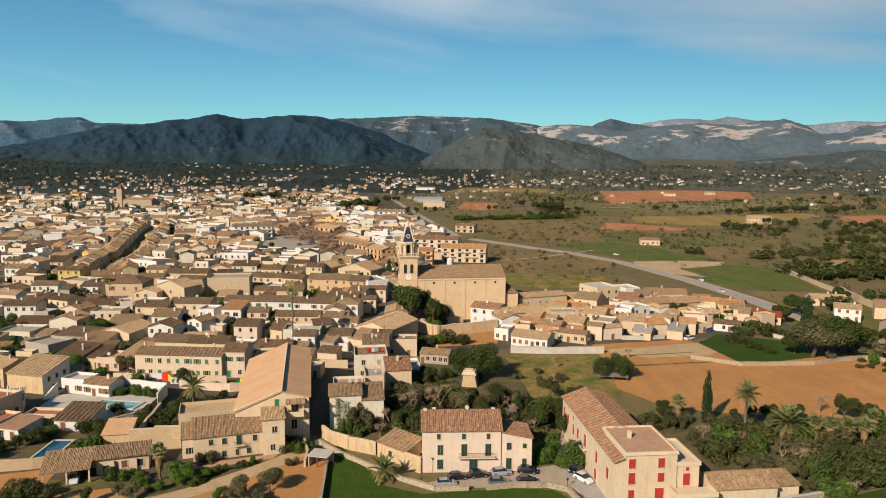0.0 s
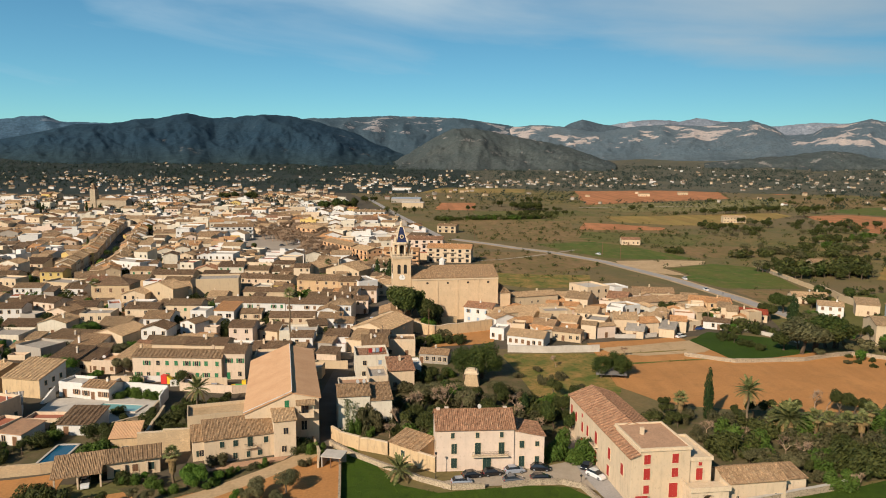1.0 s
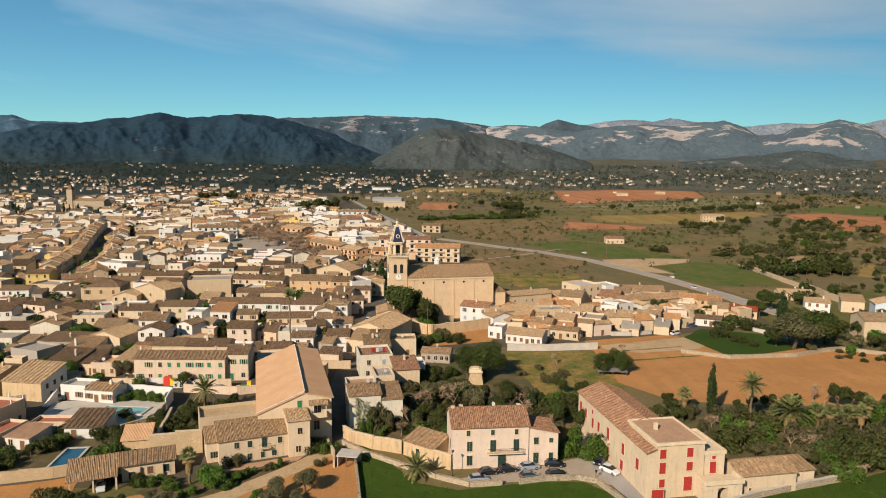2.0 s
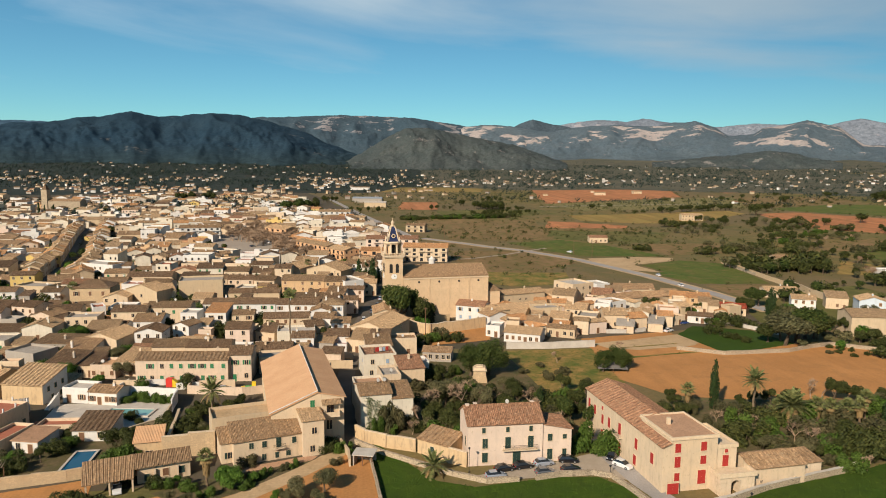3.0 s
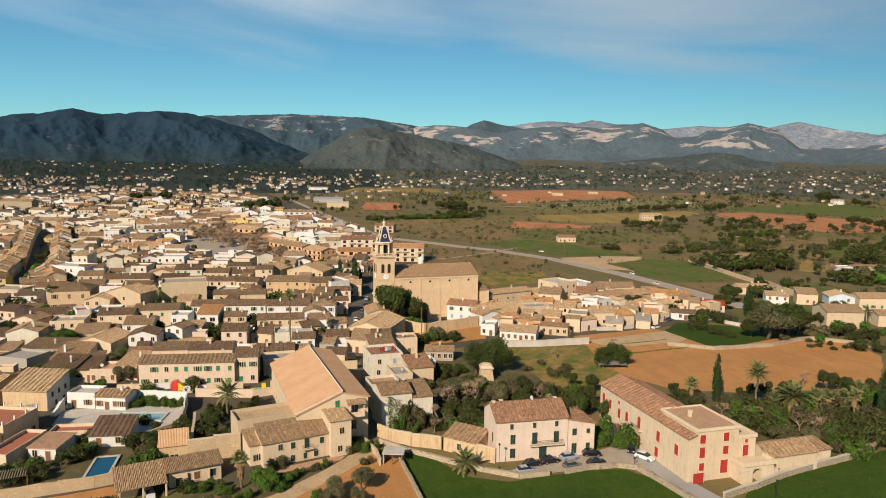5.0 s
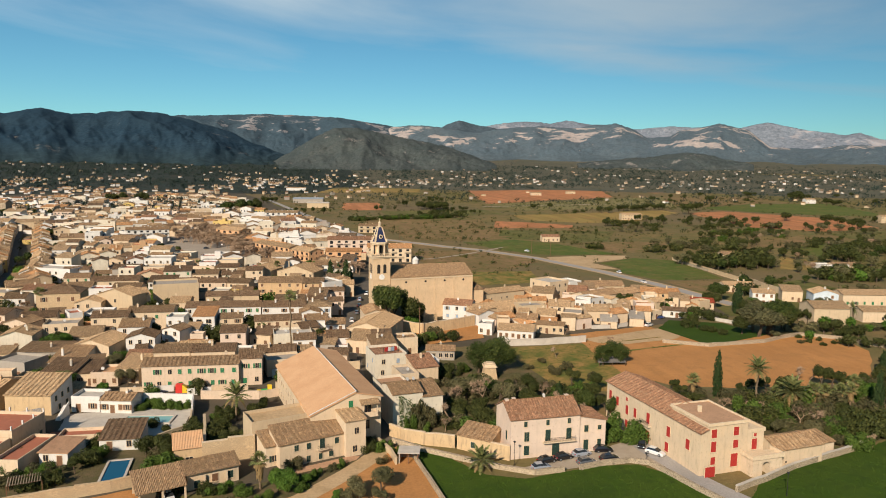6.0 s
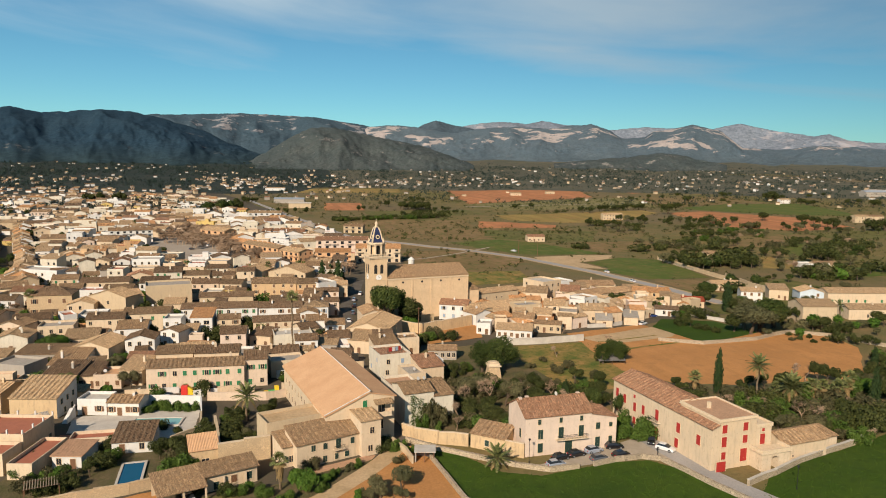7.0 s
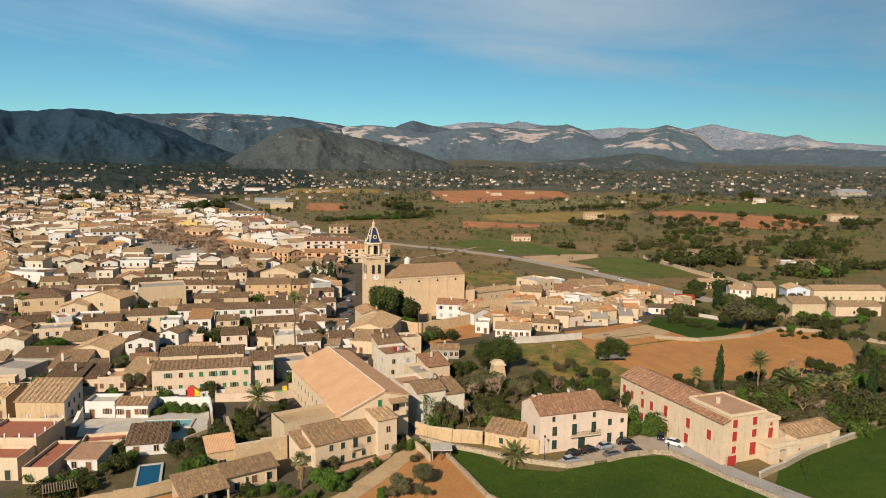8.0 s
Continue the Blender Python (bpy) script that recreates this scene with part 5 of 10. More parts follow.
def ngon_stage(g, cx, cy, r0, r1, z0, z1, sides, mat=0, turn=0.0):
    a = [(2 * math.pi * (k + 0.5) / sides) + turn for k in range(sides)]
    lo = [(cx + r0 * math.cos(t), cy + r0 * math.sin(t), z0) for t in a]
    hi = [(cx + r1 * math.cos(t), cy + r1 * math.sin(t), z1) for t in a]
    for k in range(sides):
        g.face([lo[k], lo[(k + 1) % sides], hi[(k + 1) % sides], hi[k]], mat)
    g.face(hi, mat)
    g.face(lo[::-1], mat)


def church():
    ch = thing("church", pose(-7.6, 278.4, 0, 0, 0, 8), "golden stone parish church with a tiled nave and blue-tiled bell tower", "church")
    W, D, H, R = 33.0, 19.0, 17.0, 3.6
    nave = part("nave", wall_geo(W + 2.2, D, H, "gx", R).mesh("nave", ["marl"]), ch, "", pose(-2.2, 0, 0))
    part("nave_roof", roof_geo(W + 2.2, D, H, "gx", R, 0.2, random.Random(3), 14, 0.42).mesh("nave_roof", ["tile"]), ch, "", pose(-2.15, 0, 0))
    g = Geo()
    g.box(-2.2, -0.25, H - 0.75, W + 0.1, 0, H - 0.35, 0, True)
    part("cornice", g.mesh("cornice", ["trim"]), ch)
    for k in range(5):
        g = Geo()
        x = W * k / 4
        g.box(x - 0.35 + (0.3 if k == 0 else 0), -0.14, 0, x + 0.35 - (0.3 if k == 4 else 0), 0, H - 0.76)
        part("pilaster", g.mesh("pilaster", ["marl"]), ch)
    eye = Geo()
    eye.tube([(0, 0.1, 0), (0, -0.05, 0)], [0.45, 0.45], 12)
    eye_me = eye.mesh("round_window", ["shade_panel"])
    for k in range(4):
        part("round_window", eye_me, ch, "small round window", pose(W * (k + 0.5) / 4, 0, H - 2.0))
    lan = Geo()
    ngon_stage(lan, 0, 0, 1.3, 1.3, 0, 2.6, 8)
    ngon_stage(lan, 0, 0, 1.5, 0.2, 2.6, 3.8, 8)
    part("lantern", lan.mesh("lantern", ["white"]), ch, "small white lantern on the roof", pose(12.5, 13.5, H + 2.6))
    # sacristy blocks against the end and the back
    ax = part("annexe", wall_geo(5.6, 11, 10.2, "hip", 0).mesh("annexe", ["marl"]), ch, "", pose(W + 0.01, 1.2, 0))
    part("annexe_roof", roof_geo(5.6, 11, 10.2, "hip", 2.6, 0.3, random.Random(5), 4).mesh("annexe_roof", ["tile"]), ax)
    for x, y, w, d, h in ((W * 0.55, D + 0.01, 12, 5, 9),):
        part("side_chapel", wall_geo(w, d, h, "shed", 1.0).mesh("side_chapel", ["marl"]), ch, "", pose(x, y, 0))
        part("side_chapel_roof", roof_geo(w, d, h, "shed", 1.0, 0.25, random.Random(5), 3).mesh("side_chapel_roof", ["tile"]), ch, "", pose(x, y, 0))
    # bell tower
    tw = part("bell_tower", None, ch, "", pose(-9.4, 0.4, 0))
    S = 7.0
    g = Geo()
    g.box(0, 0, 0, S, S, 25.0)
    for z in (8.0, 16.2):
        g.box(-0.12, -0.12, z, S + 0.12, S + 0.12, z + 0.35, 0, True)
    part("shaft", g.mesh("shaft", ["marl"]), tw)
    g = Geo()
    g.box(-0.35, -0.35, 25.004, S + 0.35, S + 0.35, 25.5, 0, True)
    g.box(-0.65, -0.65, 25.504, S + 0.65, S + 0.65, 25.95, 0, True)
    part("cornice", g.mesh("cornice", ["trim"]), tw)
    g = Geo()
    for k in range(9):
        t = -0.45 + k * (S + 0.9) / 8
        for x, y in ((t, -0.45), (t, S + 0.45), (-0.45, t), (S + 0.45, t)):
            g.box(x - 0.09, y - 0.09, 25.954, x + 0.09, y + 0.09, 26.75)
    for x0, y0, x1, y1 in ((-0.6, -0.6, S + 0.6, -0.35), (-0.6, S + 0.35, S + 0.6, S + 0.6), (-0.6, -0.35, -0.35, S + 0.35), (S + 0.35, -0.35, S + 0.6, S + 0.35)):
        g.box(x0, y0, 26.754, x1, y1, 26.95, 0, True)
    part("balustrade", g.mesh("balustrade", ["trim"]), tw)
    win = arch_geo(1.25, 3.6, 0.04)
    win_me = win.mesh("belfry_opening", ["shade_panel"])
    for (ox, oy, rz) in ((S / 2, 0, 0), (0, S / 2, -90), (S, S / 2, 90)):
        for s in (-1, 1):
            part("belfry_opening", win_me, tw, "arched bell opening as a dark painted panel", pose(ox, oy, 19.0, 0, 0, rz) @ pose(s * 1.25, 0, 0))
        clock = Geo()
        clock.tube([(0, 0.1, 0), (0, -0.1, 0)], [1.15, 1.15], 20)
        cl = part("clock", clock.mesh("clock", ["clockface"]), tw, "round white clock face", pose(ox, oy, 17.7 - 2.4 + 2.2, 0, 0, rz))
        hand = Geo()
        hand.box(-0.05, -0.13, 0, 0.05, -0.105, 0.9)
        hand.box(0, -0.13, -0.05, 0.6, -0.105, 0.05)
        part("clock_pointer", hand.mesh("clock_pointer", ["iron"]), cl)
    # open octagonal lantern with columns
    c = S / 2
    g = Geo()
    ngon_stage(g, c, c, 2.05, 2.05, 25.96, 31.2, 8)
    part("lantern_core", g.mesh("lantern_core", ["marl"]), tw)
    col = Geo()
    col.tube([(0, 0, 0), (0, 0, 0.3), (0, 0, 0.34), (0, 0, 4.0), (0, 0, 4.3)], [0.55, 0.55, 0.42, 0.38, 0.56], 10)
    col_me = col.mesh("column", ["trim"], True)
    for k in range(8):
        t = 2 * math.pi * (k + 0.5) / 8
        part("column", col_me, tw, "", pose(c + 3.2 * math.cos(t), c + 3.2 * math.sin(t), 25.96))
    for k in range(4):
        t = math.pi * k / 2
        part("lantern_arch", arch_geo(1.5, 3.8, 0.05).mesh("lantern_arch", ["shade_panel"]), tw, "arched opening as a dark painted panel", pose(c + 1.93 * math.cos(t), c + 1.93 * math.sin(t), 26.3, 0, 0, math.degrees(t) + 90))
    g = Geo()
    ngon_stage(g, c, c, 3.4, 3.75, 30.26, 30.9, 8)
    ngon_stage(g, c, c, 3.85, 3.5, 30.904, 31.3, 8)
    part("lantern_cornice", g.mesh("lantern_cornice", ["trim"]), tw)
    g = Geo()
    prof = [(3.3, 31.304), (2.75, 32.3), (2.35, 33.6), (1.95, 35.0), (1.5, 36.2), (1.0, 37.2)]
    for (r0, z0), (r1, z1) in zip(prof, prof[1:]):
        ngon_stage(g, c, c, r0, r1, z0, z1, 4)
    part("spire", g.mesh("spire", ["bluetile"]), tw, "dark blue glazed tile spire")
    rib = Geo()
    rib.tube([(r, 0, z) for r, z in prof], [0.26] * len(prof), 6)
    rib.tube([(3.35, 0, 31.3), (3.35, 0, 32.6), (3.35, 0, 33.2)], [0.3, 0.2, 0.04], 6)
    rib_me = rib.mesh("rib", ["trim"])
    oc, hole = Geo(), Geo()
    oc.tube([(0, 0.5, 0), (0, -0.2, 0)], [0.8, 0.8], 14)
    hole.tube([(0, 0.4, 0), (0, -0.23, 0)], [0.5, 0.5], 14)
    oc_me, hole_me = oc.mesh("oculus", ["trim"]), hole.mesh("oculus_opening", ["shade_panel"])
    for k in range(4):
        part("rib", rib_me, tw, "", pose(c, c, 0, 0, 0, 90 * k + 45))
        a = math.pi * k / 2
        o = part("oculus", oc_me, tw, "", pose(c + 1.75 * math.cos(a), c + 1.75 * math.sin(a), 33.5, 0, 0, 90 * k + 90))
        part("oculus_opening", hole_me, o)
    g = Geo()
    ngon_stage(g, c, c, 0.95, 0.95, 37.204, 37.5, 8)
    ngon_stage(g, c, c, 0.5, 0.5, 37.504, 38.7, 8)
    ngon_stage(g, c, c, 0.75, 0.1, 38.704, 39.6, 8)
    g.tube([(c, c, 39.5), (c, c, 40.6)], [0.06, 0.05], 5)
    g.box(c - 0.35, c - 0.05, 40.1, c + 0.35, c + 0.05, 40.22)
    part("finial", g.mesh("finial", ["trim"]), tw)
    fin = Geo()
    fin.tube([(0, 0, 0), (0, 0, 0.5), (0, 0, 0.55), (0, 0, 1.3), (0, 0, 1.9)], [0.3, 0.3, 0.2, 0.34, 0.04], 8)
    fin_me = fin.mesh("pinnacle", ["trim"])
    for x, y in ((-0.4, -0.4), (S + 0.4, -0.4), (-0.4, S + 0.4), (S + 0.4, S + 0.4)):
        part("pinnacle", fin_me, tw, "", pose(x, y, 26.95))
    claim(-17, 280, 42, 24, 8)


church()


# ---- pale pink house with the car yard ----
def grid_windows(hs, spots, detail=3):
    for st, m, w, h in spots:
        window(hs, m, st, w, h, detail)


def pink_house():
    hs = house(-4.2, 140.4, 16.0, 9.6, 8.9, 2.2, "gx", "palepink", "tile_red", cols=0, rows=0, door=False, chimney=False, rise=2.5, over=0.35, group="",
               label="pale pink three-storey house with dark green shutters and tiled roof")
    F = lambda x, z: pose(x, -0.02, z)
    grid_windows(hs, [("k", F(3.3, 7.05), 0.75, 1.15), ("k", F(8.4, 7.05), 0.75, 1.15), ("k", F(13.4, 7.05), 0.75, 1.15),
                      ("k", F(3.6, 3.75), 1.15, 2.1), ("k", F(8.5, 3.5), 1.2, 2.5), ("k", F(13.4, 3.5), 1.2, 2.5),
                      ("k", F(3.6, 0.7), 1.2, 2.1), ("k", pose(-0.02, 2.6, 3.6, 0, 0, -90), 0.9, 2.0)])
    dm = window_mesh("k", 1.7, 2.7, 3)
    d = part("door", dm[0], hs, "dark green double door", F(10.4, 0.02))
    for s in (-1, 1):
        part("door_leaf", dm[1], d, "", pose(s * 0.425, -0.021, 0))
    g = Geo()
    g.box(7.2, -0.95, 3.2, 14.8, 0, 3.38, 0, True)
    bal = part("balcony", g.mesh("balcony", ["trim"]), hs)
    g = Geo()
    g.box(7.25, -0.92, 4.32, 14.75, -0.87, 4.38, 0, True)
    for k in range(38):
        g.box(7.27 + k * 0.2, -0.91, 3.384, 7.295 + k * 0.2, -0.885, 4.32)
    part("railing", g.mesh("railing", ["iron"]), bal)
    # lower wing to the right
    g = Geo()
    g.prism([(0, 0), (0, 8.3), (6.4, 7.0), (6.4, 0)], "y", 0.3, 8.0)
    wing = part("wing", g.mesh("wing", ["palepink"]), hs, "", pose(16.004, 0, 0))
    r = Geo()
    r.slab((6.7, -0.05, 6.95), (6.7, 8.3, 6.95), (0.05, 8.3, 8.32), (0.05, -0.05, 8.32), 0.16, 0, 4, 0.03, random.Random(2), 0.4)
    part("wing_roof", r.mesh("wing_roof", ["tile_red"]), wing)
    for st, x, z, w, h in (("k", 1.7, 4.6, 1.0, 1.5), ("k", 4.9, 4.9, 0.85, 1.0), ("k", 1.7, 0.5, 1.15, 2.3), ("k", 4.9, 1.2, 0.9, 1.5)):
        window(wing, pose(x, 0.28, z), st, w, h, 3)
    for x, y in ((0.6, 4.8), (2.4, 5.3), (14.8, 5.0)):
        c = Geo()
        c.box(x - 0.35, y - 0.3, 9.6, x + 0.35, y + 0.3, 11.7)
        c.box(x - 0.42, y - 0.37, 11.704, x + 0.42, y + 0.37, 11.84, 0, True)
        part("chimney", c.mesh("chimney", ["palepink"]), hs)
    # walled yard and lean-to beside it
    house(-14.1, 148.3, 8.2, 5.4, 3.3, -41, "shed", "oldwall", "tile", cols=1, rows=1, shut="k", door=False, chimney=False, rise=1.2, group="", detail=3, category="outbuilding", name="outbuilding", skip=0,
          label="low sand-coloured outbuilding with an old tiled lean-to roof")


pink_house()


# ---- large stone house with red shutters ----
def big_house():
    hs = thing("manor_house", pose(31.2, 125.2, 0, 0, 0, 5.5), "large cream manor house with red shutters and a flat roof terrace", "house")
    claim(31.2, 125.2, 16, 36, 5.5)
    W, D, H = 10.6, 36.0, 9.2
    part("wall", wall_geo(W, D - 12.6, H, "gy", 1.9).mesh("wall", ["cream"]), hs, "", pose(0, 12.6, 0))
    part("roof", roof_geo(W, D - 12.8, H, "gy", 1.9, 0.4, random.Random(8), 16, 0.3).mesh("roof", ["tile_red"]), hs, "", pose(0, 12.8, 0))
    g = Geo()
    g.prism([(0, 0), (0, H), (1.9, H + 0.68), (1.9, 0)], "y", -0.05, 12.596)
    part("front_wall", g.mesh("front_wall", ["cream"]), hs)
    g = Geo()
    g.slab((-0.4, 12.39, H - 0.14), (-0.4, -0.4, H - 0.14), (1.64, -0.4, H + 0.6), (1.64, 12.39, H + 0.6), 0.16, 0, 5, 0.04, random.Random(6), 0.3)
    part("front_roof", g.mesh("front_roof", ["tile_red"]), hs)
    g = Geo()
    g.box(1.9, -0.06, 0, 11.6, 12.6, 10.4)
    blk = part("front_block", g.mesh("front_block", ["cream"]), hs)
    g = Geo()
    g.box(1.65, -0.3, 10.4, 11.85, 12.85, 10.62, 0, True)
    for b in ((1.75, -0.2, 11.75, 0.1), (1.75, 12.45, 11.75, 12.75), (1.75, 0.1, 2.05, 12.45), (11.45, 0.1, 11.75, 12.45)):
        g.box(*b[:2], 10.624, *b[2:], 11.0)
    part("parapet", g.mesh("parapet", ["trim"]), blk)
    g = Geo()
    g.box(2.07, 0.12, 10.624, 11.43, 12.43, 10.7)
    part("terrace", g.mesh("terrace", ["terrace_tan"]), blk)
    g = Geo()
    g.box(4.8, 7.0, 10.704, 5.5, 7.6, 12.1)
    part("chimney", g.mesh("chimney", ["trim"]), blk)
    g = Geo()
    g.box(11.604, 0.2, 0, 16.0, 11.0, 8.0)
    rb = part("side_block", g.mesh("side_block", ["cream"]), hs)
    g = Geo()
    g.box(11.604, 0.0, 8.004, 16.25, 11.2, 8.35, 0, True)
    for b in ((11.604, 0.0, 16.25, 0.3), (11.604, 10.9, 16.25, 11.2), (15.95, 0.3, 16.25, 10.9)):
        g.box(*b[:2], 8.354, *b[2:], 8.75)
    part("side_terrace", g.mesh("side_terrace", ["trim"]), rb)
    F = lambda x, z: pose(x, -0.09, z)
    sp = [("r", F(3.1, 7.9), 1.25, 1.8), ("r", F(3.1, 4.9), 1.25, 2.2), ("r", F(3.1, 2.2), 1.1, 1.6), ("r", F(8.6, 7.9), 1.25, 1.8), ("r", F(8.6, 5.2), 1.25, 1.7), ("r", F(8.4, 1.2), 1.7, 2.8),
          ("r", pose(13.6, 0.17, 4.2), 1.3, 2.3), ("r", pose(13.7, 0.17, 7.0), 0.7, 0.7)]
    Lf = lambda y, z: pose(-0.02, y, z, 0, 0, -90)
    for y, z, w, h in ((34.2, 5.2, 1.1, 2.2), (31.0, 4.6, 1.1, 2.2), (27.0, 7.0, 0.8, 0.9), (26.8, 3.8, 1.1, 2.2), (23.4, 4.2, 1.1, 2.2), (18.2, 4.6, 1.2, 2.5), (10.6, 4.4, 1.2, 2.3), (4.0, 4.2, 1.2, 2.2),
                       (34.2, 1.6, 1.1, 1.6), (26.8, 0.6, 1.1, 1.8), (11.0, 0.9, 1.2, 2.1)):
        sp.append(("r", Lf(y, z), w, h))
    grid_windows(hs, sp)
    for m, w, h in ((pose(-0.03, 18.2, 0.05, 0, 0, -90), 1.5, 2.9), (pose(1.9, -0.9, 0.0), 2.4, 2.2)):
        dm = window_mesh("r", w, h, 3)
        d = part("door", dm[0], hs, "tall red wooden door", m)
        for s in (-1, 1):
            part("door_leaf", dm[1], d, "", pose(s * w / 4, -0.021, 0))
    g = Geo()
    g.box(-0.95, 16.8, 4.2, 0, 19.6, 4.38, 0, True)
    bal = part("balcony", g.mesh("balcony", ["trim"]), hs)
    g = Geo()
    g.box(-0.93, 16.82, 5.3, -0.88, 19.58, 5.36, 0, True)
    for k in range(14):
        g.box(-0.92, 16.84 + k * 0.21, 4.384, -0.895, 16.87 + k * 0.21, 5.3)
    part("railing", g.mesh("railing", ["iron"]), bal)
    # porch terrace with an arch
    g = Geo()
    g.box(10.2, -3.6, 0, 12.6, -0.1, 3.7)
    g.box(14.6, -3.6, 0, 17.6, -0.1, 3.7)
    g.box(12.6, -3.6, 3.0, 14.6, -0.1, 3.7, 0, True)
    for k in range(6):
        z0, z1 = 3.0 - 1.0 * (1 - math.sin(math.pi * k / 12)), 3.0
        a = 1.0 * math.cos(math.pi * k / 12)
        g.box(12.6, -3.6, z0, 13.6 - a + 0.01, -3.2, z1, 0, True)
        g.box(13.6 + a - 0.01, -3.6, z0, 14.6, -3.2, z1, 0, True)
    porch = part("porch", g.mesh("porch", ["cream"]), hs, "arched stone porch with a terrace on top")
    g = Geo()
    g.box(9.9, -3.9, 3.704, 17.9, -0.1, 3.9, 0, True)
    for b in ((9.9, -3.9, 17.9, -3.6), (9.9, -3.6, 10.2, -0.1), (17.6, -3.6, 17.9, -0.1)):
        g.box(*b[:2], 3.904, *b[2:], 4.6)
    part("porch_terrace", g.mesh("porch_terrace", ["trim"]), porch)
    # low annexe roofs on the garden side
    g = Geo()
    g.slab((14.5, 14, 4.6), (14.5, 30, 4.6), (10.7, 30, 6.6), (10.7, 14, 6.6), 0.16, 0, 6, 0.04, random.Random(1), 0.42)
    part("garden_roof", g.mesh("garden_roof", ["tile_dark"]), hs)
    g = Geo()
    g.box(10.604, 14.2, 0, 14.2, 29.8, 4.6)
    part("garden_wing", g.mesh("garden_wing", ["cream"]), hs)


big_house()
house(49.6, 125.3, 12.2, 7.2, 4.0, 7, "gx", "cream", "tile", shut="d", cols=3, rows=1, win_w=0.5, win_h=0.5, detail=3, group="", door=False, label="low cream cottage with an old tiled roof", rise=1.5)
house(62.2, 129.0, 5.0, 5.0, 3.0, 7, "shed", "cream", "tile", shut="d", cols=0, rows=0, detail=3, group="", door=False, chimney=False, label="small lean-to beside the cottage", rise=0.8)


# ---- farm and hall on the left ----
def hall():
    """A long hall: a broad slope to the yard, lying half a metre over the narrow slope to the street."""
    hs = thing("hall", pose(-45.8, 152.9, 0, 0, 0, 10.5), "long cream hall with a stepped salmon-coloured roof", "hall")
    L = 41.0
    claim(-45.8, 152.9, 16, L, 10.5)
    g = Geo()
    g.prism([(0, 0), (0, 7.9), (10, 12.0), (16, 10.6), (16, 0)], "y", 0, L)
    part("wall", g.mesh("wall", ["cream"]), hs)
    g = Geo()
    g.slab((-0.4, L + 0.3, 7.8), (-0.4, -0.3, 7.8), (10.15, -0.3, 12.1), (10.15, L + 0.3, 12.1), 0.5, 0, 10, 0.04, random.Random(4))
    part("upper_roof", g.mesh("upper_roof", ["membrane"]), hs)
    g = Geo()
    g.slab((16.5, -0.3, 10.5), (16.5, L + 0.3, 10.5), (10.16, L + 0.3, 12.0), (10.16, -0.3, 12.0), 0.16, 0, 10, 0.04, random.Random(5))
    part("lower_roof", g.mesh("lower_roof", ["membrane"]), hs)
    g = Geo()
    g.tube([(-0.4, -0.32, 8.3), (10.15, -0.32, 12.6), (10.15, 26, 12.62), (10.15, L, 12.6)], [0.1] * 4, 6)
    part("roof_edge", g.mesh("roof_edge", ["white"]), hs, "pale mortar edge of the roof")
    for r in range(2):
        for k in range(10):
            window(hs, pose(-0.02, 9 + k * 3.2, 1.2 + r * 3.3, 0, 0, -90), "d", 0.8, 1.3, 3)
    window(hs, pose(9.0, -0.02, 8.7), "g", 1.0, 1.7, 3)
    window(hs, pose(12.9, -0.02, 7.0), "d", 1.6, 2.1, 3)
    window(hs, pose(12.7, -0.02, 3.4), "d", 1.2, 2.1, 3)
    for k in range(5):
        window(hs, pose(16.02, 4 + k * 7, 5.5, 0, 0, 90), "d", 1.0, 1.6, 3)
    g = Geo()
    g.box(11.2, -1.5, 6.6, 14.9, 0, 6.85, 0, True)
    bal = part("balcony", g.mesh("balcony", ["trim"]), hs, "covered balcony on the gable")
    g = Geo()
    g.box(11.25, -1.48, 6.854, 14.85, -1.36, 7.75)
    g.box(11.25, -1.36, 6.854, 11.37, 0, 7.75)
    g.box(14.73, -1.36, 6.854, 14.85, 0, 7.75)
    for x in (11.3, 14.6):
        g.box(x, -1.46, 7.754, x + 0.2, -1.3, 9.6)
    part("parapet", g.mesh("parapet", ["cream"]), bal)
    g = Geo()
    g.slab((10.9, -1.9, 9.6), (15.2, -1.9, 9.6), (15.2, 0.1, 10.2), (10.9, 0.1, 10.2), 0.16, 0, 3, 0.03, random.Random(2), 0.3)
    part("balcony_roof", g.mesh("balcony_roof", ["tile_tan"]), bal)


hall()
house(-38.6, 148.2, 4.6, 7.5, 7.9, 16, "shed", "cream", "tile_tan", shut="d", cols=1, rows=2, door=False, chimney=False, rise=1.0, detail=3, group="", label="narrow cream stair block with a tiled lean-to roof", skip=0.0)
farm = house(-52.4, 144.8, 14.2, 6.6, 5.1, 19, "shed", "cream", "tile", cols=0, rows=0, door=False, chimney=False, rise=1.9, detail=3, group="", label="cream farmhouse with dark green shutters and tiled roof")
for x, z, w, h in ((3.6, 3.2, 0.95, 1.3), (6.3, 3.1, 0.95, 1.35), (9.3, 2.7, 1.1, 2.1), (12.6, 3.1, 0.9, 1.35), (6.2, 0.4, 0.95, 1.3), (8.9, 0.4, 0.8, 1.3), (11.3, 0.5, 1.0, 1.2)):
    window(farm, pose(x, -0.02, z), "k", w, h, 3)
ledge = Geo()
ledge.box(8.0, -0.8, 2.5, 10.6, 0, 2.64, 0, True)
farm_balcony = part("balcony", ledge.mesh("balcony", ["trim"]), farm)
bars = Geo()
bars.box(8.04, -0.78, 3.5, 10.56, -0.73, 3.55, 0, True)
for k in range(14):
    bars.box(8.06 + k * 0.19, -0.77, 2.644, 8.085 + k * 0.19, -0.745, 3.5)
part("railing", bars.mesh("railing", ["iron"]), farm_balcony)
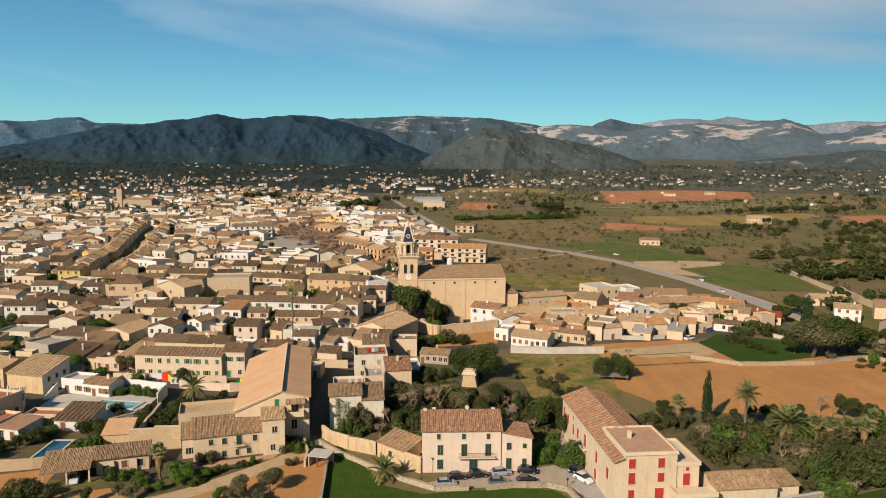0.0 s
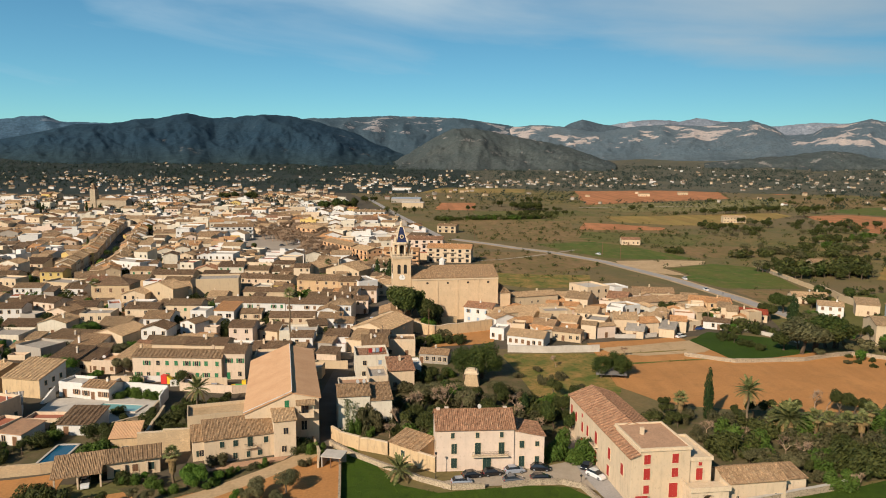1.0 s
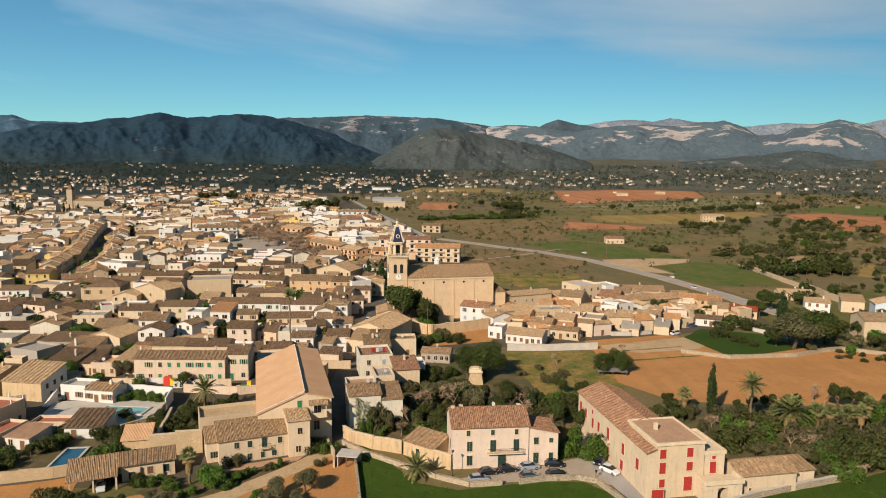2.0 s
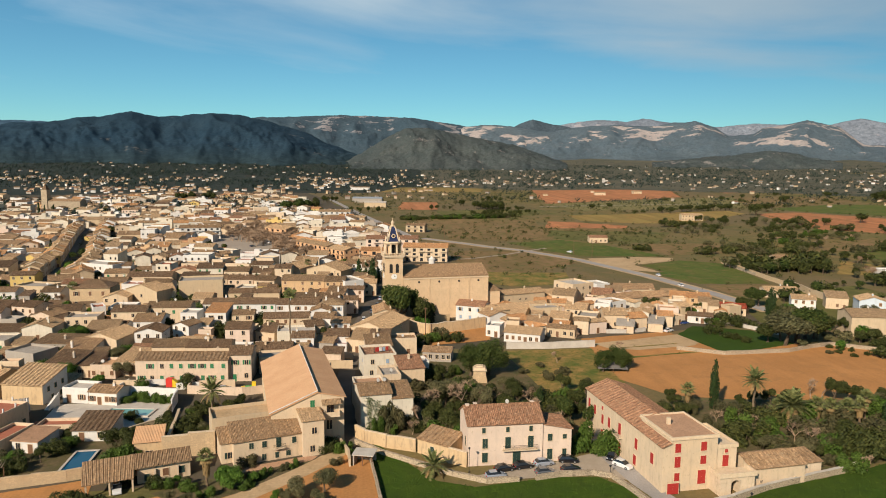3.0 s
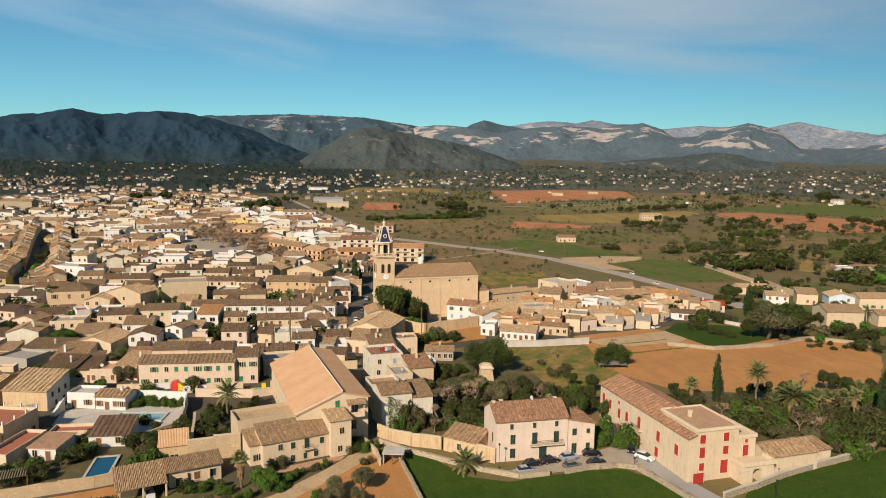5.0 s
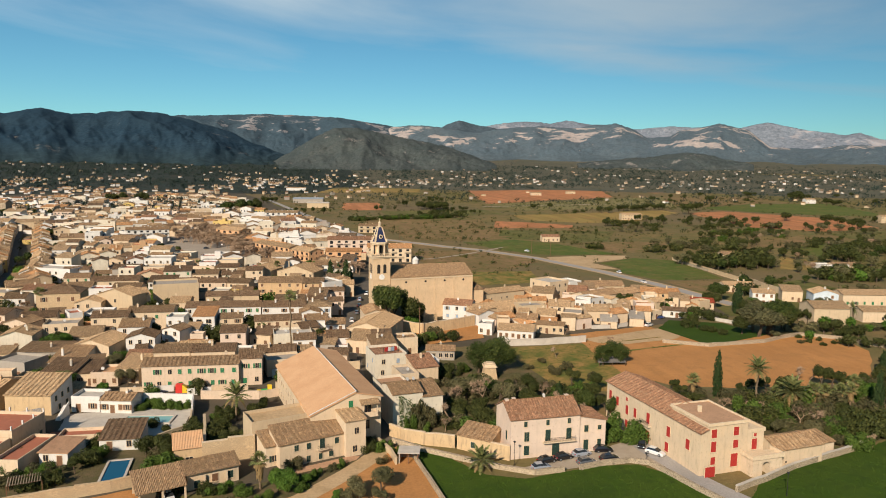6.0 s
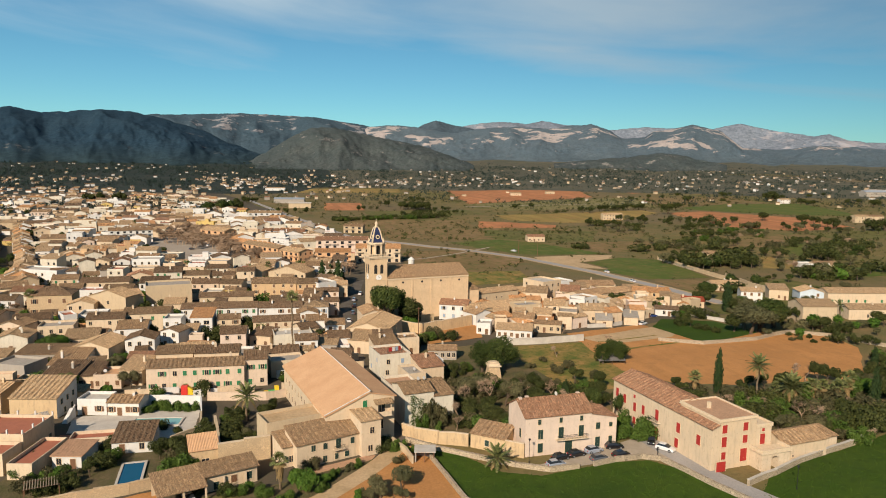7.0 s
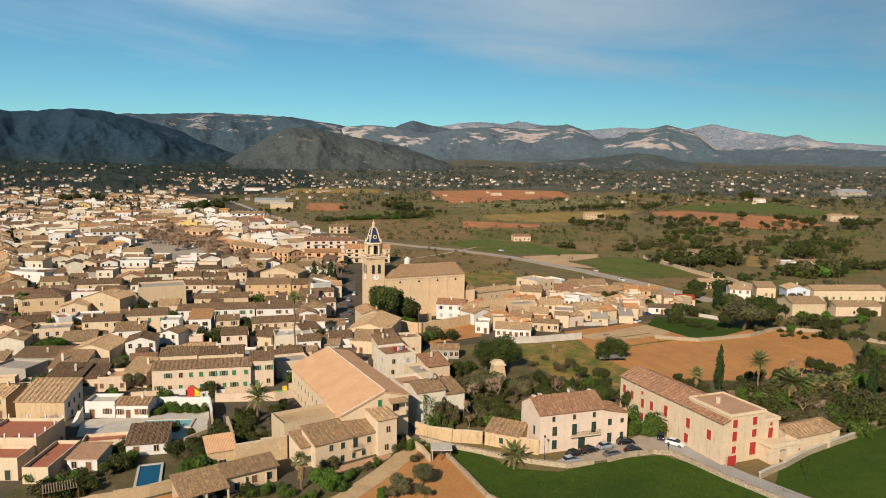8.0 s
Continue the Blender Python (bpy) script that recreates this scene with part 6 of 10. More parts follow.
house(-55.2, 146.2, 3.2, 6.0, 4.4, 19, "shed", "cream", "tile", shut="k", cols=1, rows=1, chimney=False, rise=1.2, detail=3, group="", door=False, label="small cream annexe with a tiled roof")
house(-58.2, 152.6, 13.6, 7.5, 6.8, 17, "flat", "sand", "sandy", cols=0, rows=0, door=False, chimney=False, detail=3, group="", label="sand-coloured storehouse with a flat top")
house(-73.6, 149.6, 5.6, 5.4, 3.9, 9, "shed", "oldwall", "salmon", cols=1, rows=1, shut="g", skip=0, win_w=1.4, win_h=1.0, door=False, chimney=False, rise=1.3, detail=3, group="", label="small rendered barn with a salmon roof and a green shutter")
wall_run("garden_wall", [(-68.2, 150.4), (-63, 151.2), (-57.6, 152.2)], 5.0, 0.6, "stone", "tall rubble stone wall of the farm garden", cap="trim")
wall_run("garden_wall", [(-68.2, 155.0), (-69.0, 164.0), (-70.0, 172.0)], 3.2, 0.5, "sand", "pale rendered wall along the farm garden")


def carport():
    cp = thing("carport", pose(-77.4, 132.6, 0, 0, 0, 18.5), "open farm carport with a corrugated tan tile roof", "carport")
    claim(-77.4, 132.6, 19, 7, 18.5)
    g = Geo()
    g.slab((-0.4, -0.3, 2.7), (8.6, -0.3, 2.7), (8.6, 7.4, 4.3), (-0.4, 7.4, 4.3), 0.18, 0, 6, 0.05, random.Random(4), 0.32)
    part("roof", g.mesh("roof", ["tile"]), cp)
    g = Geo()
    g.slab((8.604, 2.4, 3.3), (19.4, 2.4, 3.3), (19.4, 7.4, 4.32), (8.604, 7.4, 4.32), 0.18, 0, 6, 0.05, random.Random(7), 0.32)
    part("side_roof", g.mesh("side_roof", ["tile"]), cp)
    g = Geo()
    g.box(0, 6.9, 0, 19, 7.2, 4.1)
    g.box(9.5, 3.0, 0, 19, 3.3, 3.35)
    g.box(18.7, 3.304, 0, 19, 6.896, 3.4)
    g.box(9.2, 3.0, 0, 9.496, 6.896, 3.4)
    part("wall", g.mesh("wall", ["cream"]), cp)
    post = Geo()
    post.box(-0.16, -0.16, 0, 0.16, 0.16, 2.72)
    pm = post.mesh("post", ["cream"])
    for x, y in ((0.3, 0.1), (4.3, 0.1), (8.3, 0.1), (12.4, 2.62), (16.6, 2.62)):
        part("post", pm, cp, "", pose(x, y, 0))
    for x, z, st in ((11.0, 0.3, "k"), (14.4, 0.9, "b"), (17.4, 0.9, "k")):
        window(cp, pose(x, 2.98, z), st, 1.1, 1.5, 3)


carport()


# ---- far landmarks ----
def far_church(x, y):
    z = land(x, y)
    ob = thing("far_church", pose(x, y, z, 0, 0, -10), "far brown stone convent church with a square tower", "church")
    claim(x - 5, y - 5, 50, 20, -10)
    g = Geo()
    g.box(0, 0, 0, 6.5, 6.5, 24)
    part("tower", g.mesh("tower", ["drystone"]), ob)
    g = Geo()
    ngon_stage(g, 3.25, 3.25, 4.2, 0.3, 24.004, 30, 4)
    part("spire", g.mesh("spire", ["tile_dark"]), ob)
    part("nave", wall_geo(36, 12, 12, "gx", 2.2).mesh("nave", ["drystone"]), ob, "", pose(6.6, 1, 0))
    part("nave_roof", roof_geo(36, 12, 12, "gx", 2.2, 0.3, None, 1).mesh("nave_roof", ["tile"]), ob, "", pose(6.6, 1, 0))


def works_hall(x, y, w, d, h, turn, wall, top, label):
    z = land(x, y)
    ob = thing("works_hall", pose(x, y, z, 0, 0, turn), label, "hall", "works halls")
    claim(x, y, w, d, turn)
    part("wall", wall_geo(w, d, h, "gx", d * 0.07).mesh("wall", [wall]), ob)
    part("roof", roof_geo(w, d, h, "gx", d * 0.07, 0.3, None, 1).mesh("roof", [top]), ob)


far_church(-371, 810)
works_hall(1036, 1078, 30, 20, 11, -20, "terrace", "concrete", "dull red works hall in the plain")
works_hall(-24, 893, 27, 14, 6, -6, "sand", "pale_concrete", "low sand-coloured works hall at the town edge")
works_hall(-40, 980, 40, 22, 5.5, -6, "grey", "steel_roof", "low grey works hall with a blue-grey metal roof")
works_hall(-48, 1296, 34, 14, 5, -6, "white", "tile_tan", "white far farm building at the town edge")


# ---- apartment rows behind the church and at the square ----
def apartments(x, y, w, d, storeys, turn, wall, top, label, bays=None, shop=False):
    """A row of flats: tiled roof, a balcony and dark glazing in every bay of every storey."""
    H = storeys * 3.0
    ob = thing("apartment_building", pose(x, y, land(x, y), 0, 0, turn), label, "apartment building", "apartment buildings")
    claim(x, y, w, d, turn)
    part("wall", wall_geo(w, d, H, "gx", d * 0.14).mesh("wall", [wall]), ob)
    part("roof", roof_geo(w, d, H, "gx", d * 0.14, 0.45, random.Random(int(w)), 6, 0.4).mesh("roof", [top]), ob)
    bays = bays or max(2, round(w / 5))
    s = w / bays
    glass_g, slab_g = Geo(), Geo()
    glass_g.box(-s * 0.2, -0.04, 0.1, s * 0.2, 0.02, 2.1)
    for k in range(2):
        slab_g.box(-s * 0.4, -1.1, -0.02, s * 0.4, 0, 0.12, 0, True)
    slab_g.box(-s * 0.4, -1.1, 0.124, s * 0.4, -1.0, 0.95)
    gm, sm = glass_g.mesh("window", ["glass"]), slab_g.mesh("balcony", [wall])
    for r in range(storeys):
        for k in range(bays):
            m = pose(s * (k + 0.5), 0, r * 3.0 + 0.2)
            part("window", gm, ob, "", m)
            if r and (k + r) % 3:
                part("balcony", sm, ob, "", m)
    for k in range(bays - 1):
        g = Geo()
        xx = s * (k + 1)
        g.box(xx - 0.3, d * 0.45, H, xx + 0.3, d * 0.45 + 0.5, H + d * 0.07 + 1.4)
        part("chimney", g.mesh("chimney", [wall]), ob)
    g = Geo()
    for k in range(max(2, round(d / 4))):
        for r in range(storeys):
            yy = d * (k + 0.5) / max(2, round(d / 4))
            g.box(w - 0.01, yy - 0.5, r * 3 + 1, w + 0.03, yy + 0.5, r * 3 + 2.3)
    part("side_window", g.mesh("side_window", ["glass"]), ob)
    return ob


apartments(-0.6, 442.7, 27.7, 14, 3, -9.8, "cream", "tile_orange", "cream block of flats with long balconies behind the church", 6)
apartments(-23.8, 464.2, 33.8, 12, 4, -6, "palepink", "tile_red", "pink and white block of flats with balconies and red-brown roof")
apartments(-27, 428, 21, 10, 3, -6, "salmon", "tile_orange", "salmon-coloured flats with balconies behind the church")
apartments(-47.5, 441.2, 17.7, 11, 3, -53.7, "salmon", "tile_tan", "salmon-coloured row of flats facing the square", 4)
apartments(-70.1, 479.8, 38.4, 10, 3, -55.6, "salmon", "tile_tan", "long salmon-coloured row of flats facing the square", 7)
apartments(-81.3, 523.5, 47.9, 12, 2, -57.3, "white", "tile_orange", "long white building with an orange tiled roof along the square", 8)
apartments(-102.6, 568.8, 25.8, 12, 3, -45.5, "salmon", "tile_tan", "salmon-coloured flats at the far end of the square", 4)
for k in range(4):
    apartments(-57 + k * 8.4, 584 - k * 3.4, 7.0, 11, 2, -20, "white", "tile_red", "white modern terraced house with a red roof", 2)
apartments(11.3, 614.8, 16.8, 10, 2, -20, "sand", "tile", "sand-coloured block beside the country road", 3)
apartments(-166.2, 563.5, 30, 12, 3, 8, "white", "tile", "white three-storey building with balconies on the square", 7)
apartments(-137.7, 790, 24.6, 12, 2, 8, "yellow", "pale_concrete", "bright yellow building among the town roofs", 4)
apartments(-70, 720, 32, 12, 3, -8, "white", "tile_tan", "white block of flats at the town edge", 6)

# ---- farms and walls of the plain ----
house(305, 706, 22, 9, 6, -8, "gx", "sand", "tile_tan", shut="d", detail=1, z=land(305, 706), category="farmhouse", group="farms of the plain", chimney=False)
house(715, 924, 16, 9, 6, -8, "gx", "white", "tile_tan", shut="d", detail=1, z=land(715, 924), category="farmhouse", group="farms of the plain", chimney=False)
house(569, 634, 20, 9, 7, -8, "gx", "sand", "tile_tan", shut="d", detail=1, z=land(569, 634), category="farmhouse", group="farms of the plain", chimney=False)
house(585, 631, 17, 9, 7, -8, "gx", "sand", "tile", shut="d", detail=1, z=land(585, 631), category="farmhouse", group="farms of the plain", chimney=False)
house(263, 362, 17, 9, 4, -8, "flat", "white", "concrete", shut="d", detail=1, z=land(263, 362), category="farmhouse", group="farms of the plain", chimney=False)
house(272, 362, 15, 9, 4, -8, "gx", "cream", "tile", shut="d", detail=1, z=land(272, 362), category="farmhouse", group="farms of the plain", chimney=False)
house(229, 411, 8, 9, 5, -8, "gx", "sand", "tile", shut="d", detail=1, z=land(229, 411), category="farmhouse", group="farms of the plain", chimney=False)
house(150, 534, 14, 9, 4, -8, "gx", "cream", "tile_red", shut="d", detail=1, z=land(150, 534), category="farmhouse", group="farms of the plain", chimney=False)
house(442, 1194, 16, 9, 4, -8, "gx", "sand", "tile_tan", shut="d", detail=1, z=land(442, 1194), category="farmhouse", group="farms of the plain", chimney=False)
house(360, 1152, 18, 9, 4, -8, "gx", "cream", "tile_tan", shut="d", detail=1, z=land(360, 1152), category="farmhouse", group="farms of the plain", chimney=False)
house(1011, 1060, 60, 18, 9, -8, "gx", "grey", "steel_roof", shut="d", detail=1, z=land(1011, 1060), category="farmhouse", group="farms of the plain", chimney=False)
wall_run("field_wall", [(201, 425), (197, 385), (194, 360), (192, 329)], 2.2, 0.5, "stone", "long sandy stone field wall")

# ---- the rest of the town, row by row ----
PLAZA = [(-141, 476), (-144, 575), (-119, 660), (-75, 552), (-41, 431), (-75, 452)]


def inside(x, y, poly):
    hit = False
    for (ax, ay), (bx, by) in zip(poly, poly[1:] + poly[:1]):
        if (ay > y) != (by > y) and x < (bx - ax) * (y - ay) / (by - ay) + ax:
            hit = not hit
    return hit


TOWN = [(-60, 222), (-118, 215), (-160, 215), (-460, 420), (-760, 800), (-600, 960), (-430, 1010), (-300, 1060), (-160, 1110), (-115, 1000), (-75, 800), (-30, 700), (-5, 620), (5, 500), (-5, 430), (-31, 330), (-34, 270)]
STREETS = [[(-22.8, 186), (-26.2, 232), (-27.5, 266), (-23, 310), (-14, 345), (-8, 420)], [(-180, 362), (-190, 384), (-203, 444), (-222, 505), (-247, 586), (-262, 640)], [(30, 579), (-9, 723), (-31, 856), (-59, 1032)]]


def near_street(x, y, d):
    for s in STREETS:
        for a, b in zip(s, s[1:]):
            u = Vector((b[0] - a[0], b[1] - a[1]))
            t = max(0, min(1, ((x - a[0]) * u.x + (y - a[1]) * u.y) / u.length_squared))
            if math.hypot(a[0] + u.x * t - x, a[1] + u.y * t - y) < d:
                return True
    return False


def infill():
    rnd = random.Random(11)
    walls = ["cream"] * 7 + ["white"] * 5 + ["ivory"] * 3 + ["sand"] * 3 + ["palepink", "palepink", "pink", "grey", "grey", "ochre", "yellow"]
    tops = ["tile_brown"] * 5 + ["tile_tan"] * 4 + ["tile_dark"] * 3 + ["tile", "tile", "tile_red", "tile_orange"]
    far_roofs = ["tile_tan"] * 5 + ["tile"] * 4 + ["tile_orange"] * 2 + ["tile_red", "tile_dark", "tile_dark", "tile_dark"]
    far_walls, far_tops = ["ivory", "ochre", "yellow", "cream", "white", "sand", "pink", "palepink", "grey", "glass"], ["tile", "tile_tan", "tile_brown", "tile_dark", "tile_red", "tile_orange", "concrete", "pale_concrete", "terrace"]
    slots = far_walls + far_tops
    far_geo = Geo()
    y, row = 224.0, 0
    while y < 1230:
        far = y > 395
        x = -0.72 * y - 60
        row_turn = rnd.uniform(-8, 2)
        while x < 20:
            w = rnd.uniform(7, 13) if y < 520 else rnd.uniform(9, 17)
            d = rnd.uniform(8, 11)
            cx, cy = x + w / 2, y + d / 2 + rnd.uniform(-1.5, 1.5)
            gap = rnd.choice((0.05, 0.1, 0.1, 1.5, 6.0))
            if inside(cx, cy, TOWN) and not inside(cx, cy, PLAZA) and not near_street(cx, cy, w * 0.5 + 3.0) and free(cx, cy, min(w, d) * 0.5) and rnd.random() < (0.9 if y < 700 else 0.75 if y < 800 and x > -280 else 0.3):
                h = rnd.choice((3.6, 5.6, 6.0, 6.4, 6.8, 8.5)) if y > 330 else rnd.choice((3.2, 4.6, 5.6, 6.0))
                kind = rnd.choice(("gx", "gx", "gx", "gy", "gy", "flat", "flat", "flat", "shed") if far else ("gx", "gx", "gx", "gx", "gy", "flat", "flat", "shed"))
                wall, top = rnd.choice(walls), rnd.choice(far_roofs if far else tops)
                if kind == "flat":
                    top = rnd.choice(("concrete", "pale_concrete", "pale_concrete", "terrace"))
                wall = rnd.choice((wall, "white", "ivory"))
                turn = row_turn + rnd.uniform(-5, 5) + (rnd.choice((0, 0, 14, -16)) if far else 0)
                z = land(cx, cy)
                if not far:
                    house(cx - w / 2, cy - d / 2, w, d, h, turn, kind, wall, top, rnd.choice("gbddd"), detail=2, z=z, skip=0.2)
                else:
                    m = pose(cx - w / 2, cy - d / 2, z, 0, 0, turn)
                    rise = {"gx": d * 0.16, "gy": w * 0.16, "shed": d * 0.2}.get(kind, 0)
                    far_geo.add(wall_geo(w, d, h, kind, rise), m, slots.index(wall))
                    if kind == "flat":
                        g = Geo()
                        g.box(0.2, 0.2, h, w - 0.2, d - 0.2, h + 0.05)
                        far_geo.add(g, m, slots.index(top))
                        g = Geo()
                        for b in ((0, 0, w, 0.2), (0, d - 0.2, w, d), (0, 0.2, 0.2, d - 0.2), (w - 0.2, 0.2, w, d - 0.2)):
                            g.box(b[0], b[1], h + 0.004, b[2], b[3], h + 0.8)
                        if rnd.random() < 0.5:
                            a0 = rnd.uniform(0.3, w - 4)
                            g.box(a0, d - 4, h + 0.06, a0 + 3.4, d - 0.5, h + 2.6)
                        far_geo.add(g, m, slots.index(wall))
                    else:
                        far_geo.add(roof_geo(w, d, h, kind, rise, 0.3, None, 1), m, slots.index(top))
                        if rnd.random() < 0.4:
                            g = Geo()
                            a0, b0 = rnd.uniform(1, w - 1), d * rnd.uniform(0.35, 0.65)
                            g.box(a0 - 0.35, b0 - 0.3, h, a0 + 0.35, b0 + 0.3, h + rise + 0.9)
                            far_geo.add(g, m, slots.index(wall))
                    g = Geo()
                    n, rows = max(1, round(w / 3.4)), max(1, int(h / 2.9))
                    for r in range(rows):
                        for c in range(n):
                            if rnd.random() < 0.75:
                                xx, zz = w * (c + 0.5) / n, h / rows * r + 1.0
                                g.box(xx - 0.5, -0.05, zz, xx + 0.5, 0.01, zz + 1.3)
                    far_geo.add(g, m, slots.index("glass"))
            x += w + gap
        y += rnd.uniform(11.0, 13.5) if row % 2 else rnd.uniform(16.0, 20.5)
        if y > 700:
            y += rnd.uniform(3, 8)
        row += 1
    # sheds, walls and lean-tos in the yards between
    tries = 0
    while tries < 2600:
        tries += 1
        y = 300 + (tries % 1300) * 0.66
        x = rnd.uniform(-0.72 * y - 40, 10)
        w, d, h = rnd.uniform(4, 8), rnd.uniform(4, 7), rnd.choice((2.6, 3.2, 4.5, 5.5))
        if not (inside(x, y, TOWN) and not inside(x, y, PLAZA) and not near_street(x, y, w * 0.5 + 2.5) and free(x, y, 2.0)):
            continue
        take(x, y, 2.6)
        m = pose(x - w / 2, y - d / 2, land(x, y), 0, 0, rnd.uniform(-12, 6))
        kind = rnd.choice(("flat", "shed", "gx"))
        far_geo.add(wall_geo(w, d, h, kind, d * 0.16 if kind != "flat" else 0), m, slots.index(rnd.choice(walls)))
        if kind != "flat":
            far_geo.add(roof_geo(w, d, h, kind, d * 0.16, 0.2, None, 1), m, slots.index(rnd.choice(tops)))
        else:
            g = Geo()
            g.box(0.15, 0.15, h, w - 0.15, d - 0.15, h + 0.05)
            far_geo.add(g, m, slots.index(rnd.choice(("concrete", "terrace", "pale_concrete"))))
    # houses strewn over the plain beyond, singly and in hamlets
    n = 0
    while n < 1150:
        a, r = radians(rnd.uniform(-36, 52)), rnd.uniform(1050, 2900)
        if a > radians(6) and rnd.random() < 0.45:
            continue
        if rnd.random() < (0.75 if a < radians(6) else 0.2):
            r = rnd.uniform(980, 1900)
        x, y = r * math.sin(a), r * math.cos(a)
        if a > radians(-4) and r < 1500 and rnd.random() < 0.8:
            continue
        if noise.noise((x * 0.005, y * 0.003, 9.0)) < rnd.uniform(-0.5, 0.4):
            continue
        n += 1
        w, d, h = rnd.uniform(3.5, 9), rnd.uniform(3.5, 6), rnd.choice((2.2, 2.5, 2.8, 4.2))
        m = pose(x, y, land(x, y) + 0.4, 0, 0, rnd.uniform(-40, 40))
        far_geo.add(wall_geo(w, d, h, "gx", d * 0.2), m, slots.index(rnd.choice(("white", "white", "cream", "sand", "grey", "grey"))))
        far_geo.add(roof_geo(w, d, h, "gx", d * 0.2, 0.4, None, 1), m, slots.index(rnd.choice(("tile", "tile", "tile_tan", "tile_dark", "tile_red"))))
    tagged(new("distant_houses", far_geo.mesh("distant_houses", slots)), "crowded distant town houses, cream walls and brown tiled roofs", "houses", "", "stuff")



def yards():
    """Outbuildings, yard walls and shrubs between the nearer houses."""
    rnd = random.Random(37)
    made = 0
    for _ in range(2600):
        x, y = rnd.uniform(-215, -32), rnd.uniform(190, 300)
        w, d, h = rnd.uniform(3, 6.5), rnd.uniform(3, 6), rnd.choice((2.4, 2.8, 3.2, 4.2))
        if x < -0.72 * y or (-94 < x < -50 and y < 204) or near_street(x, y, 6) or not free(x, y, 2.0) or made > 62:
            continue
        made += 1
        kind = rnd.choice(("flat", "shed", "shed", "gx"))
        house(x - w / 2, y - d / 2, w, d, h, rnd.uniform(-14, 6), kind, rnd.choice(("cream", "sand", "white", "pink", "grey")), rnd.choice(("concrete", "terrace", "pale_concrete")) if kind == "flat" else rnd.choice(("tile_brown", "tile_dark", "tile_tan", "tile_orange")),
              "b", cols=1, rows=1, chimney=False, name="outbuilding", category="outbuilding", group="outbuildings in the yards", skip=0.2,
              label=f"small {rnd.choice(('cream', 'weathered', 'rendered'))} outbuilding in a back yard")
    # both sides of the church street
    edge = [(-47, 226), (-31.5, 226), (-31.8, 268), (-28.5, 308), (-20, 345), (-30, 352), (-44, 330), (-46, 262)]
    for _ in range(900):
        x, y = rnd.uniform(-47, -20), rnd.uniform(226, 350)
        w, d, h = rnd.uniform(5.5, 8), rnd.uniform(6, 9), rnd.choice((5.2, 5.8, 6.4))
        if inside(x, y, edge) and free(x, y, 2.8) and not near_street(x, y, w * 0.5 + 2.6):
            house(x - w / 2, y - d / 2, w, d, h, rnd.uniform(-8, 4), rnd.choice(("gx", "gy", "gx")), rnd.choice(("cream", "white", "palepink")), rnd.choice(("tile", "tile_tan", "tile_dark")), "b", detail=2, skip=0.2)
    village = [(24, 246), (60, 246), (90, 262), (128, 268), (118, 300), (96, 322), (66, 318), (36, 300), (26, 270)]
    made = 0
    for _ in range(1500):
        x, y = rnd.uniform(20, 130), rnd.uniform(244, 322)
        w, d, h = rnd.uniform(4, 8), rnd.uniform(4, 8), rnd.choice((2.8, 3.4, 4.4, 5.2))
        if not inside(x, y, village) or not free(x, y, 1.6) or made > 55:
            continue
        made += 1
        house(x - w / 2, y - d / 2, w, d, h, rnd.choice((-22, -18, 18)) + rnd.uniform(-4, 4), rnd.choice(("gx", "shed", "gy", "flat")), rnd.choice(("cream", "cream", "palepink", "sand", "ivory")), rnd.choice(("tile_tan", "tile_tan", "tile_orange")),
              "d", cols=1, rows=1, chimney=False, name="outbuilding", category="outbuilding", group="outbuildings in the village", skip=0.2, label="small cream village outbuilding with tiled roof")
    n = 0
    while n < 210:
        x, y = rnd.uniform(-230, -34), rnd.uniform(190, 430)
        if x > -0.72 * y and free(x, y, 0.8) and not near_street(x, y, 4):
            n += 1
            SHRUBS.append((rnd.choice(("oak", "bush", "greenbush", "citrus", "bush")), round(x, 1), round(y, 1), round(rnd.uniform(2.8, 6.0), 1)))
    n = 0
    while n < 46:
        x, y, t, L = rnd.uniform(-180, -36), rnd.uniform(195, 330), radians(rnd.choice((0, 90)) + rnd.uniform(-12, 6)), rnd.uniform(5, 11)
        p = [(x, y), (x + L * math.cos(t), y + L * math.sin(t))]
        if x > -0.72 * y and all(free(*q, 0.4) for q in p) and free((p[0][0] + p[1][0]) / 2, (p[0][1] + p[1][1]) / 2, 0.4) and not near_street(x, y, 5):
            n += 1
            wall_run("yard_wall", p, rnd.uniform(1.6, 2.6), 0.3, rnd.choice(("cream", "sand", "white", "pink")), "rendered back yard wall in the town")


SHRUBS = []


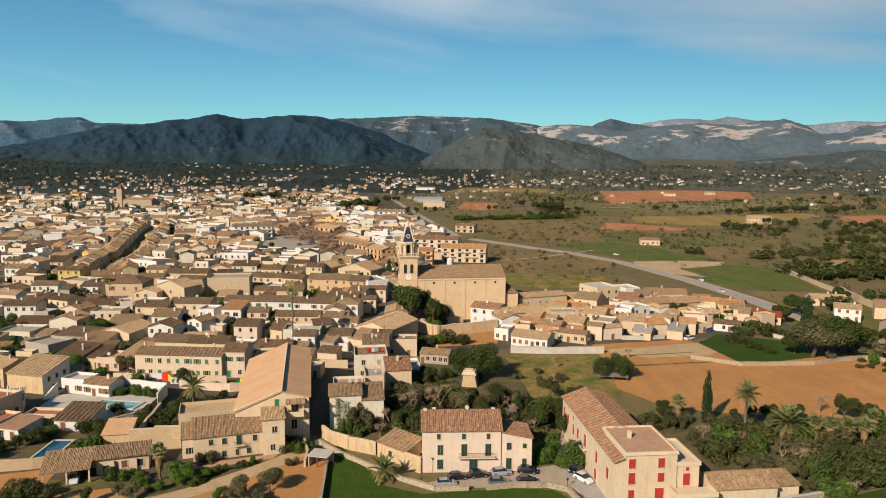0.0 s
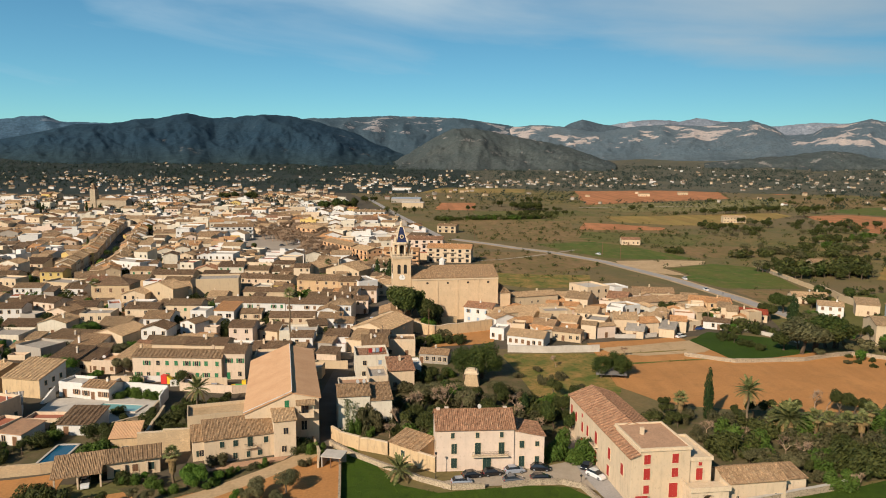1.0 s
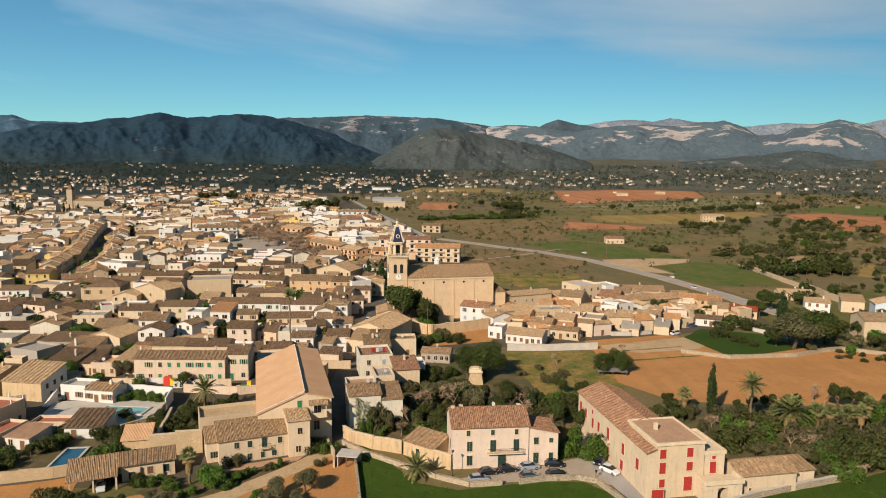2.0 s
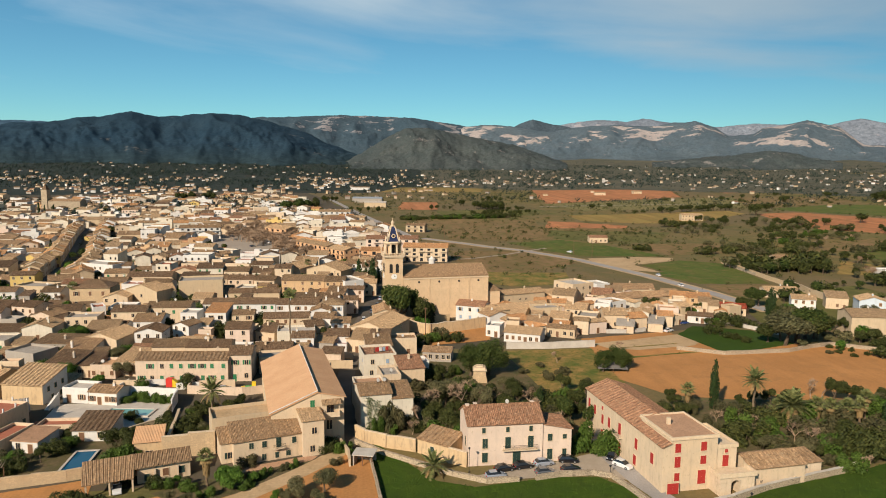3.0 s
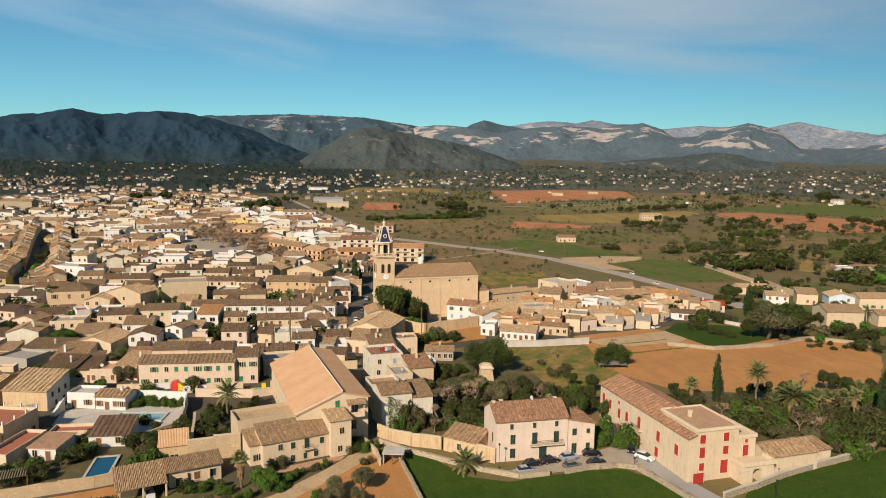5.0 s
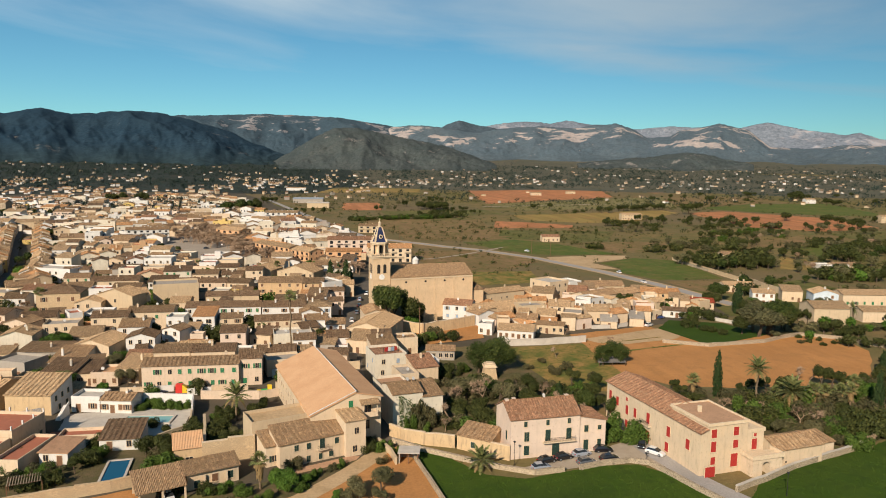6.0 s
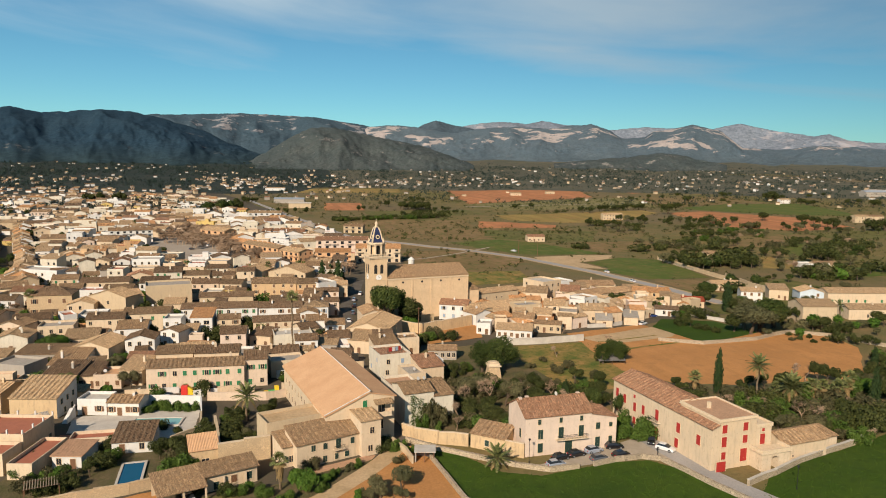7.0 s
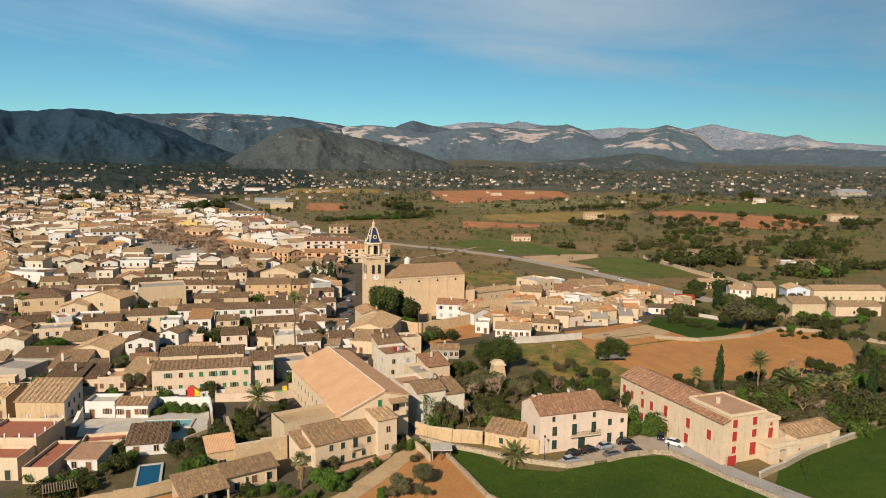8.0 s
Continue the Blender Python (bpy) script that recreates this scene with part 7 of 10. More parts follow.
def street_row(line, wide, seed):
    """Closed rows of houses along both sides of a narrow street."""
    rnd = random.Random(seed)
    for a, b in zip(line, line[1:]):
        L, t = math.dist(a, b), math.atan2(b[1] - a[1], b[0] - a[0])
        ux, uy = math.cos(t), math.sin(t)
        for side in (-1, 1):
            s = 0.0
            while s < L - 4:
                w, d, h = min(rnd.uniform(7, 11), L - s), rnd.uniform(8, 10.5), rnd.choice((5.4, 6.0, 6.4, 7.0))
                sx, sy = a[0] + ux * s, a[1] + uy * s
                wall, top = rnd.choice(("cream", "sand", "white", "sand", "ivory")), rnd.choice(("tile_tan", "tile", "tile_tan", "tile_orange"))
                if side < 0:
                    x, y, turn = sx + uy * wide, sy - ux * wide, math.degrees(t)
                    x, y, turn = x + ux * w + uy * d, y + uy * w - ux * d, turn + 180
                    # its far side faces the street
                else:
                    x, y, turn = sx - uy * wide, sy + ux * wide, math.degrees(t)
                house(x, y, w, d, h, turn, "gx", wall, top, "b", detail=2, z=land(sx, sy), skip=0.3, rise=d * 0.2)
                s += w + 0.06


ribbon("street_2", STREETS[1], 4.6, "asphalt", "narrow shaded street between the town houses", "street", 0.1)
street_row(STREETS[1], 1.75, 5)
infill()
yards()

# ---- garden walls, yards, pools ----
house(-26.4, 161.6, 7.4, 9.4, 8.7, 9, "gx", "ivory", "tile", shut="d", cols=0, rows=0, door=False, chimney=False, detail=3, group="", label="weathered white house with ivy and a brown tiled roof", rise=1.3)
house(-27.0, 171.4, 7.6, 11.0, 6.2, 9, "flat", "ivory", "terrace_tan", shut="d", cols=0, rows=0, door=False, chimney=False, detail=3, group="", label="whitewashed back building with a flat tiled top")
house(-18.9, 162.8, 5.0, 8.0, 7.4, 9, "shed", "ivory", "tile", shut="d", cols=2, rows=1, door=False, detail=3, group="", label="weathered white house with a covered upper porch", skip=0, win_w=1.5, win_h=1.2)
house(-25.6, 202.2, 9.6, 11.0, 6.4, 8, "flat", "ivory", "tile_red", shut="u", cols=2, rows=2, door=False, detail=3, group="", side="l", label="whitewashed house with a cluttered red roof terrace")
house(-20.6, 184.9, 5.0, 9.0, 5.6, 9, "flat", "cream", "concrete", shut="d", cols=1, rows=1, detail=2, door=False)
house(-15.6, 192.0, 7.0, 8.0, 5.6, 9, "shed", "cream", "tile_red", shut="d", cols=2, rows=1, detail=2)
house(-24.6, 215.5, 8.0, 9.0, 5.8, 6, "shed", "cream", "tile", shut="d", cols=2, rows=2, detail=2)
house(-11.6, 200.5, 5.0, 6.0, 4.4, 9, "flat", "white", "pale_concrete", shut="d", cols=2, rows=1, detail=2)


def well_tower():
    ob = thing("stone_kiosk", pose(7.6, 197.0, 0, 0, 0, -8), "small square stone garden tower with a stepped top", "garden tower")
    g = Geo()
    g.prism([(-2.2, 0), (2.2, 0), (1.8, 2.2), (1.6, 3.6), (-1.6, 3.6), (-1.8, 2.2)], "y", -1.8, 1.8)
    part("shaft", g.mesh("shaft", ["stone"]), ob)
    g = Geo()
    g.box(-2.0, -2.1, 3.604, 2.0, 2.1, 3.9, 0, True)
    g.box(-1.6, -1.6, 3.904, 1.6, 1.6, 4.5)
    g.box(-1.0, -1.0, 4.504, 1.0, 1.0, 4.8)
    part("top", g.mesh("top", ["trim"]), ob)


well_tower()
wall_run("garden_wall", [(-27.6, 158.6), (-25.4, 155.4), (-20.6, 151.8), (-14.4, 148.9)], 2.9, 0.5, "oldwall", "tall sand-coloured garden wall along the lane", cap="trim")
wall_run("garden_wall", [(-7.9, 142.7), (-4.4, 140.1)], 3.2, 0.5, "oldwall", "sand-coloured wall joining outbuilding and house", cap="trim")
wall_run("field_wall", [(-27.6, 154.6), (-22.0, 148.4), (-15.7, 142.9), (-7.8, 136.3), (-1.5, 132.4), (5.0, 132.7)], 1.0, 0.5, "drystone", "low dry stone wall at the edge of the meadow")
wall_run("field_wall", [(8.4, 132.8), (14, 134.0), (20.5, 134.2), (24.0, 132.4), (25.6, 127.0), (27.6, 119), (32, 106), (38, 94)], 1.0, 0.5, "drystone", "low dry stone wall curving round the car yard")
wall_run("field_wall", [(34.5, 117.5), (39, 119.3), (43.5, 120.6), (53, 124.6), (62, 127.3), (74, 130.6), (78, 132.4)], 1.3, 0.5, "drystone", "stone wall with a pale coping below the cottage", cap="pale_concrete")
wall_run("field_wall", [(22.5, 231.5), (36, 230.5), (53.5, 231.6)], 2.3, 0.4, "pale_concrete", "long pale rendered wall behind the rough plot")
wall_run("garden_wall", [(80.4, 226), (93.7, 218), (117, 219.5), (128, 224), (137.4, 226.6), (148, 219), (158, 199), (166, 186)], 1.2, 0.5, "drystone", "dry stone wall between garden plot and ploughed field")
wall_run("garden_wall", [(112, 268), (120, 256), (128, 242)], 1.3, 0.35, "pale_concrete", "pale wall behind the kitchen garden")
wall_run("churchyard_wall", [(-11, 262), (-1.8, 253), (10, 257.5), (20.6, 262.6)], 4.0, 0.6, "oldwall", "high sandstone terrace wall below the church", cap="trim")
wall_run("churchyard_wall", [(-16, 271), (-6, 268.5), (8, 273)], 3.0, 0.5, "oldwall", "sandstone yard wall in front of the church")
wall_run("field_wall", [(201, 424), (197, 392), (194, 346)], 1.4, 0.6, "drystone", "pale stone wall beside the country road")
wall_run("field_wall", [(196, 346), (190, 319), (189, 302)], 3.0, 0.6, "sand", "sand-coloured enclosure wall")
wall_run("farm_wall", [(-112, 134), (-89.8, 139.7), (-83.8, 141.1), (-78.5, 143.0)], 2.2, 0.5, "stone", "reddish rubble wall below the pool garden")
wall_run("pool_wall", [(-89.4, 191.7), (-82, 189.4), (-74.2, 187.0), (-73.6, 179.0)], 3.2, 0.3, "white", "high whitewashed wall behind the pool")
wall_run("pool_wall", [(-73.6, 178.6), (-73.0, 168.2), (-79, 163.5)], 2.2, 0.35, "sand", "sand-coloured wall beside the pool terrace")
wall_run("yard_wall", [(-73, 203.2), (-73, 193), (-58, 190), (-52, 192)], 2.2, 0.3, "pink", "pink wall round the school yard")
wall_run("yard_wall", [(-116.5, 165), (-108, 164), (-98, 166.2)], 1.8, 0.3, "sand", "low yard wall of the terrace house")
wall_run("village_wall", [(64, 250), (72, 249.5), (80, 252)], 1.4, 0.4, "pale_concrete", "low pale wall at the edge of the village")
wall_run("lane_wall", [(-31.5, 156.0), (-29.0, 147.8), (-28.6, 142.5)], 1.6, 0.4, "sand", "low wall at the bend of the lane")
wall_run("field_wall", [(-24.3, 144.4), (-23.4, 135.4), (-22.4, 124.0), (-17.5, 112)], 1.0, 0.4, "drystone", "rough low wall beside the chicken yard")

M["water"] = glass_dark("pool_water")
M["water"].node_tree.nodes["Principled BSDF"].inputs["Base Color"].default_value = (0.006, 0.075, 0.14, 1)
M["water"].node_tree.nodes["Principled BSDF"].inputs["Specular IOR Level"].default_value = 0.25
M["pale_water"] = glass_dark("pale_pool_water")
M["pale_water"].node_tree.nodes["Principled BSDF"].inputs["Base Color"].default_value = (0.16, 0.36, 0.34, 1)


def pool(x, y, w, d, turn, water, label):
    """A swimming pool: a raised coping round sunk water."""
    p = thing("swimming_pool", pose(x, y, 0, 0, 0, turn), label, "pool")
    claim(x, y, w, d, turn)
    g = Geo()
    for b in ((-0.5, -0.5, w + 0.5, 0), (-0.5, d, w + 0.5, d + 0.5), (-0.5, 0, 0, d), (w, 0, w + 0.5, d)):
        g.box(*b[:2], 0.0, *b[2:], 0.42)
    part("coping", g.mesh("coping", ["pale_concrete"]), p)
    g = Geo()
    g.box(0.004, 0.004, 0.05, w - 0.004, d - 0.004, 0.26)
    part("water", g.mesh("water", [water]), p)


pool(-86.7, 145.2, 4.0, 9.8, 2, "water", "deep blue rectangular swimming pool with a pale edge")
pool(-89.6, 177.6, 11.0, 4.6, -9, "pale_water", "pale turquoise swimming pool on a stone terrace")
field("pale_concrete", "pale stone pool terrace", (-104, 187), (-96, 187), (-88, 190), (-74.4, 185.6), (-74.5, 172), (-80, 168), (-92, 174), (-103, 176), z=0.1)
field("terrace", "red paved strip by the pool", (-104, 172.2), (-91, 171.2), (-91, 173.4), (-104, 175), z=0.16)
field("garden", "shady pool garden ground", (-112, 140), (-84, 142.5), (-76, 150), (-74, 166), (-92, 172), (-104, 170), z=0.05)
field("soil", "earth slope below the rubble wall", (-115, 118), (-112, 132), (-88, 138.5), (-79, 141.5), (-76, 128), (-80, 110), z=0.045)
field("terrace", "school yard with terracotta paving", (-88, 202), (-64, 201), (-57, 192), (-72, 194), (-73, 200), z=0.06)
field("terrace_tan", "paved strip along the farmhouse", (-53, 143.2), (-38.2, 148.4), (-35.4, 148.6), (-36.6, 146.4), (-52, 140.8), z=0.05)
field("garden", "planted bed between lane and farmhouse", (-66, 134), (-53, 140.6), (-37.2, 146), (-38, 143.2), (-47, 134.5), (-58, 127.5), z=0.04)


def toy_blocks():
    """Coloured play castle in the school yard."""
    for name, col in (("play_red", (0.6, 0.04, 0.03)), ("play_yellow", (0.75, 0.5, 0.03)), ("play_green", (0.04, 0.4, 0.08)), ("play_blue", (0.03, 0.08, 0.4))):
        M[name] = plain(name, col, 0.5)
    ob = thing("play_slide", pose(-80.3, 199.0, 0, 0, 0, -6), "red and yellow play slide in the yard", "slide")
    g = Geo()
    g.box(0, 0, 0, 1.7, 1.6, 2.4)
    part("tower", g.mesh("tower", ["play_red"]), ob)
    g = Geo()
    g.prism([(1.704, 0), (4.4, 0), (4.4, 0.25), (1.704, 2.3)], "y", 0.1, 1.5)
    part("chute", g.mesh("chute", ["play_yellow"]), ob)
    ob = thing("play_castle", pose(-59.0, 190.6, 0, 0, 0, 10), "inflated play castle in bright colours", "play castle")
    k = 0
    for x, z, m in ((0, 0, "play_blue"), (1.1, 0, "play_red"), (2.2, 0, "play_yellow"), (3.3, 0, "play_blue"), (0.5, 1.1, "play_yellow"), (1.6, 1.1, "play_green"), (2.7, 1.1, "play_green"), (3.3, 2.2, "play_yellow")):
        g = Geo()
        g.box(x, 0, z, x + 1.05, 1.05, z + 1.05)
        part("block", g.mesh("block", [m]), ob)


toy_blocks()


# ---- lamp posts and poles ----
def lamp_post(x, y, h=4.5):
    ob = thing("street_lamp", pose(x, y, 0), "slim dark street lamp with a round head", "lamp", "street lamps")
    g = Geo()
    g.tube([(0, 0, 0), (0, 0, 0.5), (0, 0, 0.55), (0, 0, h)], [0.12, 0.1, 0.06, 0.045], 8)
    part("pole", g.mesh("pole", ["iron"]), ob)
    g = Geo()
    ngon_stage(g, 0, 0, 0.12, 0.26, h, h + 0.35, 8)
    ngon_stage(g, 0, 0, 0.3, 0.05, h + 0.354, h + 0.55, 8)
    part("head", g.mesh("head", ["iron"]), ob)


# the 1.4 m one stands in for a thin post, not a lamp
for x, y, h in ((-4.4, 137.3, 5.0), (24.3, 134.3, 1.4), (43.0, 114.0, 4.5), (29.0, 146.0, 4.0)):
    lamp_post(x, y, h)


def pole(x, y, h):
    ob = thing("wooden_pole", pose(x, y, 0), "tall brown wooden utility pole", "pole", "poles")
    g = Geo()
    g.tube([(0, 0, 0), (0, 0, h)], [0.16, 0.1], 8)
    part("shaft", g.mesh("shaft", ["brown"]), ob)
    g = Geo()
    g.box(-0.7, -0.06, h - 0.6, 0.7, 0.06, h - 0.45, 0, True)
    part("crossbar", g.mesh("crossbar", ["brown"]), ob)


for x, y, h in ((-3.5, 249.5, 11), (-20.4, 166.5, 7), (86, 545, 11), (125, 452, 10), (40, 568, 10), (118, 470, 10)):
    pole(x, y, h)


def open_shed():
    ob = thing("garden_shed", pose(-28.0, 143.0, 0, 0, 0, -14), "small open shed with a flat grey roof", "shed")
    g = Geo()
    g.box(-0.2, -0.2, 2.3, 4.4, 3.8, 2.45, 0, True)
    part("roof", g.mesh("roof", ["pale_concrete"]), ob)
    g = Geo()
    g.box(0, 3.3, 0, 4.2, 3.6, 2.3)
    g.box(0, 0, 0, 0.25, 3.296, 2.3)
    part("wall", g.mesh("wall", ["concrete"]), ob)
    p = Geo()
    p.box(-0.1, -0.1, 0, 0.1, 0.1, 2.3)
    pm = p.mesh("post", ["brown"])
    for x in (2.0, 4.0):
        part("post", pm, ob, "", pose(x, 0.1, 0))


open_shed()


# ---- vehicles ----
def car_paint(name, c):
    m, nt, b = material(name, 0.25, 0.2, 0.5)
    b.inputs["Base Color"].default_value = (*c, 1)
    b.inputs["Coat Weight"].default_value = 0.6
    M[name] = m


for nm, c in (("paint_black", (0.012, 0.012, 0.014)), ("paint_silver", (0.32, 0.35, 0.40)), ("paint_grey", (0.12, 0.13, 0.14)), ("paint_white", (0.72, 0.72, 0.70)), ("paint_red", (0.35, 0.02, 0.02)), ("paint_blue", (0.04, 0.07, 0.2))):
    car_paint(nm, c)
M["tyre"] = plain("tyre_rubber", (0.015, 0.015, 0.015), 0.9)
M["lamp_glass"] = plain("headlight_glass", (0.7, 0.7, 0.68), 0.15)
M["tail_glass"] = plain("tail_light_glass", (0.35, 0.01, 0.01), 0.2)
CARS = {}


def car_body():
    g = Geo()
    prof = [(-2.05, 0.35, 0.82), (-2.1, 0.7, 0.84), (-1.95, 0.95, 0.84), (-1.0, 1.0, 0.86), (0.6, 0.98, 0.86), (1.55, 0.82, 0.83), (2.0, 0.66, 0.78), (2.08, 0.38, 0.76)]
    low = [(x, 0.24, w) for x, z, w in prof]
    for (x0, z0, w0), (x1, z1, w1) in zip(prof, prof[1:]):
        g.face([(x0, -w0 * 0.93, z0), (x1, -w1 * 0.93, z1), (x1, w1 * 0.93, z1), (x0, w0 * 0.93, z0)])
        for s in (-1, 1):
            zz0, zz1 = z0 - 0.14, z1 - 0.14
            top = [(x0, s * w0 * 0.93, z0), (x1, s * w1 * 0.93, z1), (x1, s * w1, zz1), (x0, s * w0, zz0)]
            side_ = [(x0, s * w0, zz0), (x1, s * w1, zz1), (x1, s * w1, 0.22), (x0, s * w0, 0.22)]
            g.face(top if s > 0 else top[::-1])
            g.face(side_ if s > 0 else side_[::-1])
    g.box(-2.08, -0.78, 0.22, -2.0, 0.78, 0.62, 0, True)
    g.box(2.0, -0.72, 0.22, 2.09, 0.72, 0.5, 0, True)
    return g


def car_cabin():
    g = Geo()
    a = [(-1.85, 0.96), (-1.35, 1.42), (0.15, 1.46), (1.05, 0.97)]
    for (x0, z0), (x1, z1) in zip(a, a[1:]):
        w0, w1 = (0.78 if z0 < 1 else 0.62), (0.78 if z1 < 1 else 0.62)
        g.face([(x0, -w0, z0), (x1, -w1, z1), (x1, w1, z1), (x0, w0, z0)], 1 if z0 > 1.2 and z1 > 1.2 else 0)
    for s in (-1, 1):
        p = [(x, s * (0.78 if z < 1 else 0.62), z) for x, z in a]
        g.face(p if s < 0 else p[::-1], 0)
    g.box(-1.36, -0.625, 1.415, 0.16, 0.625, 1.49, 1)
    return g


def car(x, y, turn, paint, label, z=0.08):
    ob = thing("car", pose(x, y, z + (land(x, y) if y > 400 else 0), 0, 0, turn), label, "car", "parked cars")
    if not CARS:
        t = Geo()
        t.tube([(0, -0.1, 0), (0, 0.1, 0)], [0.31, 0.31], 14)
        t.face([(0.31 * math.cos(-k * 0.449), -0.1, 0.31 * math.sin(-k * 0.449)) for k in range(14)])
        r = Geo()
        r.tube([(0, -0.11, 0), (0, 0.105, 0)], [0.19, 0.19], 10)
        r.face([(0.19 * math.cos(-k * 0.6283), -0.11, 0.19 * math.sin(-k * 0.6283)) for k in range(10)])
        h = Geo()
        h.box(-0.08, -0.17, -0.07, 0.03, 0.17, 0.08, 0, True)
        CARS.update(tyre=t.mesh("tyre", ["tyre"]), rim=r.mesh("rim", ["metal"]), lamp=h.mesh("headlight", ["lamp_glass"]), tail=h.mesh("tail_light", ["tail_glass"]))
    if paint not in CARS:
        CARS[paint] = (car_body().mesh("body", [paint]), car_cabin().mesh("cabin", ["glass", paint]))
    body = part("body", CARS[paint][0], ob)
    part("cabin", CARS[paint][1], ob, "tinted glass cabin")
    for wx in (-1.3, 1.28):
        for s in (-1, 1):
            w = part("wheel", CARS["tyre"], ob, "", pose(wx, s * 0.78, 0.31, 0, 0, 180 if s > 0 else 0))
            part("rim", CARS["rim"], w)
    for s in (-1, 1):
        part("headlight", CARS["lamp"], body, "", pose(2.0, s * 0.56, 0.6))
        part("tail_light", CARS["tail"], body, "", pose(-2.06, s * 0.62, 0.75))
    return ob


car(3.0, 137.6, 14, "paint_black", "black hatchback parked in front of the pink house")
car(7.2, 138.6, 12, "paint_black", "black parked car beside the house door")
car(11.8, 139.6, 10, "paint_silver", "silver-blue hatchback parked by the house wall")
car(17.3, 140.6, -8, "paint_black", "black hatchback parked at the house corner")
car(0.6, 134.6, 6, "paint_silver", "silver car parked inside the stone wall")
car(11.0, 135.3, 8, "paint_grey", "grey car parked behind the stone wall")
car(16.6, 136.0, 6, "paint_black", "black car parked behind the stone wall")
car(27.3, 141.6, 235, "paint_black", "black car parked by the manor house")
car(28.0, 137.0, -56, "paint_white", "white car parked by the manor house", 0.1)
car(-72.6, 135.6, 290, "paint_white", "white car standing under the carport")
car(-75.5, 129.0, 20, "paint_white", "white car in front of the carport")
car(-63.5, 194.5, 15, "paint_silver", "silver car parked in the school yard")
for i, (x, y, t, p, l) in enumerate(((137, 345, 92, "paint_white", "white car driving on the country road"), (139, 378, 88, "paint_white", "white van on the country road"), (136.2, 318, 95, "paint_blue", "dark car on the country road"), (118, 480, 115, "paint_white", "white car on the road past the fields"),
        (-22, 292, 80, "paint_grey", "grey car in the church street"), (-19.5, 306, 78, "paint_black", "dark car in the church street"), (-17.8, 320, 75, "paint_silver", "silver car in the church street"), (-13, 334, 70, "paint_white", "white car near the church"), (-25.5, 278, 88, "paint_white", "white car in the shaded street"), (-28.0, 236, 95, "paint_white", "white car at the street corner"),
        (88.5, 250.5, 30, "paint_white", "white car by the grey shed"), (84.5, 254, 20, "paint_white", "white car in the village yard"), (100, 262.5, 10, "paint_blue", "blue car by the pool cottage"), (-95, 540, 60, "paint_white", "white car in the gravel square"), (-105, 520, 40, "paint_grey", "grey car in the gravel square"), (-112, 500, 20, "paint_black", "black car in the gravel square"), (-85, 505, 70, "paint_silver", "silver car in the gravel square"))):
    car(x, y, t, p, l, 0.1)


def tarp_shelter():
    ob = thing("tarp_shelter", pose(49.5, 203.5, 0, 0, 0, -8), "dark grey tarpaulin shelter under the fig trees", "shelter")
    g = Geo()
    g.slab((-4.5, -1.8, 1.2), (4.5, -1.8, 1.2), (4.2, 2.2, 2.6), (-4.2, 2.2, 2.6), 0.06, 0, 6, 0.12, random.Random(3))
    part("tarp", g.mesh("tarp", ["asphalt"]), ob)
    p = Geo()
    p.box(-0.06, -0.06, 0, 0.06, 0.06, 1.25)
    pm = p.mesh("post", ["brown"])
    for x in (-4.2, 0, 4.2):
        part("post", pm, ob, "", pose(x, -1.7, 0))
        part("post", pm, ob, "", pose(x * 0.93, 2.1, 0) @ Matrix.Diagonal((1, 1, 2.05, 1)))


tarp_shelter()
house(-21.8, 263.5, 8.5, 13.0, 6.0, 2, "gy", "cream", "tile", shut="d", cols=2, rows=2, detail=2)


# ---- clutter of the pool garden ----


def pergola(x, y, w, d, turn):
    ob = thing("pergola", pose(x, y, 0, 0, 0, turn), "weathered wooden pergola with open slats", "pergola")
    post, beam = Geo(), Geo()
    post.box(-0.08, -0.08, 0, 0.08, 0.08, 2.4)
    pm = post.mesh("post", ["brown"])
    for u in (0.1, w - 0.1):
        for v in (0.1, d - 0.1):
            part("post", pm, ob, "", pose(u, v, 0))
    beam.box(0, -0.06, 2.404, w, 0.06, 2.56, 0, True)
    bm = beam.mesh("beam", ["brown"])
    for v in (0.1, d - 0.1):
        part("beam", bm, ob, "", pose(0, v, 0))
    slat = Geo()
    slat.box(-0.07, -0.3, 2.564, 0.07, d + 0.3, 2.66, 0, True)
    sm = slat.mesh("slat", ["oldwood"])
    for k in range(int(w / 0.45)):
        part("slat", sm, ob, "", pose(0.2 + k * 0.45, 0, 0))


def rail_fence(pts, label):
    for a, b in zip(pts, pts[1:]):
        L, t = math.dist(a, b), math.degrees(math.atan2(b[1] - a[1], b[0] - a[0]))
        ob = thing("fence", pose(a[0], a[1], 0, 0, 0, t), label, "fence", "garden fences")
        post, rail = Geo(), Geo()
        post.box(-0.05, -0.05, 0, 0.05, 0.05, 1.3)
        pm = post.mesh("post", ["oldwood"])
        for k in range(int(L / 1.8) + 1):
            part("post", pm, ob, "", pose(k * 1.8, 0, 0))
        rail.box(0, -0.03, 0, L, 0.03, 0.12, 0, True)
        rm = rail.mesh("rail", ["oldwood"])
        for z in (0.5, 1.12):
            part("rail", rm, ob, "", pose(0, -0.09, z))


pergola(-102, 141.5, 6.0, 3.6, 14)
rail_fence([(-108, 137.5), (-98, 139.6), (-88, 141.8), (-81, 143.6)], "weathered wooden rail fence beside the pool garden")


# ---- roof clutter of the street houses ----
for x, y, z in ((-22.4, 166.4, 10.1), (-20.9, 166.6, 10.1)):
    part("dish", AERIALS[1], thing("satellite_dish", pose(x, y, z, 0, 0, 12), "white satellite dish on a roof ridge", "satellite dish", "satellite dishes"))


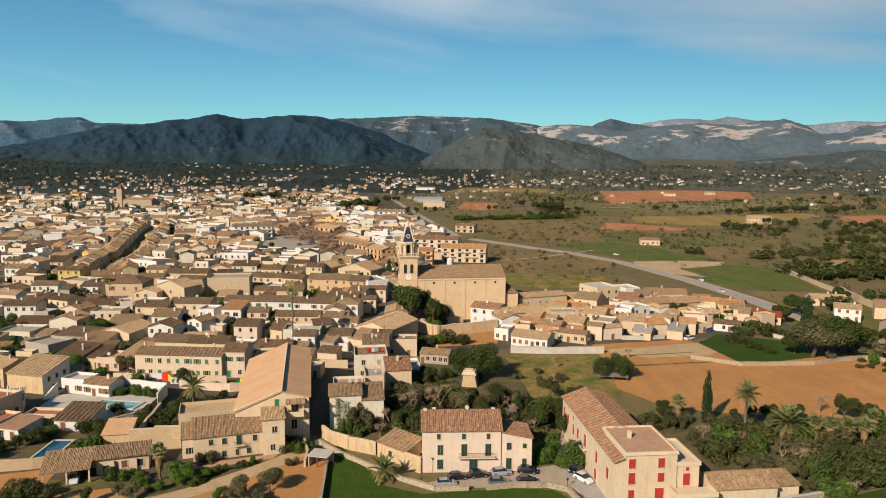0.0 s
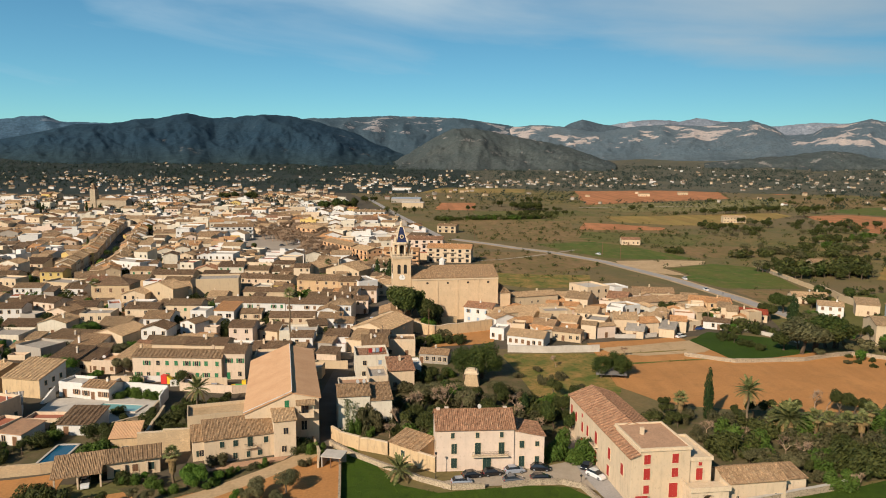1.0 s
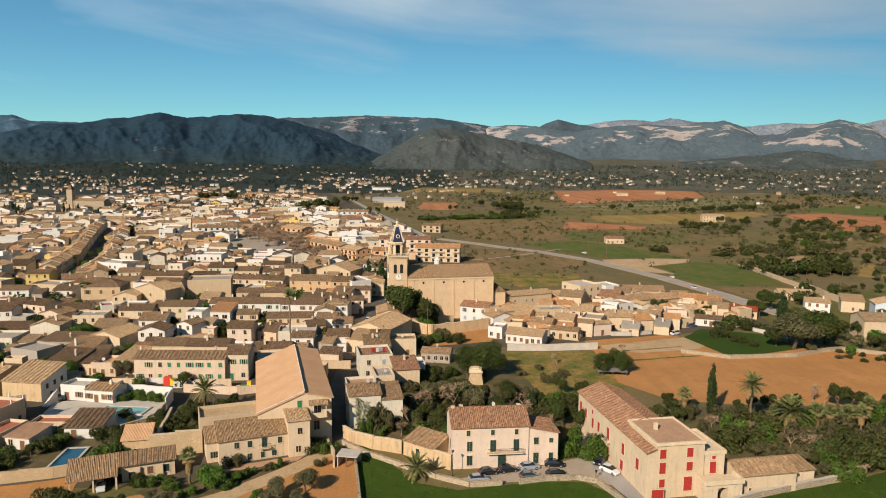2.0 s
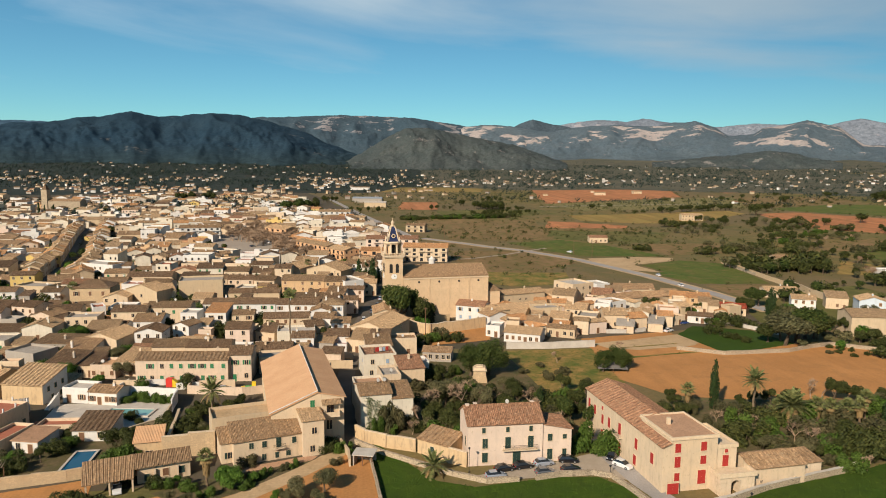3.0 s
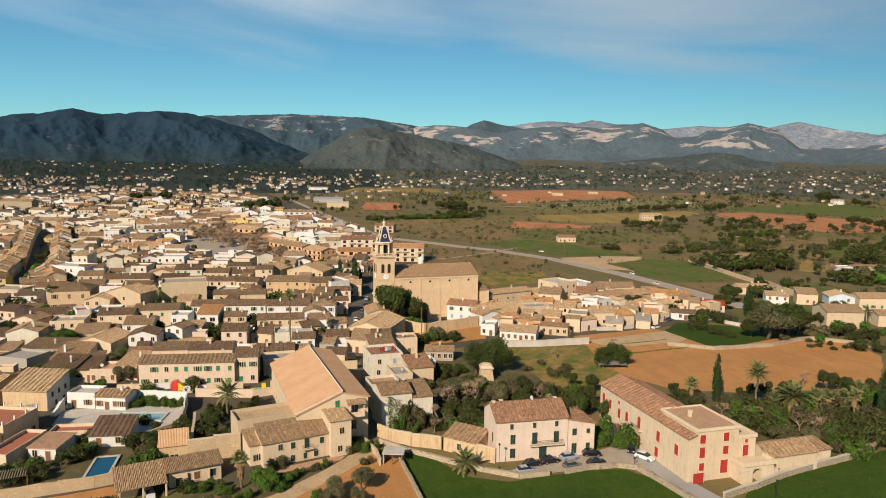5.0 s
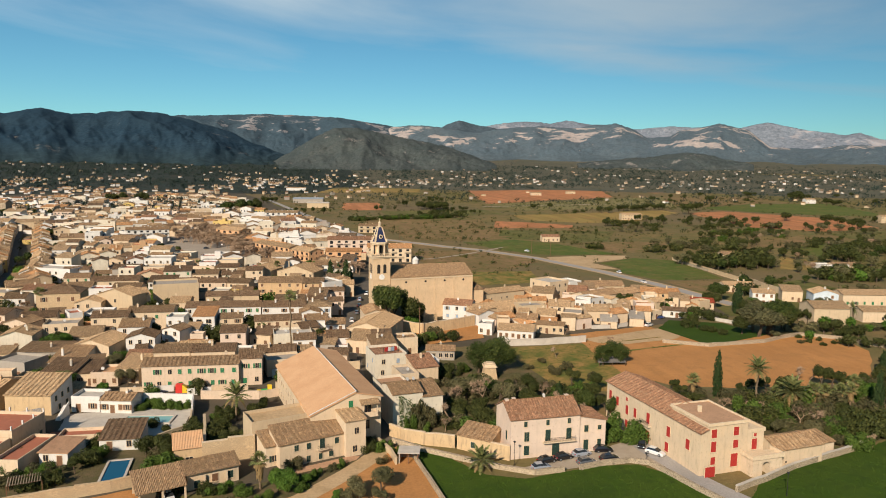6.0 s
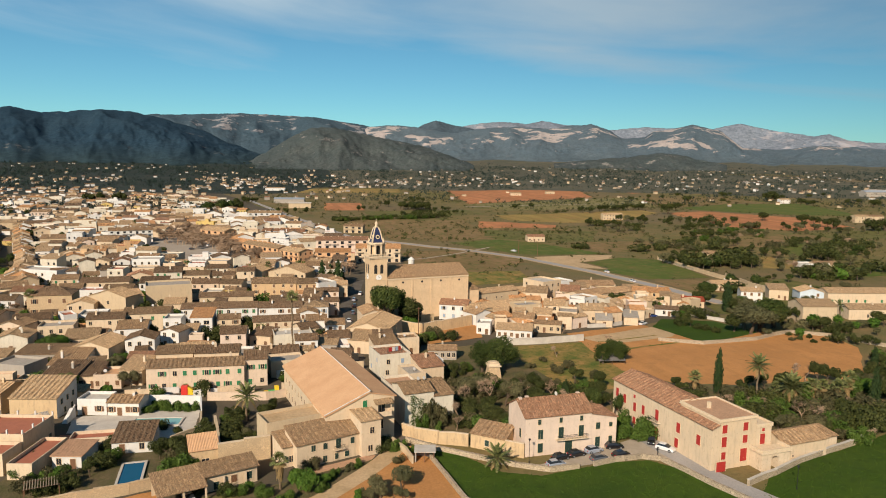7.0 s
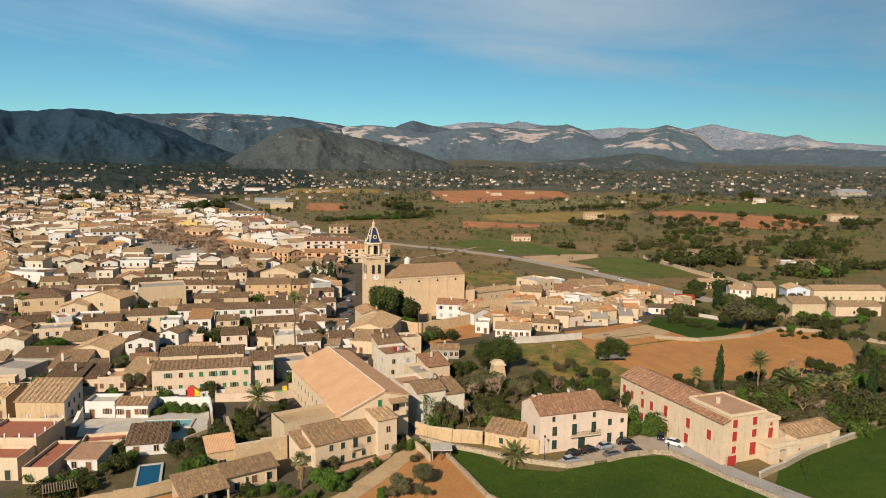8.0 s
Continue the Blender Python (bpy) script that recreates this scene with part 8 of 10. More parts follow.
def washing(x, y, z, turn):
    ob = thing("washing_line", pose(x, y, z, 0, 0, turn), "washing line with red, blue and white laundry", "washing line")
    post = Geo()
    post.box(-0.04, -0.04, 0, 0.04, 0.04, 1.7)
    pm = post.mesh("post", ["iron"])
    for u in (0, 5.0):
        part("post", pm, ob, "", pose(u, 0, 0))
    line = Geo()
    line.tube([(0, 0, 1.66), (2.5, 0, 1.56), (5, 0, 1.66)], [0.015] * 3, 4)
    part("line", line.mesh("line", ["iron"]), ob)
    for k, (mat, w) in enumerate((("red", 1.2), ("white", 0.9), ("blue", 0.8), ("red", 0.7))):
        g = Geo()
        g.prism([(0, 0.35), (w, 0.3), (w, 1.58), (0, 1.58)], "y", -0.02, 0.02)
        part("cloth", g.mesh("cloth", [mat]), ob, "", pose(0.3 + k * 1.15, 0, 0))


washing(-22.5, 206.5, 6.45, 20)

# ---- trees and plants ----
M.update({
    "bark": mottled("bark", (0.12, 0.085, 0.055), (0.08, 0.058, 0.04), 2.0, fine=14),
    "palmbark": mottled("palm_bark", (0.20, 0.145, 0.09), (0.13, 0.095, 0.06), 3.0, fine=10),
    "twig": mottled("bare_twigs", (0.36, 0.25, 0.165), (0.27, 0.185, 0.12), 2.0),
    "oakleaf": leafy("dark_oak_leaves", (0.019, 0.027, 0.008), (0.072, 0.078, 0.021)),
    # leaf green shifted to teal, as haze over the far woods
    "woodleaf": leafy("hazed_wood_leaves", (0.011, 0.022, 0.018), (0.029, 0.044, 0.033)),
    "pineleaf": leafy("pine_needles", (0.018, 0.034, 0.009), (0.078, 0.095, 0.022)),
    "oliveleaf": leafy("olive_leaves", (0.06, 0.06, 0.028), (0.13, 0.12, 0.055)),
    "citrus": leafy("bright_citrus_leaves", (0.035, 0.085, 0.012), (0.10, 0.17, 0.025)),
    "cypleaf": leafy("cypress_foliage", (0.012, 0.028, 0.010), (0.04, 0.06, 0.018)),
    "frond": leafy("palm_fronds", (0.07, 0.09, 0.03), (0.20, 0.20, 0.075)),
    "deadfrond": leafy("dry_fronds", (0.16, 0.11, 0.05), (0.26, 0.18, 0.08)),
    "weeds": leafy("green_weeds", (0.045, 0.08, 0.014), (0.075, 0.115, 0.02)),
    "scrubleaf": leafy("dull_scrub", (0.045, 0.048, 0.02), (0.10, 0.085, 0.04)),
})


def leaf_cloud(g, rnd, blobs, n, size, mat=0, upright=0.0, squash=1.0):
    """n leaves over lumpy blobs (centre, radius): mostly near the surface, some inside."""
    total = sum(b[1] ** 2 for b in blobs)
    for (c, r) in blobs:
        for _ in range(max(3, int(n * r * r / total))):
            d = Vector((rnd.gauss(0, 1), rnd.gauss(0, 1), rnd.gauss(0, 1))).normalized()
            p = Vector(c) + Vector((d.x, d.y, d.z * squash)) * r * (rnd.uniform(0.72, 1.08) if rnd.random() < 0.8 else rnd.uniform(0.2, 0.8))
            nrm = (d + Vector((rnd.uniform(-1, 1), rnd.uniform(-1, 1), rnd.uniform(-0.6, 1)))).normalized()
            u = nrm.orthogonal().normalized()
            if upright:
                u = (u * (1 - upright) + Vector((0, 0, 1)) * upright).normalized()
            v = nrm.cross(u).normalized()
            a, b = size * rnd.uniform(0.6, 1.3), size * rnd.uniform(0.35, 0.7)
            g.face([p - u * a * 0.6 - v * b * 0.45, p + u * a * 0.6, p - u * a * 0.45 + v * b * 0.55], mat)


def limb_tree(g, rnd, h, spread, r0, levels=3):
    """A tapered trunk with forking limbs; gives the limbs' ends."""
    ends = []
    def grow(p, d, length, r, lev):
        pts, rad = [p], [r]
        q = p
        for k in range(3):
            d = (d + Vector((rnd.uniform(-1, 1), rnd.uniform(-1, 1), rnd.uniform(-0.3, 0.5))) * 0.16).normalized()
            q = q + d * length / 3
            pts.append(q)
            rad.append(r * (1 - 0.16 * (k + 1)))
        g.tube(pts, rad, 6 if lev < 2 else 4)
        if lev >= levels:
            ends.append(q)
            return
        for k in range(rnd.choice((2, 3, 3))):
            a = rnd.uniform(0, 6.28)
            nd = (d * 0.75 + Vector((math.cos(a), math.sin(a), rnd.uniform(-0.1, 0.5))) * spread).normalized()
            grow(q, nd, length * rnd.uniform(0.6, 0.85), r * 0.55, lev + 1)
    grow(Vector((0, 0, -0.2)), Vector((0, 0, 1)), h * 0.34, r0, 0)
    return ends


TREE_GEO, FAR_TREES = {}, []
TREE_MAT = {"oak": ("bark", "oakleaf"), "olive": ("bark", "oliveleaf"), "pine": ("bark", "pineleaf"), "dome": ("bark", "pineleaf"), "citrus": ("bark", "citrus"), "cypress": ("bark", "cypleaf"),
            "bush": ("bark", "oakleaf"), "greenbush": ("bark", "weeds"), "drybush": ("bark", "scrubleaf"), "bare": ("twig", "twig")}
FAR_NAMES = {"oak": "evergreen oaks", "olive": "olive trees", "pine": "pine trees", "dome": "round pines", "citrus": "orange trees", "cypress": "cypress trees", "bush": "dark shrubs", "greenbush": "green shrubs", "drybush": "dry shrubs", "bare": "leafless plane trees"}


def tree_meshes(kind, seed, near):
    """Trunk and crown of a tree about 6 m high."""
    rnd = random.Random(seed * 31 + len(kind))
    t, c = Geo(), Geo()
    TREE_GEO[kind, near, seed] = (t, c)
    if kind in ("oak", "olive", "pine", "citrus"):
        low = kind == "citrus"
        ends = limb_tree(t, rnd, 6.0 if not low else 4.2, 0.75 if kind != "pine" else 0.6, 0.26, 2)
        blobs = [(e + Vector((0, 0, 0.2)), rnd.uniform(0.8, 1.35)) for e in ends]
        for _ in range(5):
            e = rnd.choice(ends)
            blobs.append((e + Vector((rnd.uniform(-1, 1), rnd.uniform(-1, 1), rnd.uniform(-0.6, 0.9))), rnd.uniform(0.6, 1.1)))
        leaf = {"oak": "oakleaf", "olive": "oliveleaf", "pine": "pineleaf", "citrus": "citrus"}[kind]
        if not near:
            mid = sum(ends, Vector()) / len(ends)
            blobs = [(p.lerp(mid, 0.25), r * 1.15) for p, r in blobs] + [(mid - Vector((0, 0, 0.5)), 1.7)]
        leaf_cloud(c, rnd, blobs, 4200 if near else 520, 0.34 if near else 0.85)
        return t.mesh("trunk", ["bark"]), c.mesh("crown", [leaf])
    if kind == "dome":
        t.tube([(0, 0, -0.2), (0.1, 0, 1.2), (0.2, 0.1, 2.6)], [0.3, 0.24, 0.12], 8)
        blobs = [((0, 0, 2.8), 1.9)]
        for k in range(18):
            a, e = rnd.uniform(0, 6.28), rnd.uniform(-0.35, 1.2)
            rr = rnd.uniform(1.7, 2.2)
            blobs.append(((rr * math.cos(a) * math.cos(e), rr * math.sin(a) * math.cos(e), 2.7 + 1.25 * rr * math.sin(e)), rnd.uniform(0.7, 1.15)))
        leaf_cloud(c, rnd, blobs, 8000 if near else 1200, 0.24 if near else 0.55)
        return t.mesh("trunk", ["bark"]), c.mesh("crown", ["pineleaf"])
    if kind == "cypress":
        t.tube([(0, 0, -0.2), (0, 0, 2), (0, 0, 5.4)], [0.16, 0.12, 0.02], 6)
        blobs = []
        for k in range(16):
            z = 0.5 + k * 5.6 / 16
            r = 0.62 * (1 - ((z - 1.6) / 4.7) ** 2 * 0.9 if z > 1.6 else 0.75 + 0.15 * z)
            blobs.append(((rnd.uniform(-0.08, 0.08), rnd.uniform(-0.08, 0.08), z), max(0.16, r)))
        leaf_cloud(c, rnd, blobs, 1500 if near else 260, 0.3 if near else 0.6, 0, 0.75)
        return t.mesh("trunk", ["bark"]), c.mesh("crown", ["cypleaf"])
    if kind == "bush":
        t.tube([(0, 0, -0.1), (0.1, 0, 0.8)], [0.1, 0.04], 5)
        blobs = [((rnd.uniform(-1.5, 1.5), rnd.uniform(-1.5, 1.5), rnd.uniform(0.5, 1.9)), rnd.uniform(0.6, 1.2)) for _ in range(8)]
        leaf_cloud(c, rnd, blobs, 2200 if near else 260, 0.34 if near else 0.75)
        return t.mesh("stem", ["bark"]), c.mesh("foliage", ["oakleaf"])
    if kind in ("greenbush", "drybush"):
        t.tube([(0, 0, -0.1), (0.1, 0, 0.8)], [0.1, 0.04], 5)
        blobs = [((rnd.uniform(-1.4, 1.4), rnd.uniform(-1.4, 1.4), rnd.uniform(0.4, 1.8)), rnd.uniform(0.5, 1.1)) for _ in range(8)]
        leaf_cloud(c, rnd, blobs, 2200 if near else 260, 0.32 if near else 0.75)
        return t.mesh("stem", ["bark"]), c.mesh("foliage", ["weeds" if kind == "greenbush" else "scrubleaf"])
    # leafless tree: limbs and a haze of fine twigs
    ends = limb_tree(t, rnd, 5.6, 0.7, 0.2, 3)
    for e in ends:
        for _ in range(16 if near else 9):
            d = Vector((rnd.gauss(0, 1), rnd.gauss(0, 1), rnd.gauss(0.5, 0.8))).normalized()
            q = e + d * rnd.uniform(0.5, 1.3)
            s = d.orthogonal().normalized() * (0.035 if near else 0.16)
            c.face([e - s, e + s, q], 0)
            q2 = e + (d + Vector((rnd.uniform(-0.6, 0.6), rnd.uniform(-0.6, 0.6), 0.2))).normalized() * rnd.uniform(0.5, 1.2)
            c.face([e - s, e + s, q2], 0)
    if not near:
        leaf_cloud(c, rnd, [(e, 1.0) for e in ends], 420, 0.3, 0, 0.6)
    return t.mesh("trunk", ["twig"]), c.mesh("crown", ["twig"])


TREES = {}
TREE_LABELS = {"oak": "dark evergreen oak with a rounded crown", "olive": "small grey-green olive tree", "pine": "spreading green pine tree", "dome": "large dense round green pine tree", "citrus": "small bright green orange tree",
               "cypress": "tall narrow dark cypress tree", "bush": "dense dark green shrub", "greenbush": "bright green leafy shrub", "drybush": "dull brown-green thorny shrub", "bare": "leafless tree with grey-brown twigs"}


def plant(kind, x, y, h=6.0, wide=1.0, near=None, z=None):
    """A tree or shrub h metres high."""
    rnd = random.Random(int(x * 13 + y * 29))
    near = y < 300 if near is None else near
    key = (kind, near, rnd.randrange(3))
    if key not in TREES:
        TREES[key] = tree_meshes(kind, key[2], near)
    full = {"bush": 2.7, "greenbush": 2.5, "drybush": 2.5, "citrus": 4.4, "cypress": 6.4}.get(kind, 6.2)
    s = h / full
    if y > 310:
        FAR_TREES.append((kind, pose(x, y, land(x, y), 0, 0, rnd.uniform(0, 360)) @ Matrix.Diagonal((s * wide, s * wide, s, 1)), key[2]))
        return None
    category = "shrub" if "bush" in kind else "tree"
    ob = thing(category if kind not in ("cypress", "olive", "pine") else kind + "_tree", pose(x, y, land(x, y) if z is None else z, 0, 0, rnd.uniform(0, 360)), TREE_LABELS[kind], category, "trees and shrubs")
    a, b = TREES[key]
    sc = Matrix.Diagonal((s * wide, s * wide, s, 1))
    part("trunk" if category == "tree" else "stem", a, ob, "", sc)
    part("crown" if category == "tree" else "foliage", b, ob, "", sc)
    return ob


FRONDS = {}


def frond_mesh(kind):
    if kind not in FRONDS:
        g = Geo()
        if kind == "date":
            n, L = 14, 3.4
            spine = [Vector((L * k / n * (1 - 0.06 * (k / n)), 0, 0.7 * (k / n) - 1.35 * (k / n) ** 2)) for k in range(n + 1)]
            for k in range(n):
                p, q = spine[k], spine[k + 1]
                w = 0.05 * (1 - k / n) + 0.01
                g.face([p + Vector((0, -w, 0)), q + Vector((0, -w, 0)), q + Vector((0, w, 0)), p + Vector((0, w, 0))])
                if k > 1:
                    ln = 0.52 * math.sin(math.pi * (k / n) ** 0.7) + 0.12
                    for s in (-1, 1):
                        for f in (0.25, 0.75):
                            b = p.lerp(q, f)
                            tip = b + Vector((0.38 * ln, s * ln, 0.12 * ln - 0.2 * ln))
                            g.face([b, b + Vector((0.15, 0, 0)), tip])
        else:
            n = 18
            base = Vector((1.3, 0, 0.35))
            g.face([Vector((0, -0.04, 0)), base + Vector((0, -0.03, 0)), base + Vector((0, 0.03, 0)), Vector((0, 0.04, 0))])
            for k in range(n):
                a = radians(-125 + 250 * k / (n - 1))
                d = Vector((math.cos(a), math.sin(a), -0.22 - 0.15 * abs(math.sin(a))))
                s = Vector((-math.sin(a), math.cos(a), 0)) * 0.07
                g.face([base - s * 0.3, base + d * 0.6 - s, base + d * 1.05, base + d * 0.6 + s])
        FRONDS[kind] = g
        FRONDS[kind, "live"] = g.mesh("frond", ["frond"])
        FRONDS[kind, "dead"] = g.mesh("frond", ["deadfrond"])
    return FRONDS[kind, "live"], FRONDS[kind, "dead"]


def palm(x, y, h, kind="date", size=1.0, n=30, far=False, lean=0.0, z=0.0):
    """A palm: ringed trunk and arching fronds."""
    rnd = random.Random(int(x * 17 + y * 7))
    ob = thing("palm_tree", pose(x, y, z, 0, lean, rnd.uniform(0, 360)), "date palm with arching green fronds" if kind == "date" else "fan palm with a shaggy skirt of dry leaves", "palm", "palms")
    t = Geo()
    k = max(3, int(h / 0.8))
    pts = [(0.12 * math.sin(i * 0.7), 0.1 * math.cos(i), h * i / k - 0.2) for i in range(k + 1)]
    t.tube(pts, [(0.34 if i == 0 else 0.25 + 0.03 * (i % 2)) * (1.15 if i == k else 1) * (0.7 + 0.3 * size) for i in range(k + 1)], 8)
    part("trunk", t.mesh("trunk", ["palmbark"]), ob)
    live, dead = frond_mesh(kind)
    top = Vector(pts[-1])
    if far:
        g = Geo()
        for i in range(n):
            e = radians(rnd.uniform(-35, 65))
            m = Matrix.Translation(top) @ pose(0, 0, 0, 0, 0, 137.5 * i) @ pose(0, 0, 0, 0, -math.degrees(e), 0) @ Matrix.Scale(size * rnd.uniform(0.85, 1.1), 4)
            g.add(FRONDS[kind], m, 0)
        part("crown", g.mesh("crown", ["frond"]), ob)
        return ob
    for i in range(n):
        e = 86 - 128 * (i / n) ** 0.9 + rnd.uniform(-8, 8)
        s = size * rnd.uniform(0.85, 1.1)
        part("frond", dead if i > n * 0.86 else live, ob, "", Matrix.Translation(top) @ pose(0, 0, 0, 0, 0, 137.5 * i) @ pose(0, 0, 0, rnd.uniform(-12, 12), -e, 0) @ Matrix.Scale(s, 4))
    if kind == "fan":
        sk = Geo()
        for i in range(140):
            a, zz = rnd.uniform(0, 6.28), rnd.uniform(h * 0.45, h - 0.2)
            r = 0.35 + 0.5 * (zz / h) * size
            p = Vector((r * math.cos(a), r * math.sin(a), zz))
            s = Vector((-math.sin(a), math.cos(a), 0)) * 0.2
            sk.face([p - s, p + s, p + Vector((0.1 * math.cos(a), 0.1 * math.sin(a), -0.9))])
        part("skirt", sk.mesh("skirt", ["deadfrond"]), ob, "skirt of dry hanging leaves")
    return ob


def thicket(name, spots, label, leaf, size, per, kind="stuff", squash=0.8):
    """Uncountable shrubs or far trees in one object: spots are (x, y, z, radius)."""
    rnd = random.Random(len(spots))
    g = Geo()
    for x, y, z, r in spots:
        blobs = [((x + rnd.uniform(-0.5, 0.5) * r, y + rnd.uniform(-0.5, 0.5) * r, z + r * rnd.uniform(0.45, 0.9)), r * rnd.uniform(0.55, 0.85)) for _ in range(2)]
        leaf_cloud(g, rnd, blobs, per, size * r, 0, 0, squash)
    return tagged(new(name, g.mesh(name, [leaf])), label, "vegetation", "", kind)

# ---- gardens and single trees ----
plant("dome", 11.2, 203.1, 12.0, 1.15)
plant("dome", 5.9, 202.6, 10.0)
plant("oak", -9.9, 169.5, 5.5)
plant("oak", -7.8, 166.5, 4.5)
for kind, x, y, h, wide in (("olive", -4.7, 178, 8.5, 1.0), ("bare", -1, 175, 8.5, 1.1), ("olive", 2.5, 172, 8.0, 1.1), ("bare", 6, 170, 8.0, 1.1), ("oak", 9.5, 167, 7.0, 1.1), ("oak", 12.5, 164, 6.5, 1.1),
                           ("bare", -9, 173, 7.0, 1.0), ("oak", -7.6, 157.5, 6.5, 1.1), ("oak", -10.5, 161, 6.0, 1.1), ("bare", -12.5, 164, 6.5, 1.0), ("bare", -14.5, 158.5, 4.5, 1.0), ("cypress", 18.5, 170, 7.5, 1.6),
                           ("bare", 15.5, 168, 6.0, 1.0), ("pine", 24.5, 163, 8.0, 0.9), ("pine", 26.6, 158.5, 7.5, 0.8), ("oak", 29, 164, 5.5, 1.0), ("bare", 21, 160, 5.0, 1.0)):
    plant(kind, x, y, h, wide)
plant("olive", 2.0, 184.5, 5.5)
plant("olive", 4.7, 181.8, 5)
plant("oak", 7.6, 178.3, 6)
plant("oak", 12.5, 180.4, 6.5)
plant("oak", 14.0, 176.2, 5.5)
plant("drybush", -1.5, 182.5, 4.5)
plant("olive", 13.1, 188.0, 4.5)
plant("bare", 17.0, 175.8, 5)
plant("drybush", 20.9, 182.2, 4)
plant("greenbush", 27.0, 173.3, 5.5)
plant("oak", 28.2, 170.2, 6.5)
plant("oak", 33.5, 178.4, 6)
plant("oak", 28.9, 186.1, 5.5)
plant("bush", 22.3, 173.0, 5)
plant("bush", -2.5, 201.3, 4)
plant("bush", -6.1, 199.6, 3.5)
plant("greenbush", 1.6, 205.4, 3)
plant("oak", -6.0, 206.3, 3.5)
plant("drybush", -10.5, 190.7, 3.5)
plant("drybush", -15.4, 167.4, 3)
plant("greenbush", -17.7, 165.0, 3)
plant("bush", -20.4, 166.1, 2.6)
plant("bush", -12.2, 159.7, 3)
plant("dome", 46.7, 203.2, 7)
plant("dome", 52.7, 204.3, 7.5)
plant("dome", 51.2, 206.9, 7)
plant("bare", 35.3, 213.8, 4.5)
plant("drybush", 28.4, 197.8, 3)
plant("drybush", 34.0, 201.7, 2.5)
plant("drybush", 28.7, 209.5, 2)
plant("drybush", 22.0, 203.1, 2)
plant("drybush", 37.0, 190.3, 2.5)
plant("greenbush", 22.1, 145.7, 6.0, 0.7)
plant("greenbush", 20.0, 144.8, 4.0, 0.8)
plant("greenbush", 27.6, 144.3, 5.0, 0.9)
plant("greenbush", 25.5, 143.4, 3.2)
plant("cypress", 64.3, 169.0, 14.5, 0.85)
palm(69.9, 160.0, 10.5, "date", 1.15, 46)
palm(78.0, 156.5, 5.2, "date", 1.35, 72)
palm(58.0, 170.6, 5.0, "fan", 0.95, 26)
palm(79.5, 157.8, 5, "fan", 1.0, 24)
palm(83.9, 155.8, 5.5, "fan", 1.0, 24)
palm(87.1, 155.7, 5.0, "fan", 1.0, 24)
palm(90.0, 153.4, 5.5, "fan", 1.0, 24)
palm(94.6, 155.1, 5.0, "fan", 1.0, 24)
palm(98.2, 158.0, 6, "fan", 1.0, 24)
palm(76.5, 160.6, 3.4, "fan", 1.0, 24)
plant("oak", 55.3, 171.2, 4)
plant("oak", 55.2, 176.6, 4)
plant("oak", 70.4, 167.4, 4.5)
plant("oak", 76.6, 170.2, 4.5)
plant("drybush", 65.4, 163.6, 4)
plant("bare", 63.9, 156.8, 4.5)
plant("bare", 65.1, 153.3, 5)
plant("bare", 65.5, 150.6, 3.5)
plant("bare", 60.0, 159.2, 4)
plant("greenbush", 66.4, 146.0, 5)
plant("greenbush", 65.3, 143.5, 3)
plant("bare", 71.9, 145.9, 6)
plant("bare", 73.9, 144.1, 6)
plant("drybush", 74.7, 141.0, 5)
plant("greenbush", 75.4, 138.9, 4.5)
plant("bush", 81.2, 137.4, 6.5)
plant("bush", 85.1, 138.4, 6)
plant("bush", 86.8, 136.7, 6)
plant("oak", 78.4, 138.1, 5)
plant("greenbush", 74.2, 132.3, 3.5)
plant("greenbush", 76.2, 131.0, 3.5)
plant("drybush", 72.4, 133.9, 3)
plant("bare", 78.2, 130.5, 4)
plant("bare", 95.3, 175.2, 6)
plant("bare", 97.0, 173.0, 6.5)
plant("oak", 98.6, 170.3, 7.5)
plant("oak", 103.3, 171.4, 6)
plant("oak", 80.0, 165.0, 6)
plant("oak", 86.4, 168.8, 6)
plant("oak", 105.8, 168.5, 4.5)
plant("oak", 103.9, 153.9, 7)
plant("oak", 111.5, 157.1, 7)
plant("oak", 81.4, 171.2, 5)
plant("cypress", 96.9, 148.4, 13, 1.1)
plant("cypress", 126.1, 176.9, 9, 1.3)
plant("oak", 129.8, 179.3, 6.5)
plant("oak", 131.0, 172.5, 5)
plant("oak", 104.9, 243.1, 3.5)
plant("bush", 105.8, 239.8, 2.5)
plant("bush", 108.1, 237.3, 2.5)
plant("bush", 109.8, 233.0, 2.2)
plant("bush", 103.3, 246.5, 3.5)
plant("bush", 118, 256, 3)
plant("oak", 109, 258, 4)
plant("bush", 139.0, 218.6, 1.6)
plant("bush", 133.3, 217.2, 1.6)
plant("drybush", 129.8, 216.3, 1.6)
plant("bush", 141.3, 213.5, 1.4)
plant("bush", 134.2, 223.5, 1.5)
plant("bush", 135.7, 212.2, 1.5)
plant("drybush", 139, 263, 3.5)
plant("olive", 136, 252, 3)
plant("cypress", 138.5, 266.2, 14.7, 1.5)
plant("oak", 135, 277, 8.5)
plant("oak", 136, 284, 7, 0.9)
plant("olive", 121, 228, 14, 1.35)
plant("pine", 127, 231, 15, 1.3)
plant("oak", 117.5, 233, 8, 1.4)
plant("pine", 134.0, 236.3, 12, 1.4)
plant("pine", 133.5, 241.6, 9)
plant("oak", 137.9, 235.4, 8)
plant("oak", 125.3, 238.3, 6)
plant("oak", 153.8, 248.0, 6)
plant("oak", 154.0, 242.4, 7)
plant("olive", 125.2, 223.7, 4)
plant("olive", 138.8, 230.1, 4.5)
plant("oak", 152.4, 227.0, 7, 1.2)
plant("oak", 149.0, 227.8, 5, 1.2)
plant("oak", 180.6, 230.8, 7, 1.3)
